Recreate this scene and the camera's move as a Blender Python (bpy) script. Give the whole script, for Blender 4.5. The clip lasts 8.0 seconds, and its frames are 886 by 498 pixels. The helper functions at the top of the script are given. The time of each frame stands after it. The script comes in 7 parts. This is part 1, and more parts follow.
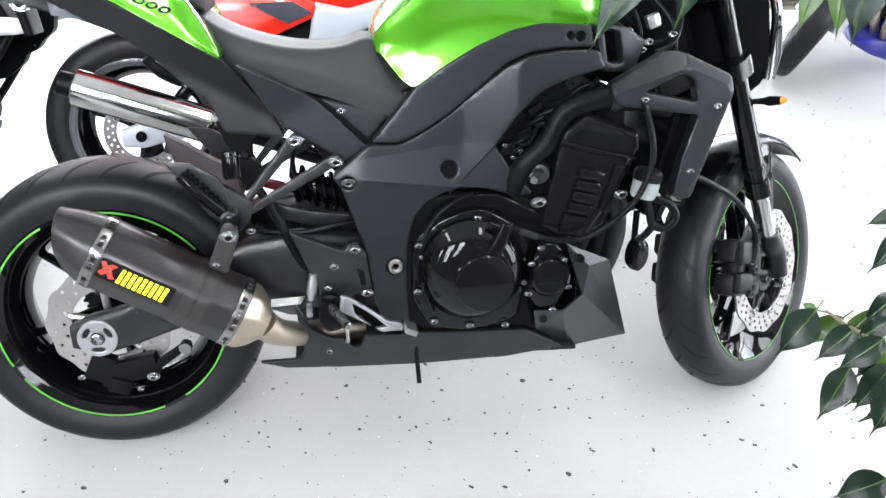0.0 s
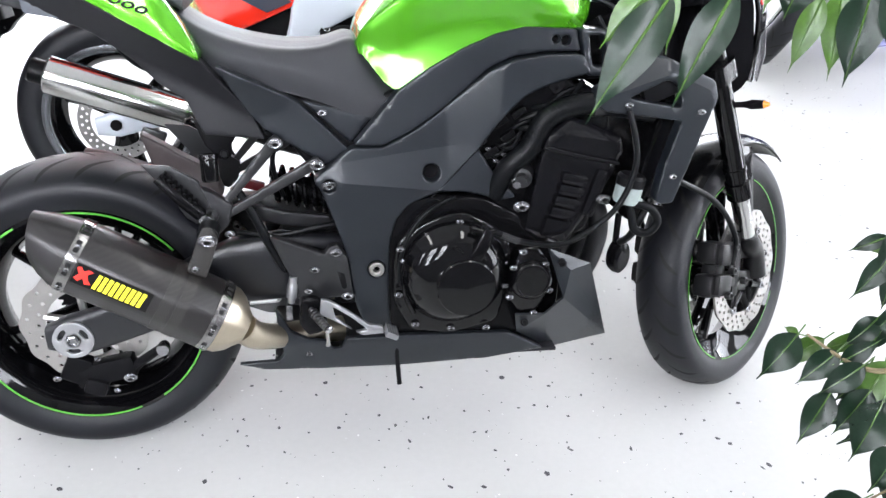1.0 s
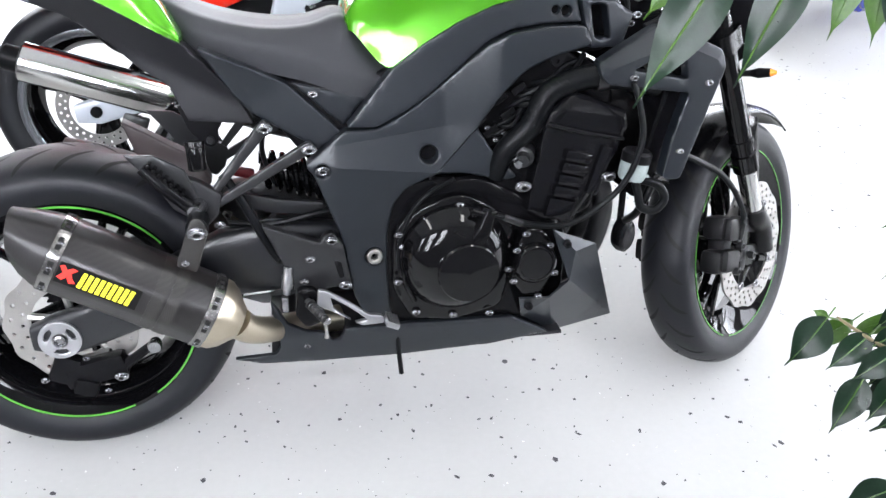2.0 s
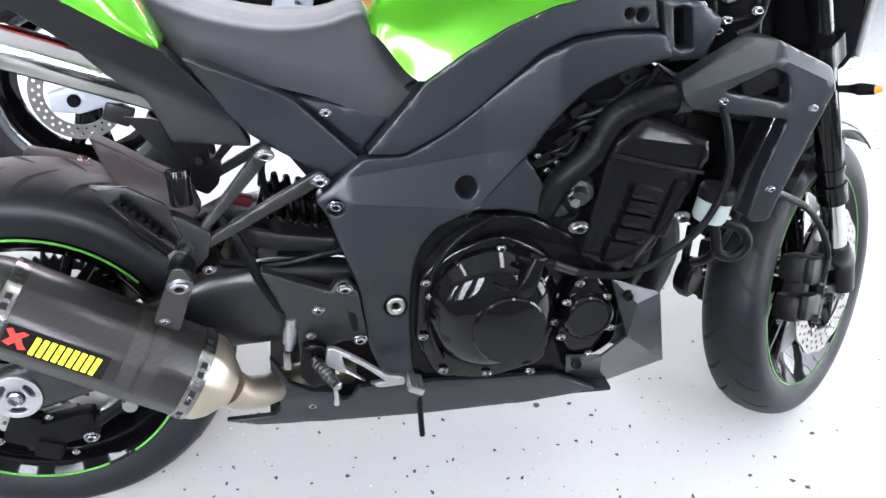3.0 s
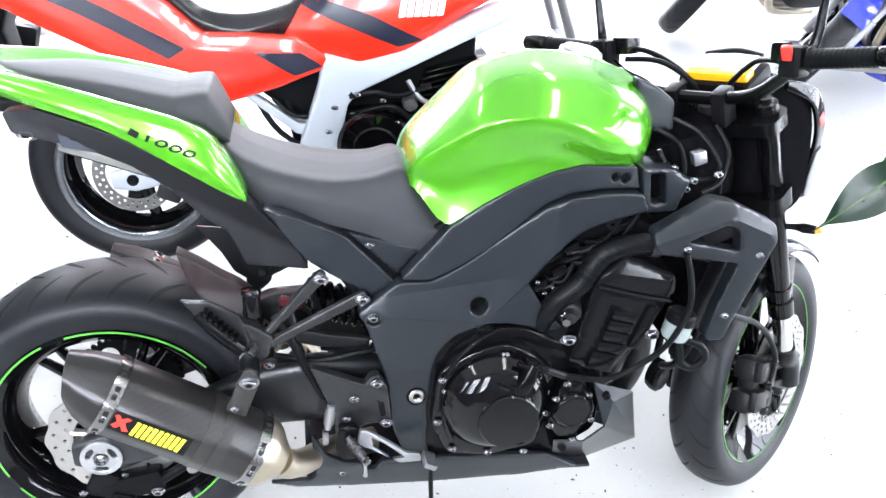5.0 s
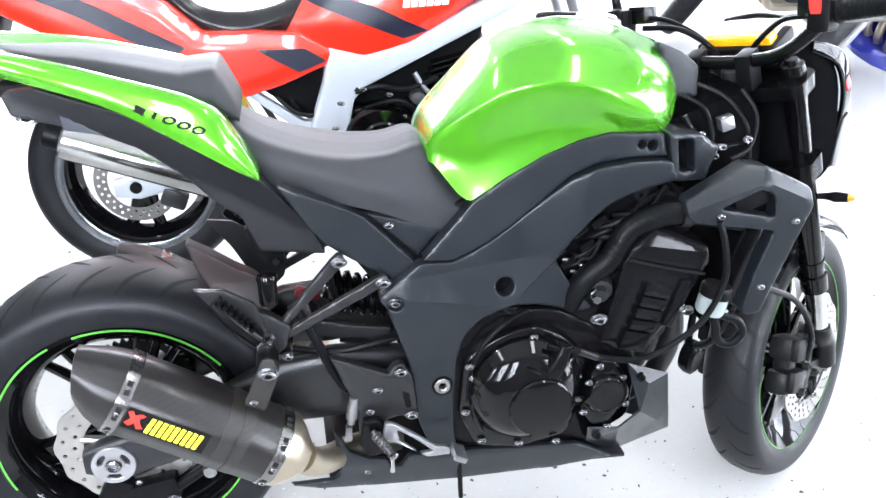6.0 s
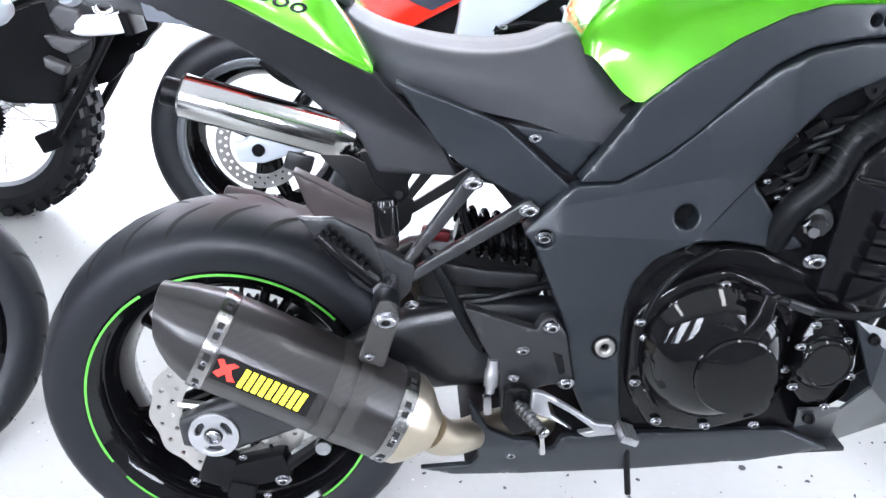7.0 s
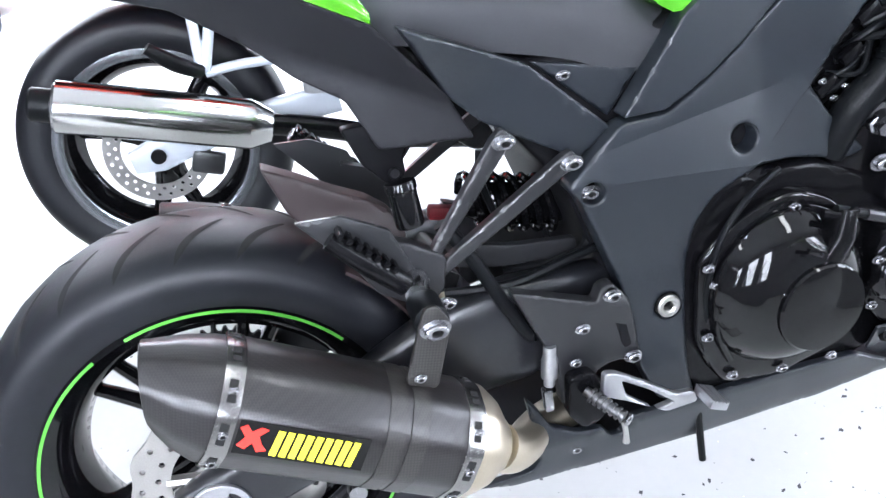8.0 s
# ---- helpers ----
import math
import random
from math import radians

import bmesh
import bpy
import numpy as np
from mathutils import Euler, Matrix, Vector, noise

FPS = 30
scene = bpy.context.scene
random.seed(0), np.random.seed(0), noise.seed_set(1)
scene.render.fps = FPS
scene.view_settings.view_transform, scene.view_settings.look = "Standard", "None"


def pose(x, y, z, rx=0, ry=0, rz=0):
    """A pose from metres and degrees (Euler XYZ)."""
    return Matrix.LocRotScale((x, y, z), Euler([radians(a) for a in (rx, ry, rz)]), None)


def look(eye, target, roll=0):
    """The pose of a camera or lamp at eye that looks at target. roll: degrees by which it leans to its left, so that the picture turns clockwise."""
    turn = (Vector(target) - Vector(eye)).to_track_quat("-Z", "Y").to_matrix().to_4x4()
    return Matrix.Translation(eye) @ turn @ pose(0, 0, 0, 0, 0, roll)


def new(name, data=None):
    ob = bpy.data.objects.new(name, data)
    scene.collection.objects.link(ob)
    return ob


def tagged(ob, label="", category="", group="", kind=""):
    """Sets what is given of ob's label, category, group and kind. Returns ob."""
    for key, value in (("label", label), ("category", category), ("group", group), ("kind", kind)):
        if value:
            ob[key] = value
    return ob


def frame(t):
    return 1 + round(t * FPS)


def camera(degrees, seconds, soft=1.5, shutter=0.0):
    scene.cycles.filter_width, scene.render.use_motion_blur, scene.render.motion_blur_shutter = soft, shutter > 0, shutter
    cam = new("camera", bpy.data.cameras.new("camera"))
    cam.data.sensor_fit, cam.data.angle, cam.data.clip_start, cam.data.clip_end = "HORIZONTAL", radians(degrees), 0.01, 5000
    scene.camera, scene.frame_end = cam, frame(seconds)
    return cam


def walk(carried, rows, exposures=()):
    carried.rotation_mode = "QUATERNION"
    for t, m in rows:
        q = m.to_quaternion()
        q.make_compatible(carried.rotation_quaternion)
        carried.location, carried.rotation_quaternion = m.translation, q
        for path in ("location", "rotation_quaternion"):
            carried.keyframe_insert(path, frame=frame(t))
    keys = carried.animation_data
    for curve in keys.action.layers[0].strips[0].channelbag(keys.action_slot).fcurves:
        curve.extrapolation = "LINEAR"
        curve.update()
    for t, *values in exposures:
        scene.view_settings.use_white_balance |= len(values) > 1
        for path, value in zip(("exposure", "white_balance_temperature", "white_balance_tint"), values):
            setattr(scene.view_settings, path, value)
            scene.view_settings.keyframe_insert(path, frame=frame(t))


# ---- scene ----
cam = camera(56.9, 8.0)
PATH = [
    (0, (0.4282, -1.5291, 1.3558), (0.7144, 0.1511, 0.3093), 2.92),
    (0.5, (0.4268, -1.5130, 1.3653), (0.7248, 0.1515, 0.2974), 2.62),
    (1, (0.4220, -1.4869, 1.4004), (0.7622, 0.1492, 0.3016), 4.51),
    (1.5, (0.4137, -1.4821, 1.3900), (0.7607, 0.1383, 0.2702), 4.18),
    (1.7, (0.4143, -1.4713, 1.3905), (0.7571, 0.1386, 0.2544), 3.74),
    (2.8, (0.4071, -1.1742, 1.3231), (0.8297, 0.3909, 0.1518), 2.82),
    (3, (0.4143, -1.1139, 1.3344), (0.7717, 0.4260, 0.1092), 4.97),
    (3.5, (0.3940, -1.0523, 1.4572), (0.7739, 0.4365, 0.1769), 9.26),
    (4, (0.3256, -1.1442, 1.5996), (0.7389, 0.3721, 0.3628), 8.27),
    (4.2, (0.3272, -1.1642, 1.6321), (0.7619, 0.3846, 0.4437), 9.90),
    (4.5, (0.3132, -1.2202, 1.6373), (0.7374, 0.3578, 0.4840), 10.46),
    (4.7, (0.3183, -1.2257, 1.6430), (0.7146, 0.3235, 0.4417), 9.36),
    (5.8, (0.3018, -1.2306, 1.6118), (0.6900, 0.3646, 0.4695), 5.92),
    (6, (0.2890, -1.2181, 1.5319), (0.6736, 0.3782, 0.3900), 5.41),
    (6.5, (0.2809, -1.1750, 1.3432), (0.5989, 0.4335, 0.1980), 4.95),
    (6.8, (0.3206, -1.1263, 1.2588), (0.4285, 0.5219, 0.1311), 4.39),
    (7, (0.3133, -1.0642, 1.2495), (0.3557, 0.6028, 0.1453), -1.74),
    (7.5, (0.2135, -0.9807, 1.1939), (0.4558, 0.6688, 0.0892), -8.78),
    (8, (0.1386, -0.8488, 1.1586), (0.4820, 0.7228, -0.0298), -6.63),
]
walk(cam, [(t, look(eye, target, roll)) for t, eye, target, roll in PATH], [
    (0, 0.07, 6530, 10), (1.7, 0.09, 6490, 10), (3, 0.23, 6350, 10), (3.5, 0.36, 6280, 10), (4.5, 0.54, 6290, 9), (6, 0.50, 6280, 9), (6.5, 0.47, 6280, 10), (7, 0.51, 6150, 10), (8, 0.63, 6080, 10)])

# ---- world and lights ----
world = bpy.data.worlds.new("world")
scene.world = world
world.use_nodes = True
wn = world.node_tree.nodes
sky = wn.new("ShaderNodeTexSky")
sky.sky_type, sky.sun_disc, sky.sun_elevation, sky.sun_rotation = "NISHITA", False, radians(48), radians(200)
world.node_tree.links.new(sky.outputs[0], wn["Background"].inputs[0])
wn["Background"].inputs[1].default_value = 0.12


def area_lamp(name, place, target, wide, high, watts, colour=(1, 1, 1)):
    lamp = bpy.data.lights.new(name, "AREA")
    lamp.shape, lamp.size, lamp.size_y, lamp.energy, lamp.color = "RECTANGLE", wide, high, watts, colour
    ob = new(name, lamp)
    ob.matrix_world = look(place, target)
    return ob

# ---- materials ----
def material(name, base, rough=0.5, metal=0.0, grain=200.0, bump=0.0, vary=0.15, stain=3.0, coat=0.0, spec=0.5, rough_vary=0.035):
    """Base colour with stains and grain at two scales, rough and bumped by the same noises."""
    m = bpy.data.materials.new(name)
    m.use_nodes = True
    nodes, links = m.node_tree.nodes, m.node_tree.links
    b = nodes["Principled BSDF"]
    b.inputs["Metallic"].default_value = metal
    b.inputs["Coat Weight"].default_value = coat
    b.inputs["Coat Roughness"].default_value = 0.03
    b.inputs["Specular IOR Level"].default_value = spec
    pos = nodes.new("ShaderNodeTexCoord")
    big, fine = nodes.new("ShaderNodeTexNoise"), nodes.new("ShaderNodeTexNoise")
    big.inputs["Scale"].default_value, big.inputs["Detail"].default_value = stain, 5
    fine.inputs["Scale"].default_value, fine.inputs["Detail"].default_value = grain, 3
    for n in (big, fine):
        links.new(pos.outputs["Object"], n.inputs["Vector"])
    mix = nodes.new("ShaderNodeMath")
    mix.operation = "ADD"
    links.new(big.outputs["Fac"], mix.inputs[0])
    links.new(fine.outputs["Fac"], mix.inputs[1])
    ramp = nodes.new("ShaderNodeMapRange")
    ramp.inputs["From Min"].default_value, ramp.inputs["From Max"].default_value = 0.6, 1.4
    links.new(mix.outputs[0], ramp.inputs["Value"])
    col = nodes.new("ShaderNodeMix")
    col.data_type = "RGBA"
    col.inputs["A"].default_value = (*[c * (1 - vary) for c in base], 1)
    col.inputs["B"].default_value = (*[min(1, c * (1 + vary)) for c in base], 1)
    links.new(ramp.outputs[0], col.inputs["Factor"])
    links.new(col.outputs["Result"], b.inputs["Base Color"])
    rr = nodes.new("ShaderNodeMapRange")
    rr.inputs["To Min"].default_value, rr.inputs["To Max"].default_value = max(0.0, rough - rough_vary), min(1.0, rough + rough_vary)
    links.new(ramp.outputs[0], rr.inputs["Value"])
    links.new(rr.outputs[0], b.inputs["Roughness"])
    if bump:
        bn = nodes.new("ShaderNodeBump")
        bn.inputs["Strength"].default_value, bn.inputs["Distance"].default_value = bump, 0.0006
        links.new(fine.outputs["Fac"], bn.inputs["Height"])
        links.new(bn.outputs[0], b.inputs["Normal"])
    return m


def weave(name, dark, light, scale, rough=0.35, coat=0.4):
    """Woven carbon fibre: two crossed sets of bands."""
    m = material(name, dark, rough, 0.0, coat=coat)
    nodes, links = m.node_tree.nodes, m.node_tree.links
    b = nodes["Principled BSDF"]
    pos = nodes.new("ShaderNodeTexCoord")
    turn = nodes.new("ShaderNodeMapping")
    turn.inputs["Rotation"].default_value = (0, radians(29.5), 0)
    links.new(pos.outputs["Object"], turn.inputs["Vector"])
    check = nodes.new("ShaderNodeTexChecker")
    check.inputs["Scale"].default_value = scale
    check.inputs["Color1"].default_value, check.inputs["Color2"].default_value = (*dark, 1), (*light, 1)
    links.new(turn.outputs[0], check.inputs["Vector"])
    links.new(check.outputs["Color"], b.inputs["Base Color"])
    bn = nodes.new("ShaderNodeBump")
    bn.inputs["Strength"].default_value, bn.inputs["Distance"].default_value = 0.05, 0.0004
    links.new(check.outputs["Fac"], bn.inputs["Height"])
    links.new(bn.outputs[0], b.inputs["Normal"])
    return m


def glass(name, colour, rough=0.02):
    m = bpy.data.materials.new(name)
    m.use_nodes = True
    b = m.node_tree.nodes["Principled BSDF"]
    b.inputs["Base Color"].default_value = (*colour, 1)
    b.inputs["Transmission Weight"].default_value, b.inputs["Roughness"].default_value, b.inputs["IOR"].default_value = 1.0, rough, 1.45
    return m


GREEN = material("green_metallic_paint", (0.075, 0.34, 0.006), 0.26, 0.55, 900, 0, 0.03, 2, coat=1.0, rough_vary=0.02)
SEAT = material("seat_vinyl", (0.030, 0.031, 0.034), 0.58, 0, 900, 0.35, 0.1, 6, spec=0.2)
PANEL = material("satin_grey_plastic", (0.0105, 0.0130, 0.0165), 0.30, 0.20, 1400, 0.04, 0.1, 5, spec=0.55)
PANEL_DARK = material("dark_satin_plastic", (0.009, 0.009, 0.011), 0.42, 0.05, 1400, 0.12, 0.1, 5, spec=0.35)
PLASTIC = material("black_plastic", (0.0045, 0.0045, 0.0052), 0.42, 0, 1200, 0.2, 0.2, 7, spec=0.08)
DULL = material("dull_black_plastic", (0.004, 0.004, 0.0045), 0.7, 0, 900, 0.1, 0.2, 7, spec=0.0)
GLOSS = material("gloss_black_paint", (0.0022, 0.0022, 0.0026), 0.05, 0, 600, 0, 0.2, 5, coat=0.0, rough_vary=0.015, spec=0.36)
ENGINE = material("black_engine_enamel", (0.003, 0.003, 0.0035), 0.2, 0.0, 500, 0.04, 0.3, 8, spec=0.17)
ARM = material("satin_black_arm_paint", (0.0085, 0.009, 0.011), 0.30, 0.15, 900, 0.03, 0.1, 6, spec=0.6)
BRACKET = material("grey_cast_alloy", (0.0125, 0.0128, 0.0140), 0.33, 0.15, 900, 0.04, 0.15, 9)
RUBBER = material("tyre_rubber", (0.0055, 0.0060, 0.0082), 0.44, 0, 500, 0.3, 0.2, 9, spec=0.27)
# near black for the shade inside grooves, slots and bolt sockets
RECESS_BLACK = material("recess_shade_black", (0.002, 0.002, 0.002), 0.9, 0, 300, 0.1)
CHROME = material("polished_steel", (0.55, 0.55, 0.54), 0.16, 1.0, 300, 0.05, 0.08, 8, rough_vary=0.06)
STEEL = material("brushed_steel", (0.45, 0.44, 0.42), 0.34, 1.0, 500, 0.15, 0.12, 9)
BOLT = material("zinc_bolt", (0.32, 0.32, 0.335), 0.26, 1.0, 800, 0.1, 0.1, 20)
ALLOY = material("silver_alloy", (0.42, 0.425, 0.44), 0.34, 0.9, 500, 0.2, 0.1, 8)
DARK_STEEL = material("dark_steel", (0.12, 0.12, 0.125), 0.35, 1.0, 500, 0.15, 0.12, 9)
STRAP = material("strap_steel", (0.26, 0.255, 0.25), 0.26, 1.0, 500, 0, 0.12, 9, rough_vary=0.03)
TITANIUM = material("warm_titanium", (0.46, 0.41, 0.32), 0.38, 1.0, 400, 0.02, 0.07, 14)
CARBON = weave("carbon_weave", (0.0035, 0.0030, 0.0032), (0.0125, 0.0108, 0.0108), 420, 0.37, 0.1)
CARBON_MATT = weave("carbon_strap_weave", (0.007, 0.0065, 0.006), (0.022, 0.020, 0.018), 420, 0.42, 0.1)
STRIPE = material("green_rim_tape", (0.07, 0.30, 0.03), 0.4, 0, 900, 0.0, 0.1, 9)
RED_INK = material("red_decal", (0.75, 0.03, 0.02), 0.4, 0, 900)
YELLOW_INK = material("yellow_decal", (0.85, 0.78, 0.03), 0.4, 0, 900)
BLACK_INK = material("black_decal", (0.006, 0.006, 0.006), 0.6, 0, 900, spec=0.12)
WHITE_INK = material("white_decal", (0.8, 0.8, 0.8), 0.4, 0, 900)
HOSE = material("hose_rubber", (0.0035, 0.004, 0.0046), 0.34, 0, 700, 0.1, spec=0.12)
DISC_STEEL = material("drilled_disc_steel", (0.30, 0.29, 0.275), 0.42, 0.85, 500, 0.1, 0.12, 9)
CALIPER = material("satin_black_alloy", (0.0055, 0.0055, 0.006), 0.36, 0.0, 900, 0.15, 0.15, 9, spec=0.22)
DARK_DISC = material("grey_disc_steel", (0.17, 0.168, 0.16), 0.4, 0.8, 500, 0.1, 0.12, 9)
RIM_GREY = material("satin_rim_alloy", (0.20, 0.21, 0.225), 0.24, 0.9, 500, 0.1, 0.12, 9)
GREY_PLASTIC = material("grey_plastic", (0.055, 0.055, 0.058), 0.5, 0, 600, 0.2, 0.2, 9)
PEDAL_ALLOY = material("brushed_pedal_alloy", (0.38, 0.385, 0.395), 0.34, 0.9, 500, 0, 0.1, 8)
AMBER = material("amber_lens", (0.8, 0.25, 0.02), 0.15, 0, 300, coat=0.6)
ORANGE = material("orange_meter_glass", (0.85, 0.42, 0.01), 0.15, 0, 300, coat=0.8)
WHITE_POLY = material("milky_plastic", (0.24, 0.28, 0.27), 0.4, 0, 300)
RED = material("red_paint", (0.68, 0.022, 0.008), 0.25, 0, 700, 0, 0.06, 3, coat=1.0)
NAVY_TAPE = material("dark_blue_tape", (0.012, 0.014, 0.028), 0.3, 0, 700)
FRAME_WHITE = material("silver_white_frame_paint", (0.44, 0.475, 0.52), 0.35, 0.2, 600, 0.05, 0.06, 5)
PAD = material("blue_grey_satin_plastic", (0.022, 0.028, 0.039), 0.35, 0.1, 900, 0.1, 0.1, 6)
BLUE = material("blue_paint", (0.02, 0.03, 0.32), 0.2, 0.1, 700, coat=1.0)
BROWN_GUARD = material("dark_brown_plastic", (0.020, 0.013, 0.013), 0.5, 0, 900, 0.1, spec=0.3)
FLAKE = material("dark_chip", (0.03, 0.03, 0.035), 0.5, 0, 300)
FLAKE_PALE = material("grey_chip", (0.42, 0.42, 0.42), 0.5, 0, 300)
FLAKE_WHITE = material("white_chip", (0.60, 0.60, 0.59), 0.5, 0, 300)
FLOOR = material("white_resin_floor", (0.388, 0.391, 0.378), 0.42, 0, 60, 0.03, 0.035, 1.4, coat=0.06, spec=0.4)
CEILING = material("white_ceiling_boards", (0.36, 0.36, 0.355), 0.8, 0, 90, 0.1, 0.05, 1.0)
WALL = material("grey_wall_paint", (0.13, 0.13, 0.135), 0.8, 0, 90, 0.1, 0.03, 1.0)
WINDOW_FRAME = material("white_window_frame", (0.75, 0.75, 0.74), 0.4, 0, 200)
PANE = glass("window_glass", (0.97, 0.98, 0.98))
LEAF = material("ficus_leaf", (0.0055, 0.018, 0.0085), 0.3, 0, 300, 0.15, 0.4, 14, coat=0.0, spec=0.35)
LEAF_YOUNG = material("young_ficus_leaf", (0.045, 0.11, 0.010), 0.35, 0, 300, 0.15, 0.25, 14, coat=0.2)
TWIG = material("ficus_twig", (0.16, 0.13, 0.07), 0.7, 0, 200, 0.4)
BARK = material("ficus_bark", (0.23, 0.19, 0.14), 0.8, 0, 90, 0.6)
SOIL = material("potting_soil", (0.05, 0.035, 0.025), 0.95, 0, 90, 0.8)
POT = material("grey_pot", (0.3, 0.3, 0.3), 0.5, 0, 90, 0.2)
SMOKED = material("smoked_screen", (0.03, 0.03, 0.032), 0.1, 0.2, 300, coat=1.0)


# ---- mesh helpers ----
def catmull(pts, n=6, closed=False):
    """A smooth run through the points, n steps a stretch."""
    p = [Vector(a) for a in pts]
    count = len(p) if closed else len(p) - 1
    out = []
    for i in range(count):
        if closed:
            a, b, c, d = (p[(i + k) % len(p)] for k in (-1, 0, 1, 2))
        else:
            a, b, c, d = p[max(i - 1, 0)], p[i], p[i + 1], p[min(i + 2, len(p) - 1)]
        for k in range(n):
            t = k / n
            out.append(0.5 * ((2 * b) + (c - a) * t + (2 * a - 5 * b + 4 * c - d) * t * t + (3 * b - a - 3 * c + d) * t ** 3))
    if not closed:
        out.append(p[-1])
    return out


def fillet(outline, r, n=4):
    """A polygon with each corner rounded by about r."""
    out, count = [], len(outline)
    for i in range(count):
        a, b, c = (Vector(outline[(i + k) % count]) for k in (-1, 0, 1))
        u, v = a - b, c - b
        ru, rv = min(r, u.length * 0.45), min(r, v.length * 0.45)
        p, q = b + u.normalized() * ru, b + v.normalized() * rv
        for k in range(n + 1):
            t = k / n
            out.append((1 - t) ** 2 * p + 2 * t * (1 - t) * b + t * t * q)
    return out


def bridge(bm, a, b, closed=True):
    for i in range(len(a) if closed else len(a) - 1):
        j = (i + 1) % len(a)
        bm.faces.new((a[i], a[j], b[j], b[i]))


def loft(bm, rings, closed=True, caps=True):
    rows = [[bm.verts.new(p) for p in ring] for ring in rings]
    for a, b in zip(rows, rows[1:]):
        bridge(bm, a, b, closed)
    if caps and closed:
        bm.faces.new(rows[0][::-1])
        bm.faces.new(rows[-1])
    return bm


def tube(bm, pts, r, n=6, sides=10, smooth=True, caps=True):
    """A round bar along the points; r is a number or one for each point."""
    rr = [r] * len(pts) if isinstance(r, (int, float)) else list(r)
    run = catmull([(*p, w) for p, w in zip(pts, rr)], n) if smooth and len(pts) > 2 else [Vector((*p, w)) for p, w in zip(pts, rr)]
    spots, radii = [Vector(v[:3]) for v in run], [v[3] for v in run]
    side, rings = None, []
    for i, p in enumerate(spots):
        way = (spots[min(i + 1, len(spots) - 1)] - spots[max(i - 1, 0)]).normalized()
        if side is None:
            side = way.orthogonal().normalized()
        side = (side - way * side.dot(way)).normalized()
        up = way.cross(side)
        rings.append([p + radii[i] * (math.cos(k * math.tau / sides) * side + math.sin(k * math.tau / sides) * up) for k in range(sides)])
    return loft(bm, rings, True, caps)


def lathe(bm, profile, centre=(0, 0, 0), axis=(0, 1, 0), segs=48, closed=False, start=0.0, sweep=math.tau):
    """Turns (radius, along) round an axis through centre."""
    c, w = Vector(centre), Vector(axis).normalized()
    u = w.orthogonal().normalized() if abs(w.y) < 0.99 else Vector((1, 0, 0))
    v = w.cross(u)
    full = sweep > math.tau - 1e-6
    count = segs if full else segs + 1
    rows = []
    for i in range(count):
        a = start + sweep * i / segs
        d = math.cos(a) * u + math.sin(a) * v
        rows.append([bm.verts.new(c + r * d + h * w) for r, h in profile])
    for i in range(segs):
        bridge(bm, rows[i], rows[(i + 1) % count], closed)
    return bm


def disc(bm, centre, axis, r, depth, segs=24, bevel=0.0):
    b = min(bevel, r * 0.4, depth * 0.45)
    prof = [(0.0001, 0), (r - b, 0), (r, b), (r, depth - b), (r - b, depth), (0.0001, depth)]
    return lathe(bm, prof, centre, axis, segs)


def block(bm, centre, size, m=None, bevel=0.0):
    made = bmesh.ops.create_cube(bm, size=1.0)["verts"]
    turn = Matrix.Translation(centre) @ (m or Matrix()) @ Matrix.Diagonal((*size, 1))
    bmesh.ops.transform(bm, matrix=turn, verts=made)
    if bevel:
        edges = list({e for v in made for e in v.link_edges})
        bmesh.ops.bevel(bm, geom=edges, offset=bevel, segments=2, profile=0.6, affect="EDGES")
    return bm


def inside(p, poly):
    """Which of the points p (n x 2) lie inside the polygon."""
    p = np.asarray(p, float)
    a = np.array(poly, float)
    out = np.zeros(len(p), bool)
    near = np.nonzero((p[:, 0] >= a[:, 0].min()) & (p[:, 0] <= a[:, 0].max()) & (p[:, 1] >= a[:, 1].min()) & (p[:, 1] <= a[:, 1].max()))[0]
    if not len(near):
        return out
    b = np.roll(a, -1, 0)
    x, z = p[near, 0][:, None], p[near, 1][:, None]
    rise = np.where(b[:, 1] == a[:, 1], 1e-12, b[:, 1] - a[:, 1])
    hit = ((a[:, 1] > z) != (b[:, 1] > z)) & (x < (b[:, 0] - a[:, 0]) * (z - a[:, 1]) / rise + a[:, 0])
    out[near] = hit.sum(1) % 2 == 1
    return out


def gap(p, loops):
    """The distance of each point to the nearest edge of the loops."""
    p = np.asarray(p, float)
    s = np.concatenate([np.array(q, float) for q in loops])
    e = np.concatenate([np.roll(np.array(q, float), -1, 0) for q in loops])
    d = e - s
    best = np.empty(len(p))
    for k in range(0, len(p), 2000):
        q = p[k:k + 2000, None, :] - s[None]
        t = np.clip((q * d).sum(2) / np.maximum((d * d).sum(1), 1e-12), 0, 1)
        best[k:k + 2000] = np.sqrt(((q - t[:, :, None] * d) ** 2).sum(2).min(1))
    return best


def ring2(x, z, r, n=16):
    return [(x + r * math.cos(k * math.tau / n), z + r * math.sin(k * math.tau / n)) for k in range(n)]


def near_set(flags, i, pts):
    """The flagged points that lie close to point i."""
    d = np.abs(pts - pts[i]).sum(1)
    return [int(j) for j in np.nonzero(flags & (d < 0.03) & (d > 0))[0]]


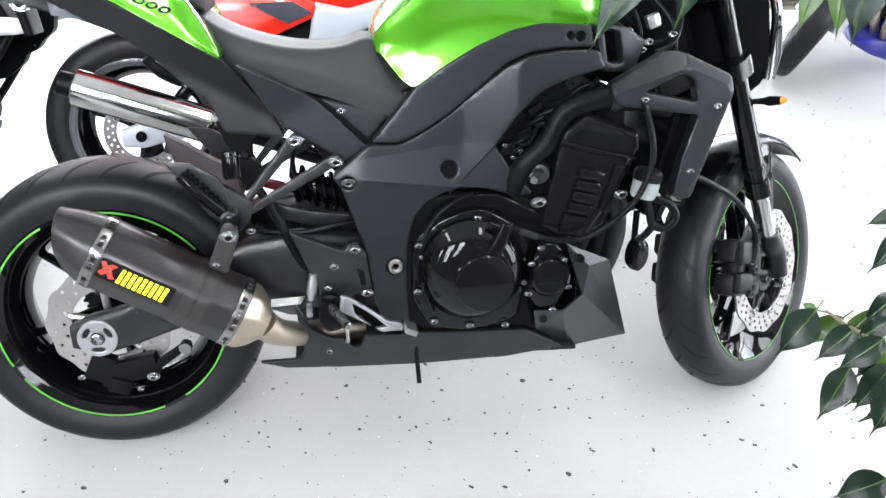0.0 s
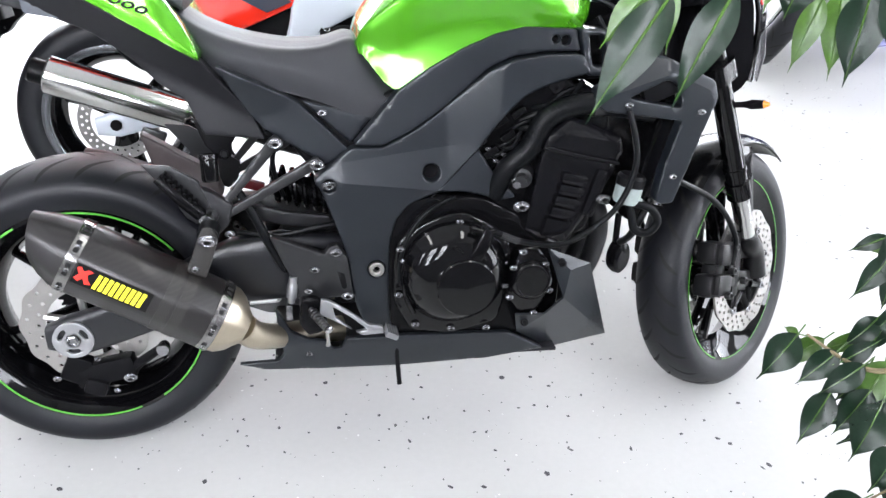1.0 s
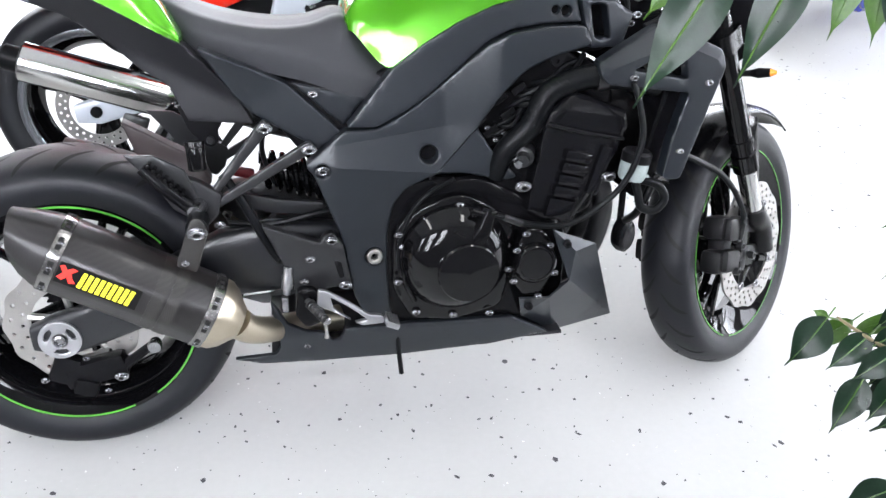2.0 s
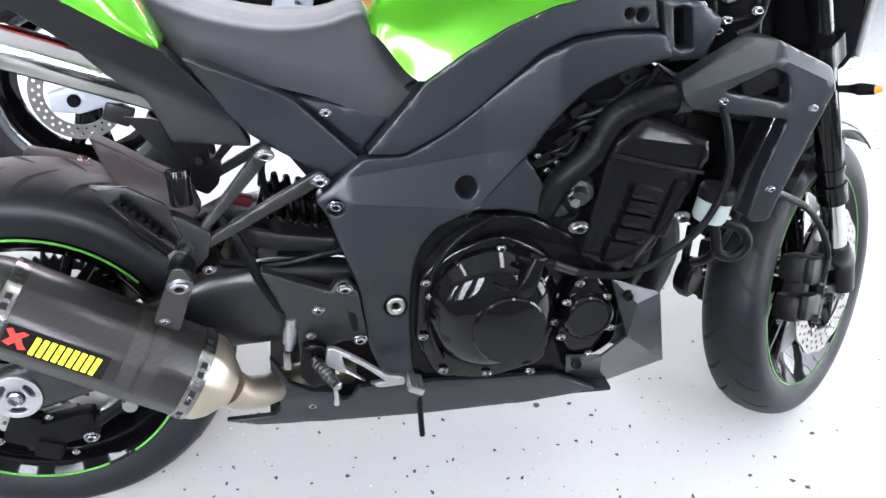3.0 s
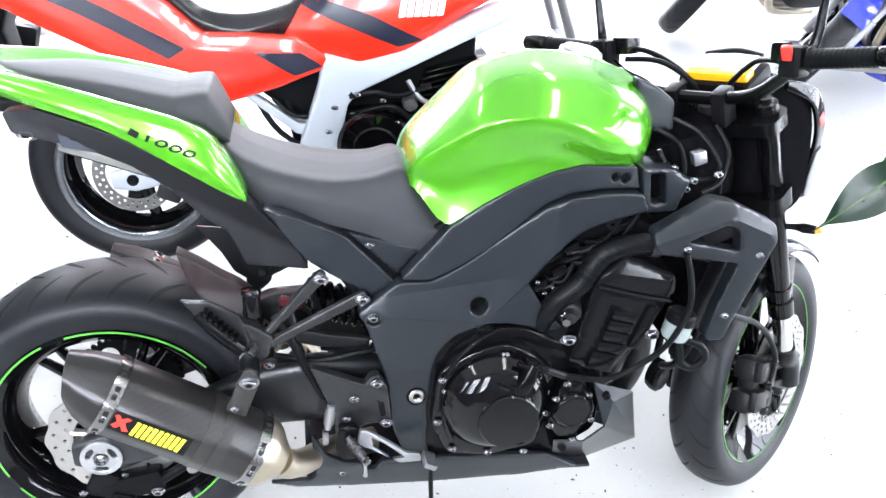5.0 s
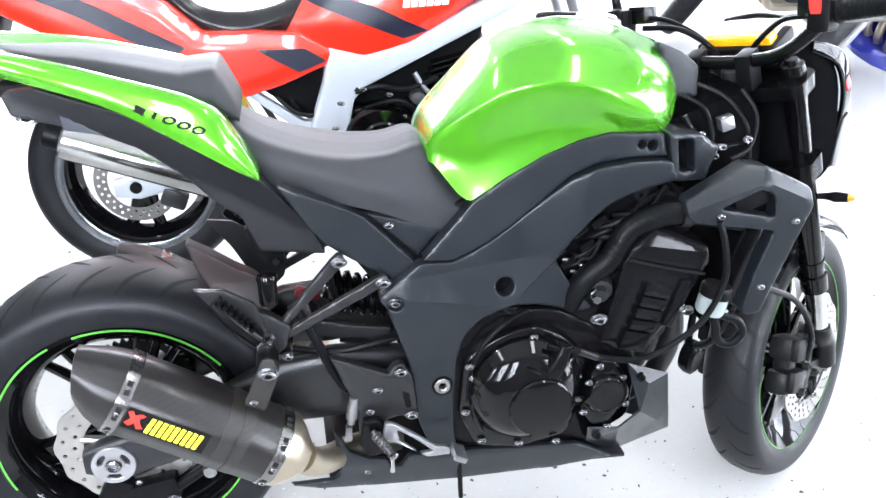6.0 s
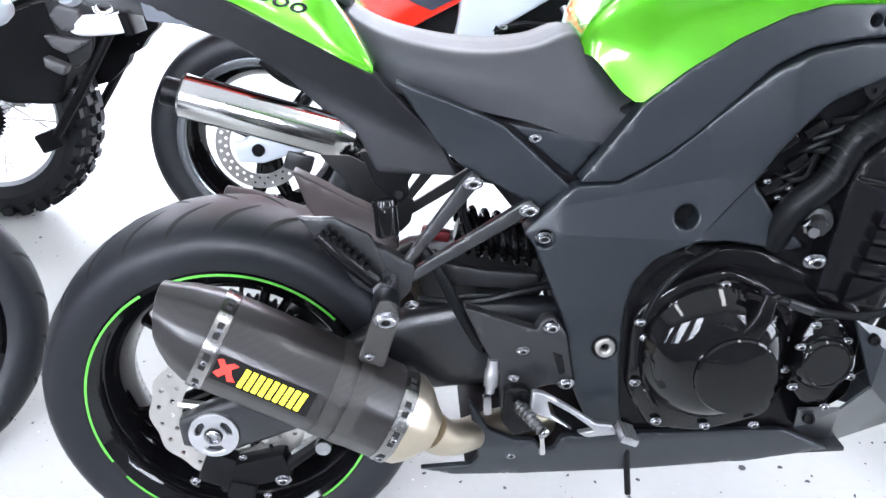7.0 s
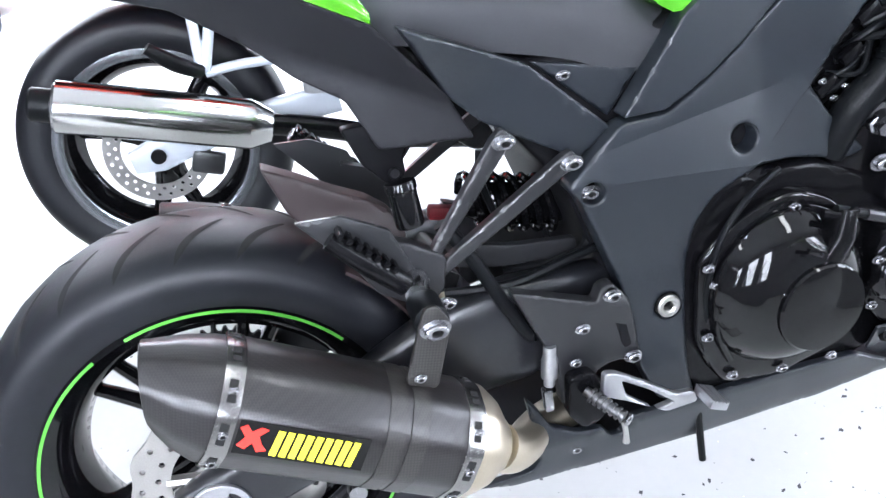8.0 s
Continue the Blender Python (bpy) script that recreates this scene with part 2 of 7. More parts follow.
def plate(outline, holes=(), y=-0.2, thick=0.006, edge=0.004, grid=0.012, corner=0.006, bulge=0.0, reach=0.03, ridges=()):
    """A moulded plate facing -y: outline and holes in (x, z), its outer face at y (a number or y(x, z)), edges rounded by edge,
    swollen by bulge over reach. ridges: lines along which the face is folded."""
    from mathutils.geometry import delaunay_2d_cdt
    level = y if callable(y) else (lambda a, b: y)
    loops = [[tuple(v) for v in (fillet(outline, corner) if corner else outline)]] + [list(h) for h in holes]
    pts, edges, full = [], [], []
    for loop in loops:
        base = len(pts)
        dense = []
        for i, a in enumerate(loop):
            b = loop[(i + 1) % len(loop)]
            n = max(1, int(math.hypot(b[0] - a[0], b[1] - a[1]) / (grid * 1.2)))
            dense += [(a[0] + (b[0] - a[0]) * k / n, a[1] + (b[1] - a[1]) * k / n) for k in range(n)]
        pts += dense
        edges += [(base + k, base + (k + 1) % len(dense)) for k in range(len(dense))]
        full.append(dense)
    for line in ridges:
        base, run = len(pts), []
        for a, b in zip(line, line[1:]):
            n = max(1, int(math.hypot(b[0] - a[0], b[1] - a[1]) / grid))
            run += [(a[0] + (b[0] - a[0]) * k / n, a[1] + (b[1] - a[1]) * k / n) for k in range(n)]
        run = np.array(run + [line[-1]])
        run = run[inside(run, loops[0])]
        for h in loops[1:]:
            run = run[~inside(run, h)]
        run = run[gap(run, loops) > edge * 1.2]
        edges += [(base + k, base + k + 1) for k in range(len(run) - 1) if np.hypot(*(run[k + 1] - run[k])) < grid * 1.6]
        pts += [tuple(v) for v in run]
    lo, hi = np.min(np.array(loops[0]), 0), np.max(np.array(loops[0]), 0)
    gx, gz = np.meshgrid(np.arange(lo[0], hi[0], grid), np.arange(lo[1], hi[1], grid))
    gx[1::2] += grid / 2
    q = np.stack([gx.ravel(), gz.ravel()], 1)
    keep = inside(q, loops[0])
    for h in loops[1:]:
        keep &= ~inside(q, h)
    q = q[keep]
    if len(q):
        q = q[gap(q, loops) > max(edge * 1.15, grid * 0.4)]
    for line in ridges:
        if len(q):
            q = q[gap(q, [list(line) + list(line)[::-1]]) > grid * 0.45]
    extra = [tuple(v) for v in q]
    # rows along the edge that carry its rounding
    rim = []
    if edge > 0.001:
        for loop in full:
            a = np.array(loop)
            tang = np.roll(a, -1, 0) - np.roll(a, 1, 0)
            nrm = np.stack([-tang[:, 1], tang[:, 0]], 1)
            nrm /= np.maximum(np.linalg.norm(nrm, axis=1), 1e-9)[:, None]
            for f in (0.15, 0.5, 1.0):
                for sign in (1, -1):
                    c = a + nrm * sign * edge * f
                    ok = inside(c, loops[0])
                    for h in loops[1:]:
                        ok &= ~inside(c, h)
                    c = c[ok]
                    if len(c):
                        rim += [tuple(v) for v in c[gap(c, loops) > edge * f * 0.85]]
    verts = [Vector(p) for p in pts + extra + rim]
    out = delaunay_2d_cdt(verts, edges, [], 0, 1e-5)
    v2 = np.array([tuple(v) for v in out[0]])
    tris = [f for f in out[2] if len(f) == 3]
    mid = np.array([v2[list(f)].mean(0) for f in tris])
    ok = inside(mid, loops[0])
    for h in loops[1:]:
        ok &= ~inside(mid, h)
    d = gap(v2, loops) if edge > 0.001 or bulge else np.full(len(v2), 1.0)
    bm = bmesh.new()
    front, back = [], []
    for (a, b), g in zip(v2, d):
        t = min(g / edge, 1.0) if edge else 1.0
        yy = level(a, b) + edge * (1 - math.sqrt(max(0.0, 1 - (1 - t) ** 2)))
        k = min(g / reach, 1.0)
        yy -= bulge * k * k * (3 - 2 * k)
        front.append(bm.verts.new((a, yy, b)))
        back.append(bm.verts.new((a, level(a, b) + thick, b)))
    counts = {}
    for f, good in zip(tris, ok):
        if good:
            bm.faces.new([front[i] for i in f])
            bm.faces.new([back[i] for i in f[::-1]])
            for i in range(3):
                a, b = f[i], f[(i + 1) % 3]
                counts[(a, b)] = counts.get((a, b), 0) + 1
    for a, b in list(counts):
        if (b, a) not in counts:
            bm.faces.new((front[b], front[a], back[a], back[b]))
    fold = bm.edges.layers.int.new("fold")
    for line in ridges:
        near = gap(v2, [list(line) + list(line)[::-1]]) < 3e-4
        for i, v in enumerate(front):
            if near[i]:
                for e in v.link_edges:
                    w = e.other_vert(v)
                    if abs(w.co.y - v.co.y) < 0.004 and any(near[j] and front[j] is w for j in near_set(near, i, v2)):
                        e[fold] = 1
    loose = [v for v in bm.verts if not v.link_faces]
    bmesh.ops.delete(bm, geom=loose, context="VERTS")
    return bm


MIDDLE = -0.04


def mirrored(bm, middle=0.0):
    """A copy on the other side of the plane y = middle."""
    other = bm.copy()
    for v in other.verts:
        v.co.y = 2 * middle - v.co.y
    bmesh.ops.reverse_faces(other, faces=other.faces)
    return other


def part(name, bm, mat, parent=None, label="", turn=None, sharp=35, normals=True):
    """Links a bmesh as one smooth mesh object under parent."""
    if turn is not None:
        bm.transform(turn)
    if normals:
        bmesh.ops.recalc_face_normals(bm, faces=bm.faces)
    for f in bm.faces:
        f.smooth = True
    limit = radians(sharp)
    for e in bm.edges:
        e.smooth = len(e.link_faces) == 2 and e.calc_face_angle(0) < limit
    fold = bm.edges.layers.int.get("fold")
    if fold:
        for e in bm.edges:
            if e[fold]:
                e.smooth = False
        bm.edges.layers.int.remove(fold)
    me = bpy.data.meshes.new(name)
    bm.to_mesh(me)
    bm.free()
    me.materials.append(mat)
    ob = new(name, me)
    ob.parent = parent
    if label:
        tagged(ob, label)
    return ob


def empty(name, m, label, category, group=""):
    ob = new(name)
    ob.empty_display_size = 0.1
    ob.matrix_world = m
    return tagged(ob, label, category, group)


def shared_mesh(name, bm, mat):
    bmesh.ops.recalc_face_normals(bm, faces=bm.faces)
    for f in bm.faces:
        f.smooth = True
    for e in bm.edges:
        e.smooth = len(e.link_faces) == 2 and e.calc_face_angle(0) < radians(35)
    me = bpy.data.meshes.new(name)
    bm.to_mesh(me)
    bm.free()
    me.materials.append(mat)
    return me


def bolt_mesh():
    """A socket-head screw of radius 1 that faces -y, with a six-sided recess."""
    bm = bmesh.new()
    lathe(bm, [(0.0, 0.15), (0.45, 0.15), (0.5, -0.75), (0.82, -0.8), (1.0, -0.6), (1.0, 0.4), (1.35, 0.4), (1.35, 0.6), (0.0, 0.6)], (0, 0, 0), (0, 1, 0), 18)
    bmesh.ops.remove_doubles(bm, verts=bm.verts, dist=1e-4)
    me = shared_mesh("bolt", bm, BOLT)
    me.materials.append(RECESS_BLACK)
    # socket faces are coloured near black for the shade inside
    for f in me.polygons:
        f.material_index = int(math.hypot(f.center.x, f.center.z) < 0.5 and f.center.y > -0.78)
    return me


BOLT_MESH = bolt_mesh()


def bolt(parent, x, y, z, r, turn=None):
    ob = new("bolt", BOLT_MESH)
    ob.parent = parent
    ob.matrix_local = (turn or Matrix()) @ Matrix.Translation((x, y, z)) @ Matrix.Diagonal((0.8 * r, 0.8 * r, 0.8 * r, 1))
    return ob

# ---- the showroom ----
X0, X1, Y0, Y1, HIGH = -5.0, 4.9, -2.3, 6.5, 3.6


def window_wall(name, along_y, at, away, sill, start, end, spans, power, number):
    """A wall of piers and beams round shop windows with frames, panes and the daylight behind them."""
    head = 3.1
    place = (lambda u, v, z: (v, u, z)) if along_y else (lambda u, v, z: (u, v, z))
    bm = bmesh.new()
    edges = [start] + [v for s in spans for v in s] + [end]
    for a, b in zip(edges[::2], edges[1::2]):
        block(bm, place((a + b) / 2, at, HIGH / 2), place(b - a, 0.2, HIGH))
    for a, b in spans:
        block(bm, place((a + b) / 2, at, sill / 2), place(b - a, 0.2, sill))
        block(bm, place((a + b) / 2, at, (head + HIGH) / 2), place(b - a, 0.2, HIGH - head))
    tagged(part(name, bm, WALL), "grey painted wall with large shop windows", "wall", kind="structure")
    for i, (a, b) in enumerate(spans):
        w = empty(f"window_{number + i}", Matrix.Translation((0, 0, 0)), "tall white-framed shop window with panes", "window")
        tagged(w, kind="structure")
        n = 3 if b - a > 2 else 1
        step = (b - a) / n
        for k in range(n + 1):
            bm = bmesh.new()
            block(bm, place(a + k * step + (0.03 if k == 0 else -0.03 if k == n else 0), at, (sill + head) / 2), place(0.06, 0.08, head - sill))
            part("window_frame", bm, WINDOW_FRAME, w)
        split = (sill + head) / 2 - 0.15
        for zz in (sill + 0.03, split, head - 0.03) if n > 1 else (sill + 0.03, head - 0.03):
            bm = bmesh.new()
            block(bm, place((a + b) / 2, at, zz), place(b - a - 0.12, 0.074, 0.06))
            part("window_rail", bm, WINDOW_FRAME, w)
        for k in range(n):
            for z0, z1 in ((sill + 0.06, split - 0.03), (split + 0.03, head - 0.06)) if n > 1 else ((sill + 0.06, head - 0.06),):
                bm = bmesh.new()
                block(bm, place(a + (k + 0.5) * step, at, (z0 + z1) / 2), place(step - 0.062, 0.006, z1 - z0 - 0.002))
                ob = part("pane", bm, PANE, w)
                ob.visible_shadow = False
        area_lamp("window_daylight", place((a + b) / 2, at + away * 0.12, (sill + head) / 2), place((a + b) / 2, at - away * 3, 0.9), b - a - 0.1, head - sill - 0.1, power * (b - a), (0.895, 0.915, 1.0))


def setting():
    bm = bmesh.new()
    block(bm, ((X0 + X1) / 2, (Y0 + Y1) / 2, -0.05), (X1 - X0 + 0.4, Y1 - Y0 + 0.4, 0.1))
    tagged(part("floor", bm, FLOOR), "white resin floor with scattered dark and pale chips", "floor", kind="structure")
    bm = bmesh.new()
    block(bm, ((X0 + X1) / 2, (Y0 + Y1) / 2, HIGH + 0.05), (X1 - X0 + 0.4, Y1 - Y0 + 0.4, 0.1))
    tagged(part("ceiling", bm, CEILING), "plain white ceiling", "ceiling", kind="structure")
    bm = bmesh.new()
    block(bm, (X0 - 0.1, (Y0 + Y1) / 2, HIGH / 2), (0.2, Y1 - Y0, HIGH))
    tagged(part("wall_west", bm, WALL), "plain grey painted wall", "wall", kind="structure")
    window_wall("wall_south", False, Y0 - 0.1, -1, 1.0, X0 - 0.2, X1 + 0.2, [(-3.9, -2.9), (-1.8, -0.75), (-0.3, 0.3), (2.6, 3.7)], SOUTH_POWER, 1)
    window_wall("wall_north", False, Y1 + 0.1, 1, 0.12, X0 - 0.2, X1 + 0.2, [(-4.4, -1.4), (-0.8, 1.8), (2.2, 4.6)], NORTH_POWER, 5)
    # unseen east windows, added close by to brighten the floor on the right
    window_wall("wall_east", True, X1 + 0.1, 1, 0.12, Y0, Y1, [(-1.8, 0.8), (1.2, 3.6)], EAST_POWER, 8)
    # ceiling strip lights
    for y in (-0.6, 1.6, 3.8):
        for x in (-1.7, 1.7):
            lamp = empty("ceiling_light", Matrix.Translation((x, y, HIGH)), "white ceiling panel light, switched on", "ceiling light", "ceiling lights")
            bm = bmesh.new()
            block(bm, (0, 0, -0.03), (0.36, 1.36, 0.06), bevel=0.008)
            part("housing", bm, WINDOW_FRAME, lamp)
            bm = bmesh.new()
            block(bm, (0, 0, -0.068), (0.30, 1.30, 0.012), bevel=0.004)
            part("diffuser", bm, LAMP_GLOW, lamp, "glowing diffuser")


def chips():
    """Chips strewn in the resin: thin uneven flakes."""
    rnd = random.Random(5)
    marks = [(0.704, -0.116), (0.492, -0.129), (0.357, -0.116), (0.288, -0.165), (0.264, -0.117), (0.623, -0.134), (0.805, -0.173), (0.968, -0.1),
             (0.999, -0.107), (0.926, -0.105), (0.676, -0.052), (0.702, -0.012), (0.619, -0.013), (0.206, -0.043), (0.589, -0.098)]
    for name, mat, count, lo, hi, label in (("dark_floor_chips", FLAKE, 5600, 0.0014, 0.0048, "small dark chips in the resin floor"),
                                            ("pale_floor_chips", FLAKE_PALE, 2600, 0.0015, 0.004, "small grey chips in the resin floor"),
                                            ("white_floor_chips", FLAKE_WHITE, 1300, 0.002, 0.0045, "small white chips in the resin floor")):
        verts, faces = [], []
        spots = [(rnd.uniform(-1.8, 3.4), rnd.uniform(-1.4, 3.0), None) for _ in range(count)]
        if mat is FLAKE:
            spots += [(x, y, 0.0055) for x, y in marks]
            spots += [(rnd.uniform(-2, 3), rnd.uniform(-1.6, 2), rnd.uniform(0.0045, 0.009)) for _ in range(560)]
        for x, y, size in spots:
            r = size or lo + (hi - lo) * rnd.random() ** 2.5
            n, turn, slim = rnd.randint(4, 6), rnd.uniform(0, 6.28), rnd.uniform(0.45, 1.0)
            base = len(verts)
            for k in range(n):
                a = k * math.tau / n + rnd.uniform(-0.3, 0.3)
                q = r * rnd.uniform(0.7, 1.1)
                u, v = q * math.cos(a), q * slim * math.sin(a)
                verts.append((x + u * math.cos(turn) - v * math.sin(turn), y + u * math.sin(turn) + v * math.cos(turn), 0.0006))
            faces.append(tuple(range(base, base + n)))
        me = bpy.data.meshes.new(name)
        me.from_pydata(verts, [], faces)
        me.materials.append(mat)
        tagged(new(name, me), label, "floor chips", kind="stuff")


def glow(name, colour, power):
    m = bpy.data.materials.new(name)
    m.use_nodes = True
    b = m.node_tree.nodes["Principled BSDF"]
    b.inputs["Base Color"].default_value = (0.9, 0.9, 0.9, 1)
    b.inputs["Emission Color"].default_value, b.inputs["Emission Strength"].default_value = (*colour, 1), power
    return m


SOUTH_POWER, NORTH_POWER, EAST_POWER = 100.0, 148.0, 82.0
LAMP_GLOW = glow("lamp_diffuser", (1.0, 0.99, 0.97), 13.0)
setting()
chips()

# ---- the green motorcycle ----
LEAN_DEG = 11.2
BIKE = empty("motorcycle", pose(0, -0.060, 0.003, -LEAN_DEG, 0, 0), "green and dark grey naked sports motorcycle leaning on its stand", "motorcycle")
STEER_AT, RAKE, STEER_TURN = Vector((1.155, 0, 0.96)), 21.0, 37.0
AXIS = Vector((-math.sin(radians(RAKE)), 0, math.cos(radians(RAKE))))
STEER = Matrix.Translation(STEER_AT) @ Matrix.Rotation(radians(3.2), 4, "X") @ Matrix.Rotation(radians(STEER_TURN), 4, AXIS) @ Matrix.Translation(-STEER_AT)


def both(name, bm, mat, parent, label="", sharp=50):
    """A panel and its twin on the other flank."""
    twin = mirrored(bm, MIDDLE if parent is BIKE else 0.0)
    a = part(name, bm, mat, parent, label, None, sharp)
    part(name, twin, mat, parent, label, None, sharp)
    return a


def tyre_profile(rim, out, half, bead):
    h = out - rim
    return [(rim - 0.004, -bead), (rim + h * 0.22, -half * 0.97), (rim + h * 0.45, -half), (rim + h * 0.66, -half * 0.95), (rim + h * 0.84, -half * 0.76),
            (rim + h * 0.95, -half * 0.46), (out, 0)]


def wheel(parent, name, label, centre, rim, out, half, bead, turn, spokes=5, hub=0.035, tread=22, phase=0.3, paint=None, tape=STRIPE, spoke_w=0.02, spoke_paint=None, tape_w=0.004):
    paint = paint or GLOSS
    c = Vector(centre)
    bm = bmesh.new()
    b = bead
    lathe(bm, [(rim + 0.004, -b - 0.004), (rim + 0.005, -b), (rim - 0.002, -b + 0.012), (rim - 0.022, -b + 0.02), (rim - 0.036, 0), (rim - 0.022, b - 0.02), (rim - 0.002, b - 0.012),
               (rim + 0.005, b), (rim + 0.004, b + 0.004), (rim - 0.004, b + 0.005), (rim - 0.014, b - 0.004), (rim - 0.032, b - 0.02), (rim - 0.05, 0), (rim - 0.032, -b + 0.02),
               (rim - 0.014, -b + 0.004), (rim - 0.004, -b - 0.005)], c, (0, 1, 0), 72, closed=True)
    w = part(name, bm, paint, parent, label, turn)
    half_prof = tyre_profile(rim, out, half, bead)
    prof = half_prof + [(r, -y) for r, y in half_prof[-2::-1]]
    prof = [(v[0], v[1]) for v in catmull([(r, y, 0) for r, y in prof], 3)]
    bm = bmesh.new()
    lathe(bm, prof + [(rim - 0.006, bead * 0.9), (rim - 0.006, -bead * 0.9)], c, (0, 1, 0), 88, closed=True)
    part("tyre", bm, RUBBER, w, "black sports tyre with cut grooves", turn)
    if tread:
        # dark strips laid on the rubber for the shade in the grooves
        bm = bmesh.new()
        for k in range(tread):
            for side in (1, -1):
                a0 = (k + (0.5 if side < 0 else 0)) * math.tau / tread
                rows = []
                for i in range(9):
                    f = 0.08 + 0.80 * i / 8
                    yy = side * half * f
                    best = min(range(len(prof)), key=lambda q: abs(prof[q][1] - yy) + (0 if prof[q][0] > rim + 0.3 * (out - rim) else 1))
                    q2 = best + 1 if prof[best][1] < yy and best + 1 < len(prof) else best - 1
                    y0, y1 = prof[best][1], prof[q2][1]
                    t = 0 if abs(y1 - y0) < 1e-6 else max(0, min(1, (yy - y0) / (y1 - y0)))
                    rr = prof[best][0] * (1 - t) + prof[q2][0] * t + 0.0006
                    a = a0 + 0.28 * f ** 1.5 + 0.05 * math.sin(f * 4)
                    wide = 0.0062 * math.sin(math.pi * min(1, (i + 0.4) / 8.4)) ** 0.5 / rr
                    rows.append([Vector((rr * math.cos(a + s * wide), yy, rr * math.sin(a + s * wide))) + c for s in (-1, 1)])
                loft(bm, rows, closed=False)
        part("tread_groove", bm, RECESS_BLACK, w, "dark strips for the shaded tread grooves", turn)
    # tape in arcs on the rim's lip
    if tape:
        bm = bmesh.new()
        for side in (-1, 1):
            for s, l in ((0.1, 1.35), (1.6, 1.5), (3.3, 1.2), (4.7, 1.45)):
                y = side * (bead + 0.0053)
                lathe(bm, [(rim + 0.0005 - tape_w, y), (rim + 0.0005, y), (rim + 0.0005, y + side * 0.0006), (rim + 0.0005 - tape_w, y + side * 0.0006)], c, (0, 1, 0), 40, True, s + phase, l)
        part("rim_tape", bm, tape, w, "green rim tape", turn)
    for k in range(spokes):
        a = phase + k * math.tau / spokes
        u, v = Vector((math.cos(a), 0, math.sin(a))), Vector((-math.sin(a), 0, math.cos(a)))
        bm = bmesh.new()
        for fork in (-1, 1):
            rings = []
            for i in range(7):
                t = i / 6
                r = hub * 0.8 + (rim - 0.038 - hub * 0.8) * t
                off = fork * (0.006 + spoke_w * 0.9 * t ** 1.6)
                wd, dp = spoke_w * (0.62 - 0.22 * t), 0.012 + 0.008 * (1 - t)
                mid = c + u * r + v * off
                rings.append([mid + v * wd * math.cos(q) + Vector((0, dp * math.sin(q), 0)) for q in [j * math.tau / 10 for j in range(10)]])
            loft(bm, rings)
        part("spoke", bm, spoke_paint or paint, w, "", turn)
    bm = bmesh.new()
    lathe(bm, [(0.012, -0.05), (hub * 0.8, -0.05), (hub, -0.03), (hub * 1.15, 0), (hub, 0.03), (hub * 0.8, 0.05), (0.012, 0.05)], c, (0, 1, 0), 32, True)
    part("hub", bm, spoke_paint or paint, w, "", turn)
    bm = bmesh.new()
    a = phase + 0.35
    u = Vector((math.cos(a), 0, math.sin(a)))
    tube(bm, [c + u * (rim - 0.045), c + u * (rim - 0.075) + Vector((0, -0.012, 0)), c + u * (rim - 0.085) + Vector((0, -0.02, 0))], [0.004, 0.0035, 0.003], 3, 8)
    part("valve", bm, HOSE, w, "", turn)
    return w


def brake_disc(parent, centre, y, r_out, r_in, turn, waves=12, holes=24, mat=None, name="brake_disc", rows=2):
    outline = []
    n = 144
    for k in range(n):
        a = k * math.tau / n
        outline.append((centre[0] + (r_out + 0.0028 * math.cos(waves * a)) * math.cos(a), centre[1] + (r_out + 0.0028 * math.cos(waves * a)) * math.sin(a)))
    cut = [ring2(centre[0], centre[1], r_in, 48)]
    for k in range(holes):
        a = k * math.tau / holes
        for row, rr in enumerate((0.3, 0.72) if rows == 2 else (0.22, 0.5, 0.78)):
            q = r_in + (r_out - r_in) * rr
            aa = a + row * math.tau / (rows * holes)
            cut.append(ring2(centre[0] + q * math.cos(aa), centre[1] + q * math.sin(aa), 0.0042, 6))
    bm = plate(outline, cut, y, 0.005, 0.0005, 0.03, 0)
    return part(name, bm, mat or STEEL, parent, "drilled steel brake disc with a wavy edge", turn)


# wheels
REAR = (-0.010, 0, 0.306)
rear = wheel(BIKE, "rear_wheel", "gloss black cast rear wheel with green tape", REAR, 0.231, 0.316, 0.099, 0.086, None, tread=26, phase=1.1)
FRONT = (1.452, 0, 0.298)
front = wheel(BIKE, "front_wheel", "gloss black cast front wheel turned to its left", FRONT, 0.226, 0.299, 0.06, 0.046, STEER, tread=24, phase=0.4, spoke_w=0.031, tape_w=0.002)

# rear brake and axle
brake_disc(rear, (REAR[0], REAR[2]), -0.112, 0.123, 0.075, None, 12, 22)
for k in range(5):
    a = 0.4 + k * math.tau / 5
    bm = bmesh.new()
    tube(bm, [(REAR[0] + 0.03 * math.cos(a), -0.105, REAR[2] + 0.03 * math.sin(a)), (REAR[0] + 0.08 * math.cos(a), -0.108, REAR[2] + 0.08 * math.sin(a))], 0.008, 2, 8)
    part("disc_arm", bm, STEEL, rear)
# sprocket and chain on the far side
teeth = 42
outline = [(REAR[0] + (0.112 if (k % 4) < 2 else 0.104) * math.cos(k * math.tau / (teeth * 4)), REAR[2] + (0.112 if (k % 4) < 2 else 0.104) * math.sin(k * math.tau / (teeth * 4))) for k in range(teeth * 4)]
cut = [ring2(REAR[0] + 0.072 * math.cos(k * math.tau / 6), REAR[2] + 0.072 * math.sin(k * math.tau / 6), 0.02, 14) for k in range(6)]
part("sprocket", plate(outline, cut, 0.088, 0.007, 0.0008, 0.03, 0), PLASTIC, rear, "black toothed rear sprocket")
AX = (-0.028, 0.290)
bm = bmesh.new()
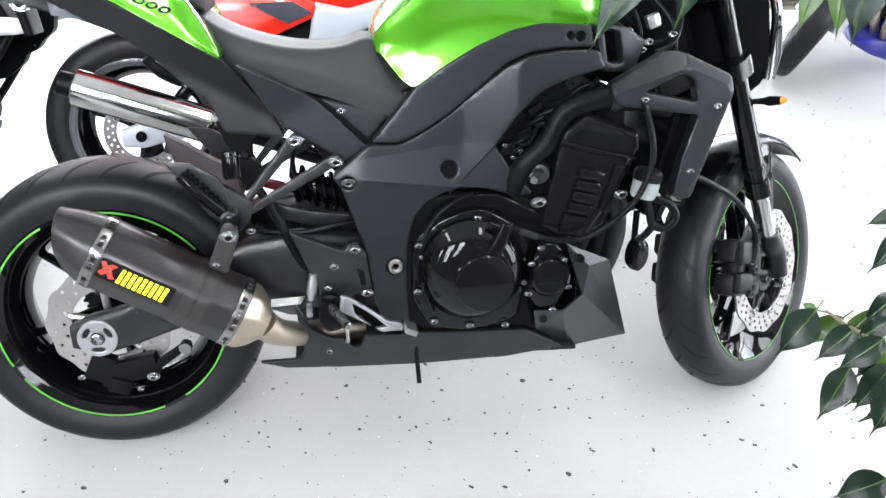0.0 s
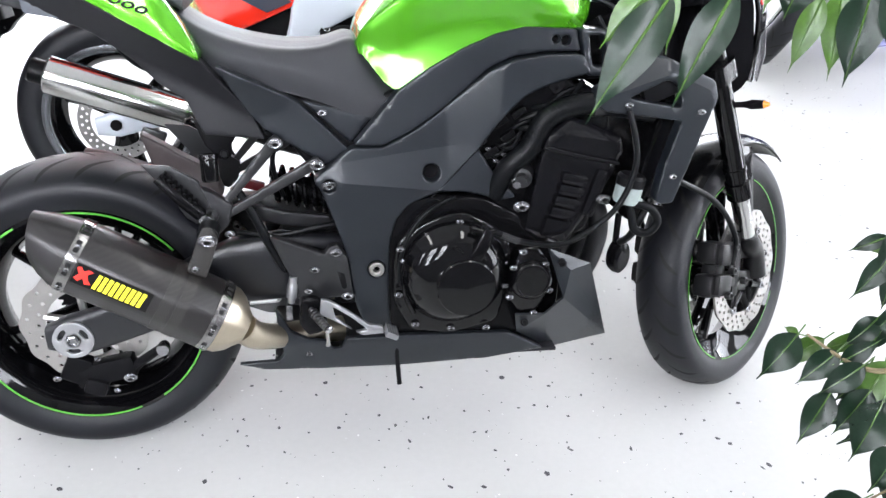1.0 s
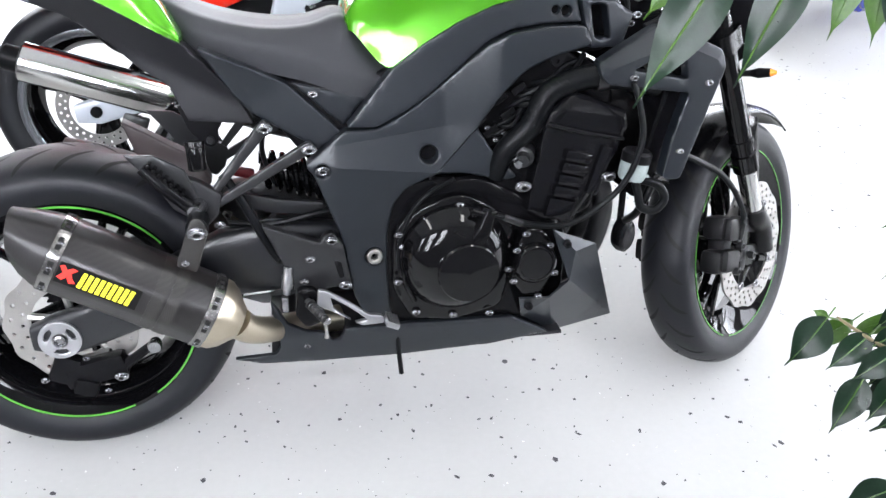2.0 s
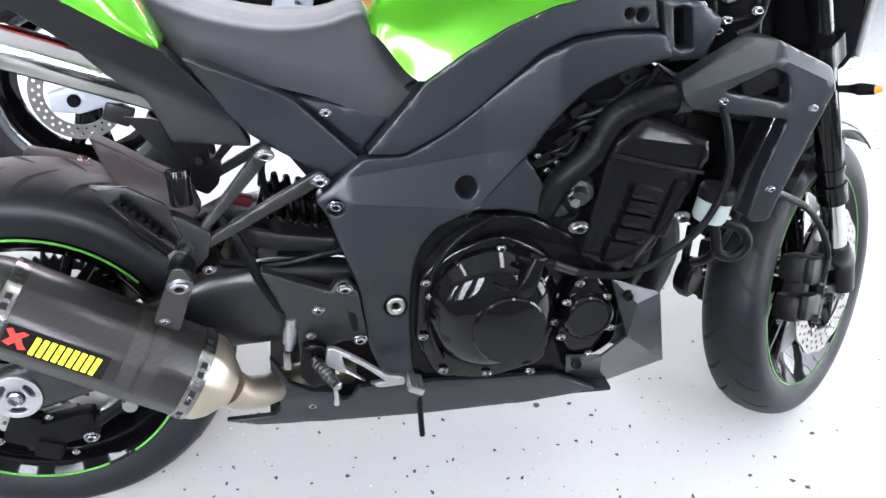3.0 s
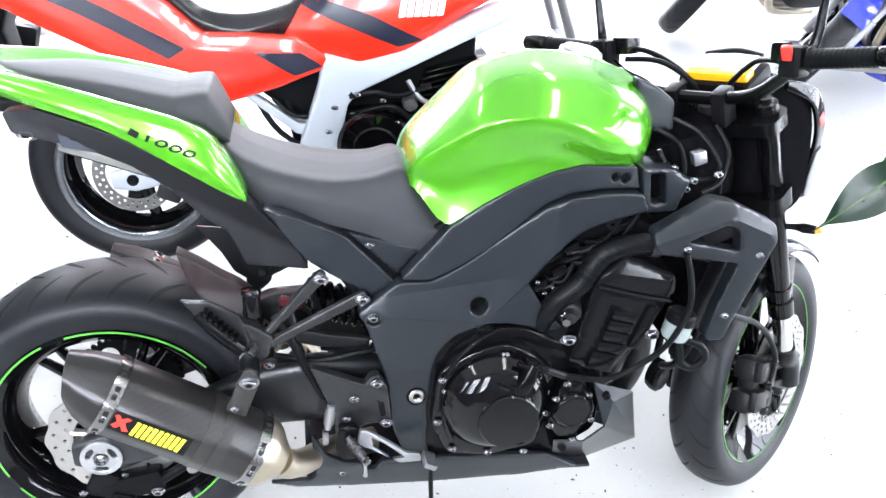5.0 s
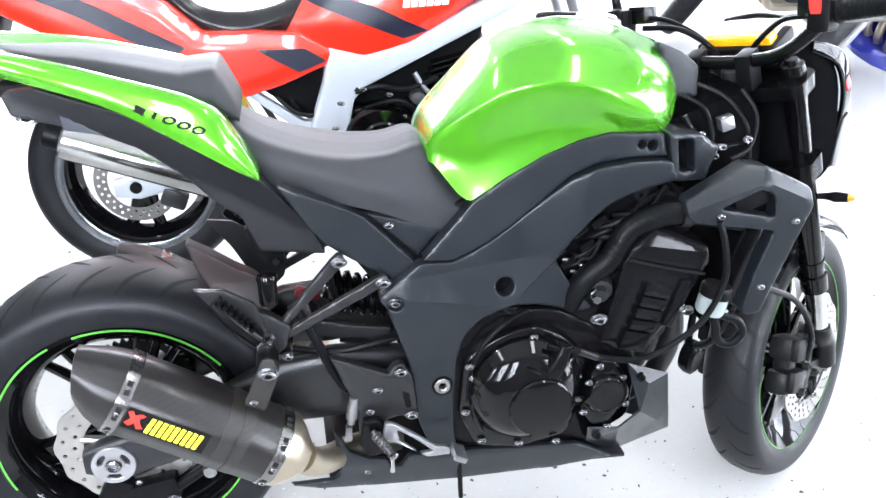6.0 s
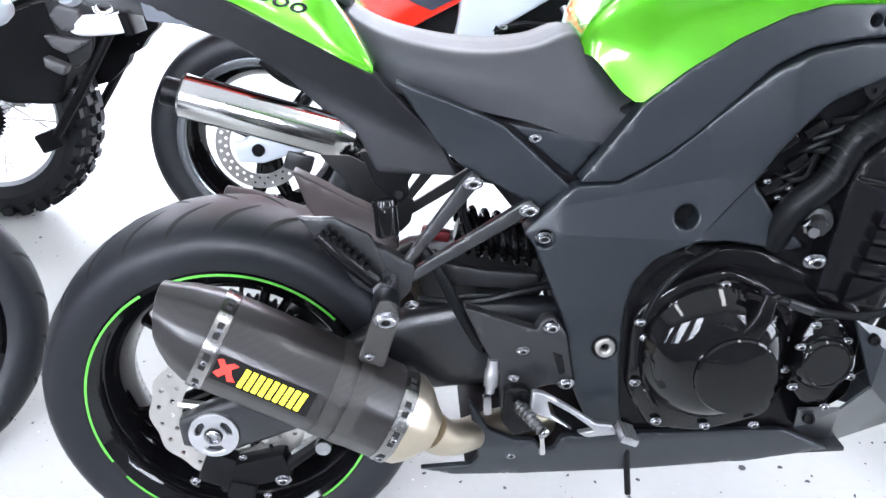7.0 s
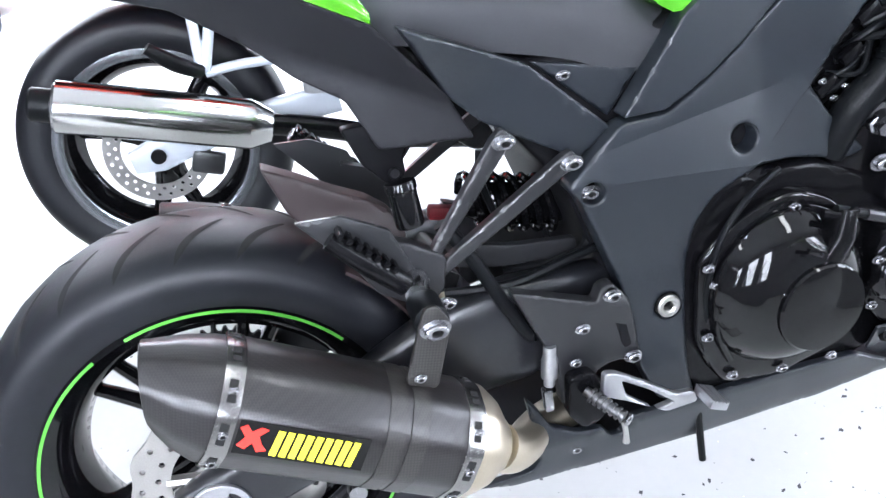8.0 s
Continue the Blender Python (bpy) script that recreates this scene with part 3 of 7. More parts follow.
lathe(bm, [(0.0001, -0.150), (0.011, -0.150), (0.0125, -0.148), (0.0125, -0.08), (0.0001, -0.08)], (AX[0], 0, AX[1]), (0, 1, 0), 24)
part("axle", bm, STEEL, BIKE, "steel axle end")
cut = [ring2(AX[0], AX[1], 0.014, 20)] + [[(AX[0] + r * math.cos(a0 + q), AX[1] + r * math.sin(a0 + q)) for r, q in
       ((0.021, -0.45), (0.0285, -0.5), (0.030, -0.25), (0.030, 0.0), (0.030, 0.25), (0.0285, 0.5), (0.021, 0.45), (0.0195, 0.2), (0.0195, -0.2))] for a0 in (0.5, 2.6, 4.7)]
part("axle_plate", plate(ring2(AX[0], AX[1], 0.039, 40), cut, -0.1515, 0.006, 0.0012, 0.01, 0), ALLOY, BIKE, "silver axle plate with three cut-outs")
bm = bmesh.new()
lathe(bm, [(0.0001, -0.149), (0.012, -0.1505), (0.0125, -0.157), (0.009, -0.159), (0.008, -0.153), (0.0001, -0.153)], (AX[0], 0, AX[1]), (0, 1, 0), 20)
part("axle_nut", bm, BOLT, BIKE)


def bar_section(run, wide, high, side=8):
    """Rings of rounded rectangles along (x, y, z) points; widths are over y, heights across the run."""
    rings = []
    pts = [Vector(p) for p in run]
    for i, p in enumerate(pts):
        way = (pts[min(i + 1, len(pts) - 1)] - pts[max(i - 1, 0)]).normalized()
        out = Vector((0, 1, 0))
        out = (out - way * out.dot(way)).normalized()
        up = way.cross(out)
        w, h = (wide[i] if isinstance(wide, (list, tuple)) else wide) / 2, (high[i] if isinstance(high, (list, tuple)) else high) / 2
        ring = []
        for k in range(side * 4):
            a = k * math.tau / (side * 4)
            ca, sa = math.cos(a), math.sin(a)
            ring.append(p + out * w * math.copysign(abs(ca) ** 0.5, ca) + up * h * math.copysign(abs(sa) ** 0.5, sa))
        rings.append(ring)
    return rings


# swingarm
for side in (-1, 1):
    bm = bmesh.new()
    run = [(-0.08, side * 0.124, 0.288), (-0.03, side * 0.126, 0.290), (0.04, side * 0.13, 0.312), (0.13, side * 0.136, 0.352), (0.22, side * 0.14, 0.395), (0.30, side * 0.14, 0.425), (0.38, side * 0.138, 0.432), (0.48, side * 0.13, 0.435), (0.56, side * 0.12, 0.435)]
    loft(bm, bar_section(run, [0.034, 0.04, 0.036, 0.042, 0.05, 0.056, 0.056, 0.05, 0.04], [0.05, 0.088, 0.085, 0.095, 0.115, 0.135, 0.14, 0.115, 0.08]))
    part("swingarm_side", bm, ARM, BIKE, "black boxed swingarm leg")
bm = bmesh.new()
loft(bm, bar_section([(0.34, -0.14, 0.44), (0.35, 0, 0.45), (0.34, 0.14, 0.44)], 0.05, 0.10))
part("swingarm_bridge", bm, ARM, BIKE)
# rear brake caliper under the axle
bm = bmesh.new()
block(bm, (0.02, -0.118, 0.205), (0.12, 0.045, 0.05), Matrix.Rotation(radians(-12), 4, "Y"), 0.01)
block(bm, (-0.035, -0.125, 0.215), (0.05, 0.03, 0.06), Matrix.Rotation(radians(25), 4, "Y"), 0.008)
block(bm, (0.0, -0.132, 0.175), (0.045, 0.03, 0.035), Matrix.Rotation(radians(20), 4, "Y"), 0.008)
tube(bm, [(0.06, -0.125, 0.2), (0.1, -0.13, 0.23), (0.145, -0.13, 0.262)], [0.012, 0.01, 0.009], 4, 10)
part("rear_caliper", bm, PLASTIC, BIKE, "black rear brake caliper")
for x, z, r in ((-0.071, 0.203, 0.005), (0.068, 0.197, 0.008), (0.01, 0.243, 0.004), (0.04, 0.168, 0.004)):
    bolt(BIKE, x, -0.145, z, r)
bm = bmesh.new()
lathe(bm, [(0.0001, 0), (0.012, 0), (0.014, 0.006), (0.012, 0.022), (0.0001, 0.022)], (0.14, -0.16, 0.262), (0, 1, 0), 16)
part("torque_nut", bm, BOLT, BIKE)

DARK_RED = material("dark_red_anodised", (0.09, 0.005, 0.008), 0.35, 0.3)
# dark inner body of frame and engine; an added dark filler closes the intake gap
for name, outline, y, thick in (
        ("inner_frame", [(0.30, 0.80), (0.44, 0.765), (0.60, 0.78), (0.73, 0.85), (0.85, 0.885), (0.92, 0.88), (0.945, 0.80), (1.03, 0.77), (1.04, 0.70), (0.86, 0.66), (0.80, 0.62), (0.78, 0.60), (0.63, 0.56), (0.61, 0.44), (0.62, 0.30), (0.55, 0.30), (0.51, 0.46), (0.46, 0.61), (0.40, 0.69), (0.33, 0.75)], -0.145, 0.29),
        ("gap_filler", [(0.86, 0.80), (0.86, 0.90), (1.0, 0.90), (1.03, 0.86), (1.02, 0.80)], -0.135, 0.10),
        ("crankcase", [(0.57, 0.56), (0.66, 0.585), (0.78, 0.58), (0.86, 0.54), (0.95, 0.47), (0.95, 0.33), (0.86, 0.27), (0.62, 0.27), (0.56, 0.33)], -0.185, 0.37),
        ("sump", [(0.80, 0.50), (0.955, 0.50), (0.940, 0.40), (0.925, 0.34), (0.89, 0.28), (0.84, 0.25), (0.80, 0.25)], -0.168, 0.336),
        ("cylinder_block", [(0.80, 0.62), (0.90, 0.70), (1.03, 0.66), (1.0, 0.50), (0.88, 0.46), (0.80, 0.52)], -0.18, 0.36)):
    part(name, plate(outline, (), y, thick, 0.01, 0.02, 0.02), PLASTIC if name in ("inner_frame", "gap_filler") else ENGINE, BIKE, "black inner frame" if name == "inner_frame" else "dark filler behind the intake gap" if name == "gap_filler" else "black engine casting")

# clutch side of the engine
bm = plate([(0.600, 0.46), (0.604, 0.498), (0.648, 0.533), (0.700, 0.552), (0.74, 0.556), (0.785, 0.535), (0.838, 0.485), (0.838, 0.40), (0.815, 0.315), (0.72, 0.292), (0.636, 0.302), (0.598, 0.372)], (), -0.205, 0.03, 0.006, 0.012, 0.02, 0.004, 0.03)
part("engine_cover_plate", bm, GLOSS, BIKE, "gloss black engine side cover")
bm = bmesh.new()
lathe(bm, [(0.107, -0.198), (0.108, -0.212), (0.104, -0.220), (0.100, -0.224), (0.096, -0.231), (0.084, -0.243), (0.070, -0.252), (0.060, -0.2555), (0.0001, -0.2570)], (0.719, 0, 0.432), (0, 1, 0), 64)
part("clutch_cover", bm, GLOSS, BIKE, "gloss black domed clutch cover")
bm = bmesh.new()
lathe(bm, [(0.0595, -0.246), (0.0590, -0.2600), (0.0565, -0.2630), (0.03, -0.2655), (0.0001, -0.2665)], (0.736, 0, 0.419), (0, 1, 0), 56)
part("clutch_disc", bm, GLOSS, BIKE, "gloss black round clutch badge plate")
bm = bmesh.new()
lathe(bm, [(0.0001, -0.254), (0.014, -0.254), (0.015, -0.262), (0.012, -0.265), (0.0001, -0.265)], (0.716, 0, 0.503), (0.1, 1, 0.25), 20)
cap_bar = bmesh.new()
block(cap_bar, (0.716, -0.266, 0.503), (0.022, 0.006, 0.005), Matrix.Rotation(radians(30), 4, "Y"), 0.001)
part("cap_grip", cap_bar, GLOSS, BIKE)
part("oil_filler_cap", bm, GLOSS, BIKE, "black oil filler cap with a grip bar")
bm = bmesh.new()
loft(bm, bar_section([(0.752, -0.243, 0.478), (0.765, -0.246, 0.505), (0.776, -0.236, 0.53)], 0.03, [0.03, 0.028, 0.022]))
tube(bm, [(0.79, -0.24, 0.53), (0.77, -0.242, 0.528), (0.745, -0.238, 0.535)], 0.006)
part("clutch_lever", bm, ENGINE, BIKE, "black clutch release housing")
bm = bmesh.new()
tube(bm, [(0.640, -0.212, 0.345), (0.62, -0.216, 0.40), (0.630, -0.216, 0.47), (0.655, -0.212, 0.515)], 0.005, 6, 8)
part("cover_rib", bm, GLOSS, BIKE)
for x, z in ((0.662, 0.518), (0.619, 0.463), (0.608, 0.39), (0.643, 0.322), (0.717, 0.309), (0.791, 0.307), (0.819, 0.451), (0.726, 0.541), (0.610, 0.488), (0.826, 0.40)):
    bolt(BIKE, x, -0.214, z, 0.0052)
bm = plate([(0.838, 0.447), (0.856, 0.486), (0.885, 0.486), (0.908, 0.455), (0.918, 0.394), (0.888, 0.340), (0.855, 0.345), (0.828, 0.382)], (), -0.226, 0.05, 0.005, 0.012, 0.008, 0.003, 0.02)
part("pulse_cover", bm, GLOSS, BIKE, "gloss black small engine cover")
bm = bmesh.new()
lathe(bm, [(0.044, -0.225), (0.042, -0.234), (0.036, -0.240), (0.033, -0.2405), (0.032, -0.2385), (0.0001, -0.2385)], (0.874, 0, 0.417), (0, 1, 0), 40)
part("pulse_cap", bm, GLOSS, BIKE)
for x, z in ((0.853, 0.480), (0.901, 0.453), (0.914, 0.394), (0.884, 0.345), (0.832, 0.382), (0.836, 0.447)):
    bolt(BIKE, x, -0.232, z, 0.005)

# cylinder head with its ribs
SATIN = material("satin_black_casting", (0.004, 0.004, 0.0048), 0.17, 0.0, 700, 0, 0.2, 8, spec=0.24, rough_vary=0.02)
part("cylinder_head", plate([(0.858, 0.514), (0.872, 0.60), (0.886, 0.690), (1.036, 0.655), (1.034, 0.630), (0.990, 0.55), (0.955, 0.495), (0.886, 0.495)], (), -0.205, 0.05, 0.004, 0.010, 0.008, 0.004, 0.012), SATIN, BIKE, "satin black cylinder head side")
part("head_cover", plate([(0.880, 0.682), (0.890, 0.708), (0.933, 0.743), (0.965, 0.735), (1.038, 0.706), (1.043, 0.675), (1.032, 0.652), (0.96, 0.662)], (), lambda x, z: -0.218 + 0.5 * max(0.0, z - 0.712 + 0.15 * (x - 0.93)), 0.07, 0.005, 0.008, 0.006, 0.002, 0.012, [[(0.89, 0.718), (1.04, 0.6955)]]), SATIN, BIKE, "satin black cylinder head cover")
# a framed channel with four rounded ribs, and the plain block under them
tilt = Matrix.Rotation(radians(13), 4, "Y")
for x, z in ((0.950, 0.622), (0.945, 0.599), (0.939, 0.576), (0.932, 0.553)):
    bm = bmesh.new()
    block(bm, (x, -0.214, z), (0.054, 0.018, 0.0222), tilt, 0.0075)
    part("fin", bm, SATIN, BIKE)
bm = bmesh.new()
block(bm, (0.921, -0.214, 0.520), (0.054, 0.014, 0.040), tilt, 0.004)
part("channel_foot", bm, SATIN, BIKE)
bm = bmesh.new()
tube(bm, [(0.884, -0.222, 0.690), (0.96, -0.224, 0.671), (1.034, -0.222, 0.655)], 0.003, 4, 8)
part("head_gasket", bm, PLASTIC, BIKE)
bm = bmesh.new()
block(bm, (0.996, -0.209, 0.592), (0.026, 0.018, 0.10), Matrix.Rotation(radians(16), 4, "Y"), 0.008)
part("chain_tunnel", bm, SATIN, BIKE)
bolt(BIKE, 1.011, -0.224, 0.585, 0.009)
bolt(BIKE, 0.848, -0.212, 0.570, 0.010)
bm = bmesh.new()
lathe(bm, [(0.0001, -0.03), (0.012, -0.03), (0.013, -0.012), (0.020, -0.01), (0.021, 0.03), (0.0001, 0.03)], (0.850, -0.195, 0.624), (0.35, 1, 0.1), 18)
part("engine_mount", bm, BRACKET, BIKE, "grey engine mount boss")
bm = bmesh.new()
lathe(bm, [(0.0001, -0.02), (0.008, -0.02), (0.009, -0.004), (0.012, -0.002), (0.012, 0.012), (0.0001, 0.012)], (0.836, -0.212, 0.618), (0.3, 1, 0), 6)
part("mount_nut", bm, BOLT, BIKE)
# exhaust headers going down at the front
for i, y in enumerate((-0.13, -0.05, 0.05, 0.13)):
    bm = bmesh.new()
    tube(bm, [(1.0, y, 0.56), (1.035, y, 0.53), (1.045, y * 0.95, 0.46), (1.02, y * 0.85, 0.37), (0.95, y * 0.6, 0.30), (0.85, y * 0.4, 0.275)], 0.021, 6, 14)
    part("exhaust_header", bm, BRACKET, BIKE, "dark steel exhaust header pipe")

# belly pan and chin
def belly_y(x, z):
    return -0.200 + 0.32 * max(0.0, 0.285 - z) - 0.03 * max(0.0, x - 0.75)


pan = [(0.366, 0.362), (0.378, 0.345), (0.395, 0.310), (0.43, 0.290), (0.465, 0.285), (0.478, 0.262), (0.495, 0.262), (0.505, 0.290), (0.56, 0.288), (0.62, 0.290), (0.70, 0.288), (0.84, 0.286), (0.925, 0.236), (0.80, 0.212), (0.62, 0.205), (0.45, 0.208), (0.34, 0.214), (0.288, 0.232),
       (0.368, 0.236), (0.380, 0.256)]
both("belly_pan", plate(pan, [ring2(0.43, 0.254, 0.004, 8)], belly_y, 0.012, 0.003, 0.010, 0.006, 0.001, 0.02), PANEL, BIKE, "satin dark grey belly pan")
bm = bmesh.new()
block(bm, (0.66, -0.01, 0.224), (0.60, 0.33, 0.008), None, 0.002)
part("belly_floor", bm, PANEL_DARK, BIKE)
bolt(BIKE, 0.43, -0.186, 0.254, 0.006)


def chin():
    """A folded shell: two facets a side meet on a ridge that runs down to the nose."""
    c = {"top": (0.901, -0.244, 0.491), "front": (1.003, -0.212, 0.441), "ridge": (0.952, -0.240, 0.440), "notch": (0.943, -0.240, 0.378), "curve": (0.905, -0.238, 0.342), "rear": (0.846, -0.230, 0.340),
         "heel": (0.862, -0.196, 0.284), "keel": (0.956, -0.128, 0.203), "nose": (1.124, -0.046, 0.184), "crest": (1.035, -0.152, 0.317)}
    for side in (1, -1):
        bm = bmesh.new()
        v = {k: bm.verts.new((x, y if side > 0 else 2 * MIDDLE - y, z)) for k, (x, y, z) in c.items()}
        for f in (("top", "notch", "ridge"), ("top", "ridge", "front"), ("ridge", "crest", "front"), ("crest", "nose", "front"), ("ridge", "notch", "crest"), ("notch", "nose", "crest"), ("notch", "curve", "nose"),
                  ("curve", "keel", "nose"), ("curve", "rear", "heel"), ("curve", "heel", "keel")):
            bm.faces.new([v[k] for k in (f if side > 0 else f[::-1])])
        bmesh.ops.recalc_face_normals(bm, faces=bm.faces[:])
        bmesh.ops.solidify(bm, geom=bm.faces[:], thickness=0.004)
        part("chin_fairing", bm, PANEL, BIKE, "satin grey folded chin fairing", None, 9)


chin()
for x, y, z, axis in ((0.931, -0.246, 0.459, (0.1, 1, -0.05)), (0.868, -0.224, 0.319, (0.1, 1, -0.5))):
    bm = bmesh.new()
    lathe(bm, [(0.0001, -0.002), (0.004, -0.002), (0.005, -0.005), (0.008, -0.004), (0.0085, 0.006), (0.0001, 0.006)], (x, y, z), axis, 16)
    part("clip", bm, PLASTIC, BIKE)

# water hose and small lines
bm = bmesh.new()
tube(bm, [(0.80, -0.17, 0.58), (0.82, -0.185, 0.635), (0.862, -0.192, 0.680), (0.890, -0.196, 0.738), (0.945, -0.2, 0.765), (1.0, -0.205, 0.768), (1.10, -0.205, 0.752)], 0.0215, 8, 16)
part("radiator_hose", bm, HOSE, BIKE, "thick black radiator hose")
bm = bmesh.new()
for k in range(9):
    p = catmull([(0.862, -0.192, 0.680), (0.890, -0.196, 0.738), (0.945, -0.2, 0.765)], 5)[k]
    disc(bm, (p.x, p.y, p.z), (0.6, 0, 0.8), 0.0228, 0.003, 16)
part("hose_rib", bm, HOSE, BIKE)
bm = bmesh.new()
lathe(bm, [(0.023, -0.01), (0.025, -0.01), (0.025, 0.01), (0.023, 0.01)], (0.985, -0.204, 0.768), (1, 0, 0), 24, True)
part("hose_clamp", bm, BRACKET, BIKE)
bm = bmesh.new()
tube(bm, [(1.033, -0.243, 0.765), (1.048, -0.25, 0.72), (1.056, -0.255, 0.66), (1.035, -0.255, 0.59), (0.995, -0.25, 0.54), (0.93, -0.245, 0.50), (0.86, -0.24, 0.502), (0.80, -0.238, 0.522), (0.765, -0.236, 0.535)], 0.0058, 8, 10)
part("clutch_cable", bm, HOSE, BIKE, "black clutch cable")
bm = bmesh.new()
tube(bm, [(0.805, -0.239, 0.520), (0.84, -0.24, 0.506)], 0.0068, 1, 10, False)
part("cable_adjuster", bm, BRACKET, BIKE)
bm = bmesh.new()
tube(bm, [(0.612, -0.200, 0.38), (0.612, -0.206, 0.46), (0.634, -0.207, 0.525), (0.672, -0.202, 0.564), (0.72, -0.188, 0.582)], 0.0045, 6, 10)
part("breather_hose", bm, HOSE, BIKE)
rnd = random.Random(3)
for k in range(9):
    bm = bmesh.new()
    x0, z0 = 0.775 + 0.012 * k, 0.655 + 0.012 * k
    tube(bm, [(x0, -0.16, z0), (x0 + 0.03, -0.172 - 0.006 * (k % 3), z0 + rnd.uniform(0.0, 0.03)), (x0 + 0.06, -0.165, z0 + rnd.uniform(0.0, 0.05)), (x0 + 0.1, -0.15, z0 + 0.05)], rnd.uniform(0.003, 0.006), 5, 8)
    part("wire", bm, HOSE, BIKE)
for x, z in ((0.79, 0.668), (0.822, 0.70), (0.805, 0.728), (0.84, 0.745)):
    bm = bmesh.new()
    block(bm, (x, -0.172, z), (0.03, 0.016, 0.014), Matrix.Rotation(radians(-35), 4, "Y"), 0.003)
    part("connector", bm, ENGINE, BIKE)
for x, z in ((0.80, 0.652), (0.815, 0.664), (0.783, 0.676), (0.83, 0.765)):
    bolt(BIKE, x, -0.178, z, 0.0035)
both("cover_tab", plate([(0.892, 0.815), (0.93, 0.815), (0.922, 0.79), (0.910, 0.780), (0.898, 0.79)], [ring2(0.910, 0.794, 0.004, 8)], -0.178, 0.004, 0.001, 0.01, 0.004), PLASTIC, BIKE)

# coolant bottle, hose loop and horn
bm = bmesh.new()
lathe(bm, [(0.0001, -0.032), (0.024, -0.032), (0.027, -0.026), (0.027, 0.004), (0.0001, 0.004)], (1.062, -0.222, 0.607), (0.15, 0, 1), 28)
bottle = part("fluid_bottle", bm, WHITE_POLY, BIKE, "milky fluid bottle with a black cap")
bm = bmesh.new()
lathe(bm, [(0.0001, 0.003), (0.0285, 0.003), (0.0285, 0.02), (0.024, 0.026), (0.0001, 0.026)], (1.062, -0.222, 0.607), (0.15, 0, 1), 28)
part("cap", bm, PLASTIC, bottle, "black cap")
bm = bmesh.new()
block(bm, (1.066, -0.235, 0.582), (0.04, 0.012, 0.014), Matrix.Rotation(radians(8), 4, "Y"), 0.003)
part("bottle_bracket", bm, WHITE_POLY, bottle)
bm = bmesh.new()
tube(bm, [(1.07, -0.235, 0.578), (1.105, -0.24, 0.566), (1.122, -0.24, 0.538), (1.105, -0.238, 0.515), (1.078, -0.235, 0.522), (1.07, -0.232, 0.55), (1.062, -0.225, 0.58)], 0.0085, 8, 12)
part("hose_loop", bm, HOSE, BIKE)
bm = bmesh.new()
lathe(bm, [(0.0001, -0.018), (0.018, -0.018), (0.024, -0.012), (0.026, 0.0), (0.024, 0.012), (0.0001, 0.014)], (1.10, -0.12, 0.415), (-0.5, 1, 0.1), 24)
bmesh.ops.scale(bm, vec=(1, 1, 1.5), space=Matrix.Translation((-1.10, 0.12, -0.415)), verts=bm.verts)
block(bm, (1.095, -0.11, 0.47), (0.012, 0.012, 0.08), None, 0.003)
part("horn", bm, ENGINE, BIKE, "black oval horn")

# radiator and its side frames
bm = bmesh.new()
block(bm, (1.13, 0, 0.665), (0.04, 0.36, 0.30), Matrix.Rotation(radians(12), 4, "Y"), 0.006)
radiator = part("radiator", bm, ENGINE, BIKE, "black finned radiator")
for k in range(14):
    bm = bmesh.new()
    block(bm, (1.155, 0, 0.545 + 0.018 * k), (0.02, 0.34, 0.004), Matrix.Rotation(radians(12), 4, "Y"))
    part("fin", bm, ENGINE, radiator)
shroud_out = [(0.971, 0.797), (1.083, 0.858), (1.114, 0.856), (1.210, 0.815), (1.212, 0.783), (1.149, 0.577), (1.123, 0.575), (1.112, 0.582), (1.121, 0.647), (1.146, 0.741), (0.989, 0.760), (0.973, 0.776)]


def shroud_y(x, z):
    """The upper face leans in above a rising fold."""
    up = max(0.0, z - min(0.787 + 0.36 * (x - 0.99), 0.832 - 0.40 * (x - 1.115)))
    return -0.238 - 0.02 * max(0.0, 0.72 - z) + 0.75 * up
both("radiator_shroud", plate(shroud_out, [fillet([(1.034, 0.785), (1.106, 0.820), (1.132, 0.808), (1.142, 0.766)], 0.008)], shroud_y, 0.03, 0.003, 0.009, 0.007, 0.0, 0.03, [[(0.975, 0.7816), (1.112, 0.8309)], [(1.118, 0.8308), (1.208, 0.7948)]]), PANEL, BIKE,
     "satin dark grey triangular radiator shroud")
for x, z in ((1.034, 0.774), (1.181, 0.761), (1.141, 0.633)):
    bolt(BIKE, x, -0.2415, z, 0.0052)
bm = bmesh.new()
block(bm, (1.10, -0.21, 0.80), (0.07, 0.03, 0.045), Matrix.Rotation(radians(-25), 4, "Y"), 0.006)
part("shroud_filler", bm, PLASTIC, BIKE)
bm = bmesh.new()
tube(bm, [(1.12, -0.2, 0.575), (1.09, -0.2, 0.50), (1.088, -0.15, 0.46)], 0.008, 5, 10)
part("overflow_hose", bm, HOSE, BIKE)

# exhaust: silencer with straps, cap, cone and hanger
SD, SN = Vector((0.870, 0, -0.492)), Vector((0.492, 0, 0.870))
SECTION = fillet([(-0.065, 0.012), (-0.058, -0.034), (-0.020, -0.061), (0.025, -0.060), (0.057, -0.030), (0.065, 0.010), (0.057, 0.045), (0.018, 0.06), (-0.026, 0.06), (-0.058, 0.042)], 0.010, 3)


def silencer_point(s, n, y, side):
    p = SD * (s + 0.0157) + SN * (0.4613 + n)
    return Vector((p.x, side * (0.258 - y) - (0.10 if side > 0 else 0), p.z))


def silencer_ring(s, k, side, shift=0.0, lean=0.0):
    return [silencer_point(s + lean * n, n * k + shift, y * k, side) for n, y in SECTION]


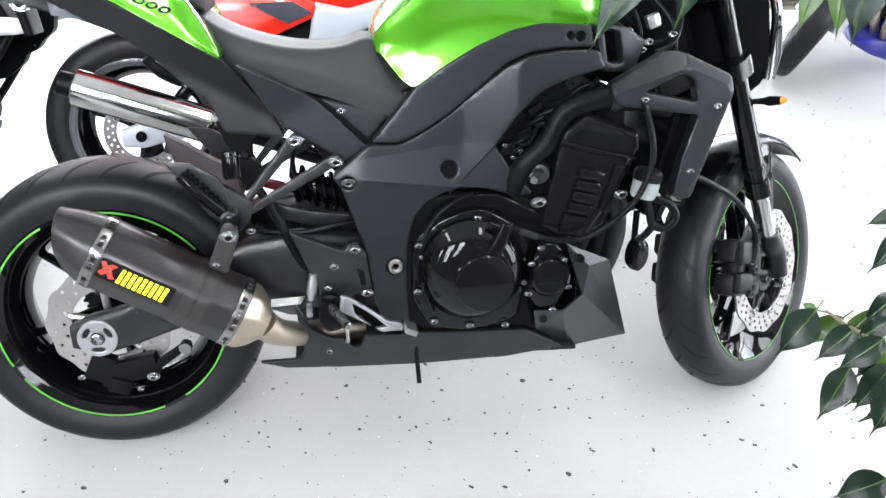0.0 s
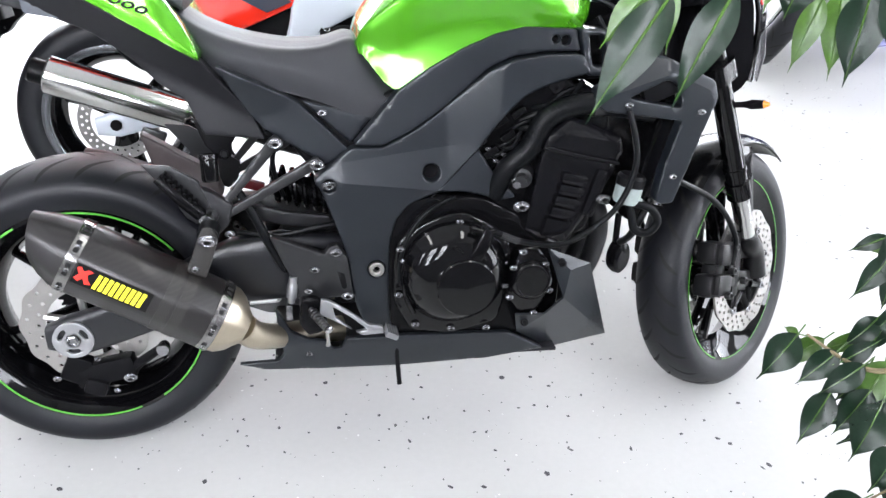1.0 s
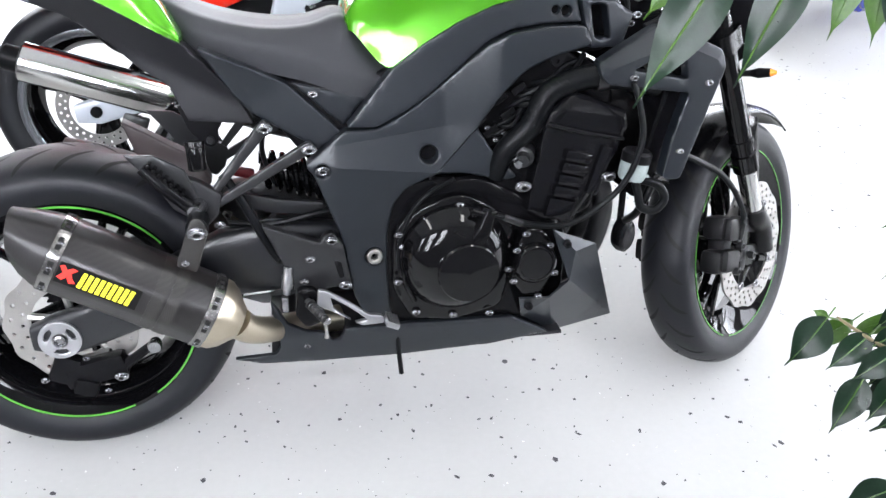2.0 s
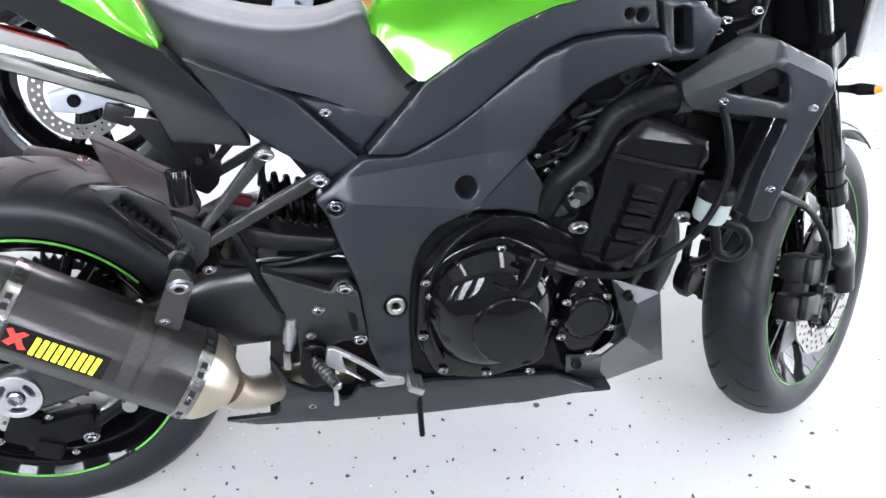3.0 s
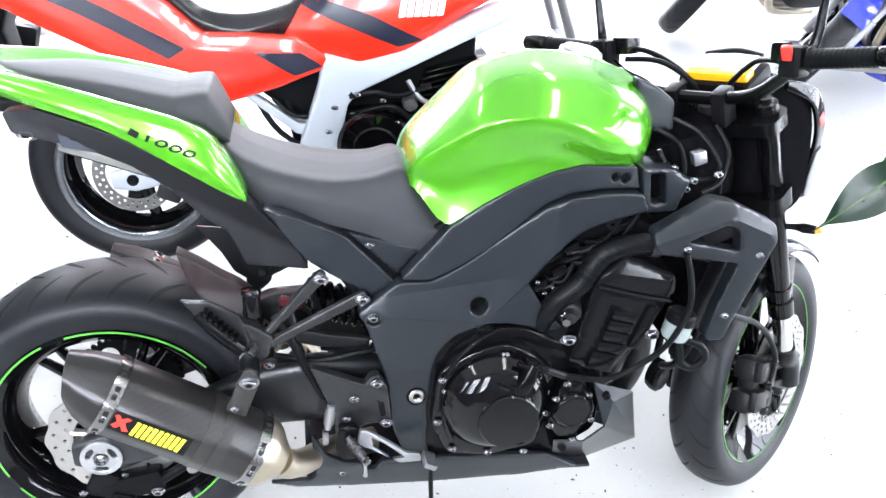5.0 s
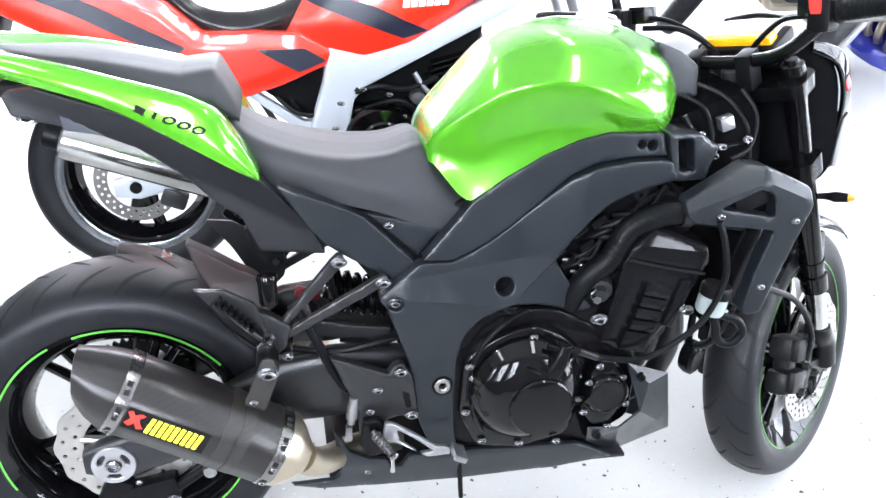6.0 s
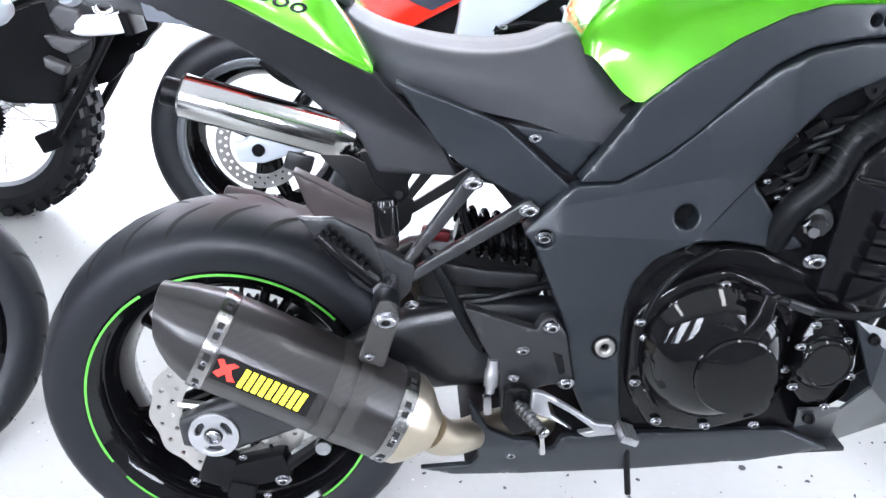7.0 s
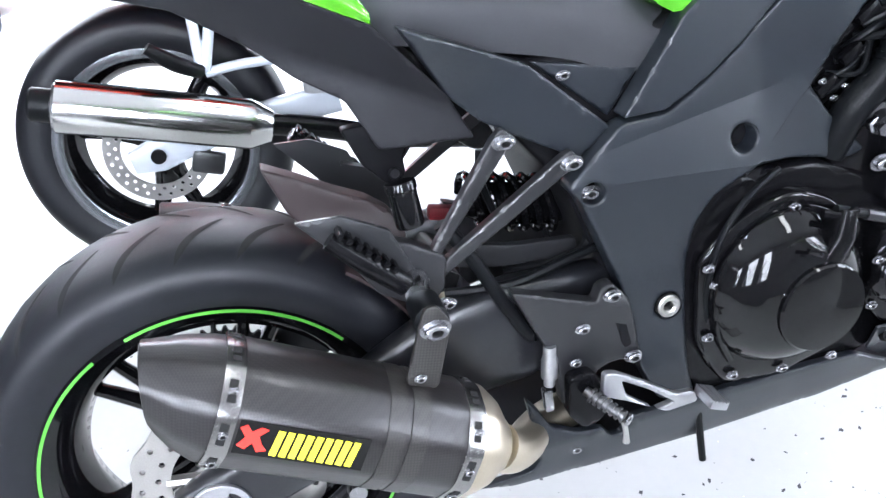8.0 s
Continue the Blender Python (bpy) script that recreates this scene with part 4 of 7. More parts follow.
def silencer(side):
    body_rings = [silencer_ring(s, k, side) for s, k in ((-0.238, 0.985), (-0.235, 1.0), (-0.10, 1.0), (0.026, 1.0), (0.029, 0.985))]
    bm = loft(bmesh.new(), body_rings)
    can = part("silencer", bm, CARBON, BIKE, "carbon fibre silencer with steel straps")
    cap = [silencer_ring(-0.232, 0.99, side), silencer_ring(-0.262, 0.96, side, 0.0, -0.03), silencer_ring(-0.290, 0.84, side, 0.002, -0.10), silencer_ring(-0.312, 0.68, side, 0.004, -0.18),
           silencer_ring(-0.322, 0.60, side, 0.006, -0.22), silencer_ring(-0.3225, 0.57, side, 0.006, -0.22), silencer_ring(-0.305, 0.52, side, 0.004, -0.22)]
    part("end_cap", loft(bmesh.new(), cap), CARBON, can, "carbon fibre end cap cut at a slant")
    cone = [silencer_ring(0.024, 0.99, side), silencer_ring(0.044, 0.95, side), silencer_ring(0.060, 0.80, side), silencer_ring(0.074, 0.56, side), silencer_ring(0.082, 0.45, side)]
    part("front_cone", loft(bmesh.new(), cone), TITANIUM, can, "brushed titanium front cone")
    for s in (-0.245, 0.020):
        rings = [silencer_ring(s + q, k, side) for q, k in ((-0.0105, 1.0), (-0.010, 1.020), (-0.007, 1.024), (0.007, 1.024), (0.010, 1.020), (0.0105, 1.0))]
        bm = bmesh.new()
        rows = [[bm.verts.new(p) for p in r] for r in rings]
        for a, b in zip(rows, rows[1:]):
            bridge(bm, a, b)
        strap = part("strap", bm, STRAP, can, "brushed steel strap with slots")
        # dark slivers on the strap stand for the shade in its slots
        for c in range(10):
            (n1, y1), (n2, y2) = SECTION[4 * c + 3], SECTION[(4 * c + 4) % len(SECTION)]
            for f0, f1 in ((0.04, 0.38), (0.62, 0.96)):
                a, b = ((n1 + (n2 - n1) * f, y1 + (y2 - y1) * f) for f in (f0, f1))
                ring = [silencer_point(s + q, n * 1.026, y * 1.026, side) for q, (n, y) in ((-0.0042, a), (-0.0042, b), (0.0042, b), (0.0042, a))]
                out = (sum(ring, Vector()) / 4 - silencer_point(s, 0, 0, side)).normalized() * 0.0009
                bm = bmesh.new()
                loft(bm, [[q - out for q in ring], [q + out for q in ring]])
                part("slot", bm, RECESS_BLACK, strap)
    for s in (-0.245, 0.020):
        for n, y in ((0.042, -0.0465), (0.0025, -0.0625), (-0.040, -0.049)):
            q = silencer_point(s, n, y, side)
            ob = bolt(can, q.x, q.y, q.z, 0.0042)
            if side > 0:
                ob.matrix_local = Matrix.Translation(q) @ pose(0, 0, 0, 0, 0, 180) @ Matrix.Diagonal((0.0042, 0.0042, 0.0042, 1))
    # carbon hanger round the can
    for q0, q1 in ((-0.082, -0.062), (-0.056, -0.036)):
        bm = bmesh.new()
        rows = [[bm.verts.new(p) for p in silencer_ring(q, k, side)] for q, k in ((q0, 1.0), (q0, 1.016), (q1, 1.016), (q1, 1.0))]
        for a, b in zip(rows, rows[1:]):
            bridge(bm, a, b)
        part("hanger_band", bm, CARBON_MATT, can, "woven carbon hanger band")
    bm = plate([(0.264, 0.566), (0.276, 0.542), (0.250, 0.466), (0.216, 0.481), (0.242, 0.548), (0.250, 0.566)], (), -0.272, 0.006, 0.0015, 0.012, 0.008)
    if side > 0:
        bm2 = mirrored(bm)
        bm.free()
        bm = bm2
    part("hanger", bm, CARBON_MATT, can, "woven carbon hanger plate")
    # link pipe
    bm = bmesh.new()
    a = silencer_point(0.078, 0, 0, side)
    tube(bm, [a, (0.325, side * 0.247, 0.335), (0.352, side * 0.215, 0.312), (0.378, side * 0.172, 0.290), (0.42, side * 0.13, 0.272), (0.50, side * 0.1, 0.262)], [0.029, 0.027, 0.0255, 0.0255, 0.026, 0.027], 6, 24)
    part("link_pipe", bm, TITANIUM, BIKE, "warm-toned titanium link pipe")
    return can


can = silencer(-1)
silencer(1)
bolt(BIKE, 0.257, -0.276, 0.543, 0.0105)
bolt(BIKE, 0.232, -0.276, 0.488, 0.0045)
bolt(BIKE, 0.29, -0.20, 0.525, 0.006)
bm = bmesh.new()
disc(bm, (0.257, -0.268, 0.545), (0, 1, 0), 0.019, 0.05, 28, 0.004)
part("rubber_bush", bm, HOSE, BIKE)

# silencer decal: a dark field, a red mark and yellow bars, set on the outer face
def on_can(s, n, lift):
    y = -0.0605 - lift
    return silencer_point(s, n, y, -1)


def decal(name, pts, lift, mat, label=""):
    bm = bmesh.new()
    top = [on_can(s, n, lift) for s, n in pts]
    low = [on_can(s, n, lift - 0.0008) for s, n in pts]
    loft(bm, [low, top])
    return part(name, bm, mat, can, label, None, 35)


decal("decal_field", [(-0.232, -0.016), (-0.232, 0.022), (-0.098, 0.022), (-0.098, -0.016)], 0.0012, BLACK_INK, "black decal field")
decal("decal_mark", [(q * 0.78 - 0.0715, w * 0.78 + 0.003) for q, w in ((-0.204, 0.014), (-0.196, 0.019), (-0.188, 0.010), (-0.178, 0.018), (-0.168, 0.016), (-0.178, 0.005), (-0.172, -0.006), (-0.164, -0.014), (-0.176, -0.018), (-0.184, -0.006), (-0.192, -0.016), (-0.203, -0.012), (-0.194, 0.001))], 0.002, RED_INK, "red plain mark")
for k in range(9):
    s = -0.196 + 0.0098 * k
    decal("decal_bar", [(s, -0.0125), (s + 0.003, 0.0165), (s + 0.0098, 0.016), (s + 0.0068, -0.013)], 0.002, YELLOW_INK, "yellow plain bar")

# footrest bracket, pedal and passenger footrest
both("footrest_bracket", plate([(0.362, 0.520), (0.415, 0.498), (0.465, 0.478), (0.474, 0.492), (0.490, 0.494), (0.508, 0.470), (0.520, 0.392), (0.508, 0.378), (0.492, 0.384), (0.462, 0.375), (0.470, 0.305), (0.440, 0.305), (0.415, 0.335), (0.412, 0.400), (0.385, 0.462)],
     [ring2(0.486, 0.483, 0.005, 8)], lambda x, z: -0.208 - 0.03 * max(0.0, 0.40 - z) + 0.30 * max(0.0, z - 0.52 + 0.42 * (x - 0.362)) + 0.10 * max(0.0, 0.52 - 0.42 * (x - 0.362) - z), 0.02, 0.003, 0.009, 0.006, 0.0, 0.02, [[(0.365, 0.5187), (0.515, 0.4557)]]), BRACKET, BIKE, "grey cast footrest bracket")
# thin dark plate on the bracket, for the shade of a recess
part("bracket_recess_shade", plate([(0.482, 0.468), (0.498, 0.462), (0.508, 0.405), (0.498, 0.403)], (), -0.2055, 0.006, 0.001, 0.01, 0.005), PLASTIC, BIKE)
for x, z, r in ((0.486, 0.484, 0.0075), (0.508, 0.391, 0.0075), (0.445, 0.449, 0.006), (0.432, 0.404, 0.005)):
    bolt(BIKE, x, -0.209, z, r)
both("heel_guard", plate([(0.418, 0.392), (0.448, 0.392), (0.468, 0.362), (0.458, 0.318), (0.43, 0.312), (0.412, 0.338)], (), -0.222, 0.018, 0.004, 0.009, 0.008), ENGINE, BIKE)
bm = bmesh.new()
tube(bm, [(0.435, -0.225, 0.372), (0.450, -0.247, 0.361), (0.465, -0.268, 0.351)], [0.006, 0.007, 0.006], 4, 12)
peg = part("footrest", bm, DARK_STEEL, BIKE, "steel ribbed rider's footrest")
for k in range(7):
    p = Vector((0.439, -0.232, 0.369)).lerp(Vector((0.463, -0.265, 0.352)), k / 6)
    bm = bmesh.new()
    disc(bm, p, (0.55, -0.76, -0.35), 0.0100 - 0.0003 * k, 0.0032, 14)
    part("rib", bm, DARK_STEEL, peg)
bm = bmesh.new()
disc(bm, (0.467, -0.270, 0.350), (0.55, -0.76, -0.35), 0.0085, 0.005, 16, 0.002)
part("footrest_end", bm, BOLT, BIKE)
bm = bmesh.new()
tube(bm, [(0.464, -0.266, 0.346), (0.466, -0.266, 0.328), (0.466, -0.265, 0.312)], [0.004, 0.0032, 0.0048], 4, 10)
part("feeler_pin", bm, STEEL, BIKE)
part("brake_pedal", plate([(0.455, 0.398), (0.47, 0.395), (0.512, 0.366), (0.548, 0.338), (0.575, 0.334), (0.578, 0.318), (0.535, 0.316), (0.488, 0.346), (0.452, 0.366)], [fillet([(0.477, 0.381), (0.512, 0.357), (0.545, 0.328), (0.52, 0.324), (0.482, 0.357)], 0.003)], -0.240, 0.010, 0.0025, 0.008, 0.006), PEDAL_ALLOY, BIKE,
     "silver alloy brake pedal")
bm = bmesh.new()
block(bm, (0.590, -0.250, 0.326), (0.026, 0.04, 0.011), Matrix.Rotation(radians(24), 4, "Y"), 0.003)
for k in range(5):
    block(bm, (0.582 + 0.0048 * k, -0.250, 0.3355 - 0.0022 * k), (0.0028, 0.04, 0.004), Matrix.Rotation(radians(24), 4, "Y"))
part("pedal_tip", bm, PEDAL_ALLOY, BIKE, "ribbed alloy pedal tip")
bm = bmesh.new()
lathe(bm, [(0.0001, 0), (0.007, 0), (0.007, 0.010), (0.0105, 0.012), (0.0105, 0.036), (0.0085, 0.042), (0.008, 0.056), (0.0001, 0.056)], (0.398, -0.200, 0.376), (0.10, 0, 1), 20)
part("master_cylinder", bm, PEDAL_ALLOY, BIKE, "silver rear brake master cylinder")
bm = bmesh.new()
block(bm, (0.394, -0.200, 0.356), (0.012, 0.013, 0.032), None, 0.003)
part("clevis", bm, BOLT, BIKE)
bm = bmesh.new()
tube(bm, [(0.300, -0.165, 0.607), (0.33, -0.172, 0.560), (0.358, -0.175, 0.497), (0.385, -0.178, 0.445), (0.392, -0.18, 0.44)], 0.0085, 6, 12)
part("brake_hose", bm, HOSE, BIKE)
bm = bmesh.new()
tube(bm, [(0.607, -0.19, 0.30), (0.611, -0.185, 0.23), (0.617, -0.182, 0.165)], 0.0052, 3, 10)
part("drain_tube", bm, HOSE, BIKE, "thin black drain tube")
both("rear_hanger_arm", plate([(0.368, 0.698), (0.380, 0.709), (0.392, 0.698), (0.384, 0.683), (0.284, 0.568), (0.273, 0.574)], (), -0.186, 0.012, 0.003, 0.009, 0.006), BRACKET, BIKE, "grey cast hanger arm")
both("rear_hanger_arm", plate([(0.446, 0.662), (0.458, 0.667), (0.467, 0.653), (0.455, 0.643), (0.284, 0.547), (0.276, 0.560)], (), -0.188, 0.012, 0.003, 0.009, 0.006), BRACKET, BIKE, "grey cast hanger arm")
bolt(BIKE, 0.380, -0.190, 0.696, 0.0085)
bolt(BIKE, 0.455, -0.192, 0.655, 0.0085)
both("hanger_joint", plate([(0.225, 0.618), (0.258, 0.605), (0.298, 0.578), (0.290, 0.540), (0.270, 0.520), (0.240, 0.535), (0.240, 0.57)], (), -0.192, 0.02, 0.003, 0.009, 0.006), BRACKET, BIKE, "grey cast footrest joint")
both("footrest_guard", plate([(0.142, 0.660), (0.192, 0.656), (0.240, 0.628), (0.262, 0.565), (0.245, 0.535), (0.215, 0.556), (0.19, 0.60)], (), -0.196, 0.006, 0.002, 0.009, 0.004), BRACKET, BIKE, "grey passenger heel guard")
for side in (-1, 1):
    bm = bmesh.new()
    tube(bm, [(0.172, side * 0.212, 0.640), (0.205, side * 0.216, 0.606), (0.243, side * 0.212, 0.568)], [0.010, 0.012, 0.013], 4, 12)
    peg = part("passenger_footrest", bm, ENGINE, BIKE, "folded black passenger footrest")
    for k in range(7):
        p = Vector((0.178, side * 0.212, 0.640)).lerp(Vector((0.228, side * 0.214, 0.588)), k / 6)
        bm = bmesh.new()
        block(bm, (p.x + 0.007, p.y, p.z + 0.006), (0.006, 0.024, 0.007), Matrix.Rotation(radians(45), 4, "Y"), 0.001)
        part("rib", bm, ENGINE, peg)
bm = bmesh.new()
lathe(bm, [(0.0001, -0.02), (0.013, -0.02), (0.015, -0.012), (0.015, 0.012), (0.0001, 0.012)], (0.256, -0.205, 0.560), (0.2, 1, 0.1), 20)
part("footrest_pin", bm, BOLT, BIKE)
# fluid cup of the rear brake
bm = bmesh.new()
lathe(bm, [(0.0001, -0.024), (0.014, -0.024), (0.016, -0.02), (0.016, 0.016), (0.0175, 0.018), (0.0175, 0.025), (0.0165, 0.027), (0.0001, 0.028)], (0.262, -0.192, 0.650), (-0.05, 0.19, 1), 28)
part("brake_fluid_cup", bm, GLOSS, BIKE, "small gloss black brake fluid cup")
# mudguard over the rear tyre
bm = bmesh.new()
lathe(bm, [(0.320, -0.045), (0.325, -0.02), (0.328, 0.02), (0.324, 0.06), (0.312, 0.098), (0.308, 0.098), (0.320, 0.06), (0.324, 0.02), (0.321, -0.02), (0.316, -0.045)], REAR, (0, -1, 0), 24, True, radians(18), radians(32))
part("rear_mudguard", bm, BROWN_GUARD, BIKE, "dark brown rear tyre hugger")
part("mudguard_fin", plate([(0.119, 0.680), (0.158, 0.658), (0.200, 0.634), (0.236, 0.617), (0.262, 0.596), (0.275, 0.566), (0.262, 0.552), (0.20, 0.562), (0.160, 0.585), (0.138, 0.618)], (), lambda x, z: -0.050 - 0.2 * max(0.0, x - 0.16) - 0.35 * max(0.0, 0.60 - z), 0.03, 0.004, 0.011, 0.006), BROWN_GUARD, BIKE, "dark brown hugger fin")
# shock absorber
bm = bmesh.new()
turns, run = 6, []
for k in range(turns * 14 + 1):
    a = k * math.tau / 14
    f = k / (turns * 14)
    run.append((0.365 + 0.115 * f, -0.035 + 0.036 * math.cos(a), 0.572 - 0.03 * f + 0.036 * math.sin(a)))
tube(bm, run, 0.0058, 1, 8, False)
part("shock_spring", bm, GLOSS, BIKE, "black shock absorber spring")
bm = bmesh.new()
tube(bm, [(0.362, -0.035, 0.573), (0.40, -0.035, 0.563), (0.50, -0.035, 0.537), (0.54, -0.035, 0.528)], [0.02, 0.026, 0.026, 0.02], 3, 16)
part("shock_body", bm, ENGINE, BIKE)
bm = bmesh.new()
block(bm, (0.330, -0.06, 0.575), (0.045, 0.02, 0.018), Matrix.Rotation(radians(15), 4, "Y"), 0.005)
part("shock_reservoir", bm, DARK_RED, BIKE, "red anodised shock fitting")
bm = bmesh.new()
tube(bm, [(0.39, -0.09, 0.49), (0.45, -0.12, 0.50), (0.49, -0.13, 0.52), (0.50, -0.12, 0.60)], 0.007, 5, 10)
tube(bm, [(0.375, -0.1, 0.66), (0.372, -0.1, 0.62), (0.39, -0.09, 0.56)], 0.005, 4, 8)
tube(bm, [(0.30, -0.13, 0.50), (0.38, -0.15, 0.50), (0.46, -0.15, 0.515), (0.52, -0.14, 0.52)], 0.006, 4, 8)
part("rear_wiring", bm, HOSE, BIKE)
part("linkage_plate", plate([(0.31, 0.56), (0.34, 0.55), (0.40, 0.535), (0.48, 0.525), (0.48, 0.50), (0.38, 0.51), (0.32, 0.525)], (), -0.12, 0.012, 0.002, 0.01, 0.006), BRACKET, BIKE)
# blue-grey plate over the tail's underside, lighter than the panel round it
part("tail_patch", plate([(-0.032, 0.942), (0.097, 0.919), (0.084, 0.897), (-0.028, 0.914)], (), -0.1445, 0.004, 0.001, 0.01, 0.004), PAD, BIKE, "blue-grey patch on the tail's underside")
# plate carrier, rear lamp and indicators
bm = bmesh.new()
loft(bm, bar_section([(-0.05, 0, 0.965), (-0.16, 0, 0.955), (-0.28, 0, 0.93), (-0.38, 0, 0.85), (-0.41, 0, 0.76)], [0.2, 0.12, 0.08, 0.07, 0.06], [0.04, 0.03, 0.025, 0.02, 0.015]))
part("plate_carrier", bm, PLASTIC, BIKE, "black plastic plate carrier")
bm = bmesh.new()
loft(bm, bar_section([(-0.27, 0, 1.045), (-0.31, 0, 1.04), (-0.325, 0, 1.03)], [0.1, 0.08, 0.04], [0.03, 0.025, 0.012]))
part("tail_lamp", bm, RED_INK, BIKE, "red tail lamp")
for side in (-1, 1):
    bm = bmesh.new()
    tube(bm, [(-0.22, side * 0.04, 0.935), (-0.222, side * 0.10, 0.932)], 0.008, 2, 8)
    stem = part("indicator", bm, PLASTIC, BIKE, "clear rear indicator on a black stalk")
    bm = bmesh.new()
    tube(bm, [(-0.222, side * 0.10, 0.932), (-0.225, side * 0.13, 0.930), (-0.227, side * 0.175, 0.928)], [0.014, 0.019, 0.008], 5, 14)
    part("lens", bm, FRAME_WHITE, stem, "milky clear lens")
bolt(BIKE, -0.08, -0.135, 0.935, 0.011)

# ---- front end, turned with the steering ----
FWD = Vector((math.cos(radians(RAKE)), 0, math.sin(radians(RAKE))))


def fork_point(s, ahead=0.02, y=0.0):
    p = STEER_AT + AXIS * s + FWD * ahead
    return Vector((p.x, y, p.z))


for side in (-1, 1):
    y = side * 0.105
    bm = bmesh.new()
    tube(bm, [fork_point(0.008, 0.02, y), fork_point(-0.14, 0.02, y), fork_point(-0.49, 0.02, y)], [0.0215, 0.022, 0.0235], 2, 24, False)
    lathe(bm, [(0.0235, -0.012), (0.0275, -0.010), (0.0275, 0.03), (0.0235, 0.032)], fork_point(-0.49, 0.02, y), AXIS, 24, True)
    lathe(bm, [(0.0225, -0.004), (0.0258, -0.003), (0.0258, 0.006), (0.0225, 0.007)], fork_point(-0.43, 0.02, y), AXIS, 24, True)
    part("fork_outer_tube", bm, GLOSS, BIKE, "black fork outer tube", STEER)
    bm = bmesh.new()
    tube(bm, [fork_point(-0.46, 0.02, y), fork_point(-0.615, 0.02, y)], 0.0205, 2, 24, False)
    part("fork_inner_tube", bm, CHROME, BIKE, "polished fork tube", STEER)
    bm = bmesh.new()
    tube(bm, [fork_point(-0.607, 0.02, y), fork_point(-0.625, 0.021, y), (FRONT[0] - 0.018, y * 0.98, FRONT[2] + 0.055), (FRONT[0] - 0.002, y * 0.95, FRONT[2] - 0.004)], [0.0245, 0.027, 0.025, 0.027], 5, 20)
    block(bm, (FRONT[0] - 0.062, side * 0.092, FRONT[2] + 0.062), (0.07, 0.022, 0.028), Matrix.Rotation(radians(12), 4, "Y"), 0.006)
    block(bm, (FRONT[0] - 0.052, side * 0.092, FRONT[2] + 0.004), (0.07, 0.022, 0.026), Matrix.Rotation(radians(12), 4, "Y"), 0.006)
    part("fork_foot", bm, CALIPER, BIKE, "black fork foot", STEER)
    brake_disc(front, (FRONT[0], FRONT[2]), -0.074 if side < 0 else 0.069, 0.152, 0.105, STEER, 12, 30, DISC_STEEL, rows=3)
    # carrier: a black spider with wide arms and a button at the end of each
    bm = plate(ring2(FRONT[0], FRONT[2], 0.062, 40), [ring2(FRONT[0], FRONT[2], 0.022, 20)], -0.073 if side < 0 else 0.065, 0.008, 0.002, 0.02, 0)
    part("disc_carrier", bm, ENGINE, front, "black disc carrier", STEER)
    for k in range(8):
        a = k * math.tau / 8 + 0.2
        for q in (-0.22, 0.22):
            bm = bmesh.new()
            tube(bm, [(FRONT[0] + 0.055 * math.cos(a + 1.3 * q), side * 0.070, FRONT[2] + 0.055 * math.sin(a + 1.3 * q)), (FRONT[0] + 0.106 * math.cos(a), side * 0.072, FRONT[2] + 0.106 * math.sin(a))], [0.010, 0.007], 2, 8)
            part("disc_arm", bm, ENGINE, front, "", STEER)
        bm = bmesh.new()
        lathe(bm, [(0.0045, -0.001), (0.0045, -0.005), (0.009, -0.005), (0.010, -0.003), (0.010, 0.002), (0.0045, 0.002)], (FRONT[0] + 0.104 * math.cos(a), side * 0.075 if side < 0 else 0.070, FRONT[2] + 0.104 * math.sin(a)), (0, 1, 0), 16, True)
        part("disc_button", bm, BOLT, front, "", STEER)
    # four-piston caliper behind the fork foot: two halves, piston caps, a bridge and its bracket
    tilt = Matrix.Rotation(radians(12), 4, "Y")
    cx, cz = FRONT[0] - 0.155, FRONT[2] + 0.045
    bm = bmesh.new()
    block(bm, (cx - 0.004, side * 0.074, cz), (0.04, 0.040, 0.10), tilt, 0.010)
    part("brake_caliper", bm, CALIPER, BIKE, "black radial brake caliper", STEER)
    for dz in (-0.037, 0.037):
        for name, at, size, soft in (("caliper_half", (-0.022 + 0.2 * dz, 0.078, dz), (0.064, 0.052, 0.054), 0.016), ("piston_cap", (-0.012 + 0.2 * dz, 0.104, dz * 0.92), (0.062, 0.026, 0.052), 0.012), ("caliper_lug", (0.036 + 0.2 * dz, 0.092, dz * 1.06), (0.050, 0.026, 0.024), 0.008)):
            bm = bmesh.new()
            block(bm, (cx + at[0], side * at[1], cz + at[2]), size, tilt, soft)
            part(name, bm, CALIPER, BIKE, "", STEER)
    bm = bmesh.new()
    block(bm, (cx + 0.062, side * 0.094, cz - 0.004), (0.030, 0.020, 0.150), tilt, 0.008)
    part("caliper_bracket", bm, CALIPER, BIKE, "", STEER)
    for dx, dz in ((0.018, 0.050), (-0.013, -0.058), (0.004, -0.004), (0.075, -0.045)):
        bm = bmesh.new()
        lathe(bm, [(0.004, -0.004), (0.006, -0.007), (0.0085, -0.006), (0.009, 0.006), (0.004, 0.006)], (cx + dx, side * 0.119 if dx < 0.05 else side * 0.112, cz + dz), (0, 1, 0), 16, True)
        part("caliper_bolt", bm, BRACKET, BIKE, "", STEER)
    bm = bmesh.new()
    tube(bm, [(1.075, side * 0.112, 0.580), (1.125, side * 0.117, 0.558), (1.199, side * 0.118, 0.524), (1.262, side * 0.118, 0.478), (1.304, side * 0.120, 0.425), (1.312, side * 0.120, 0.392), (1.304, side * 0.116, 0.352)], 0.0062, 7, 10)
    part("brake_line", bm, HOSE, BIKE, "black front brake line", STEER)
    bm = bmesh.new()
    disc(bm, (1.304, side * 0.116, 0.352), (0, 1, 0), 0.010, 0.016, 16, 0.002)
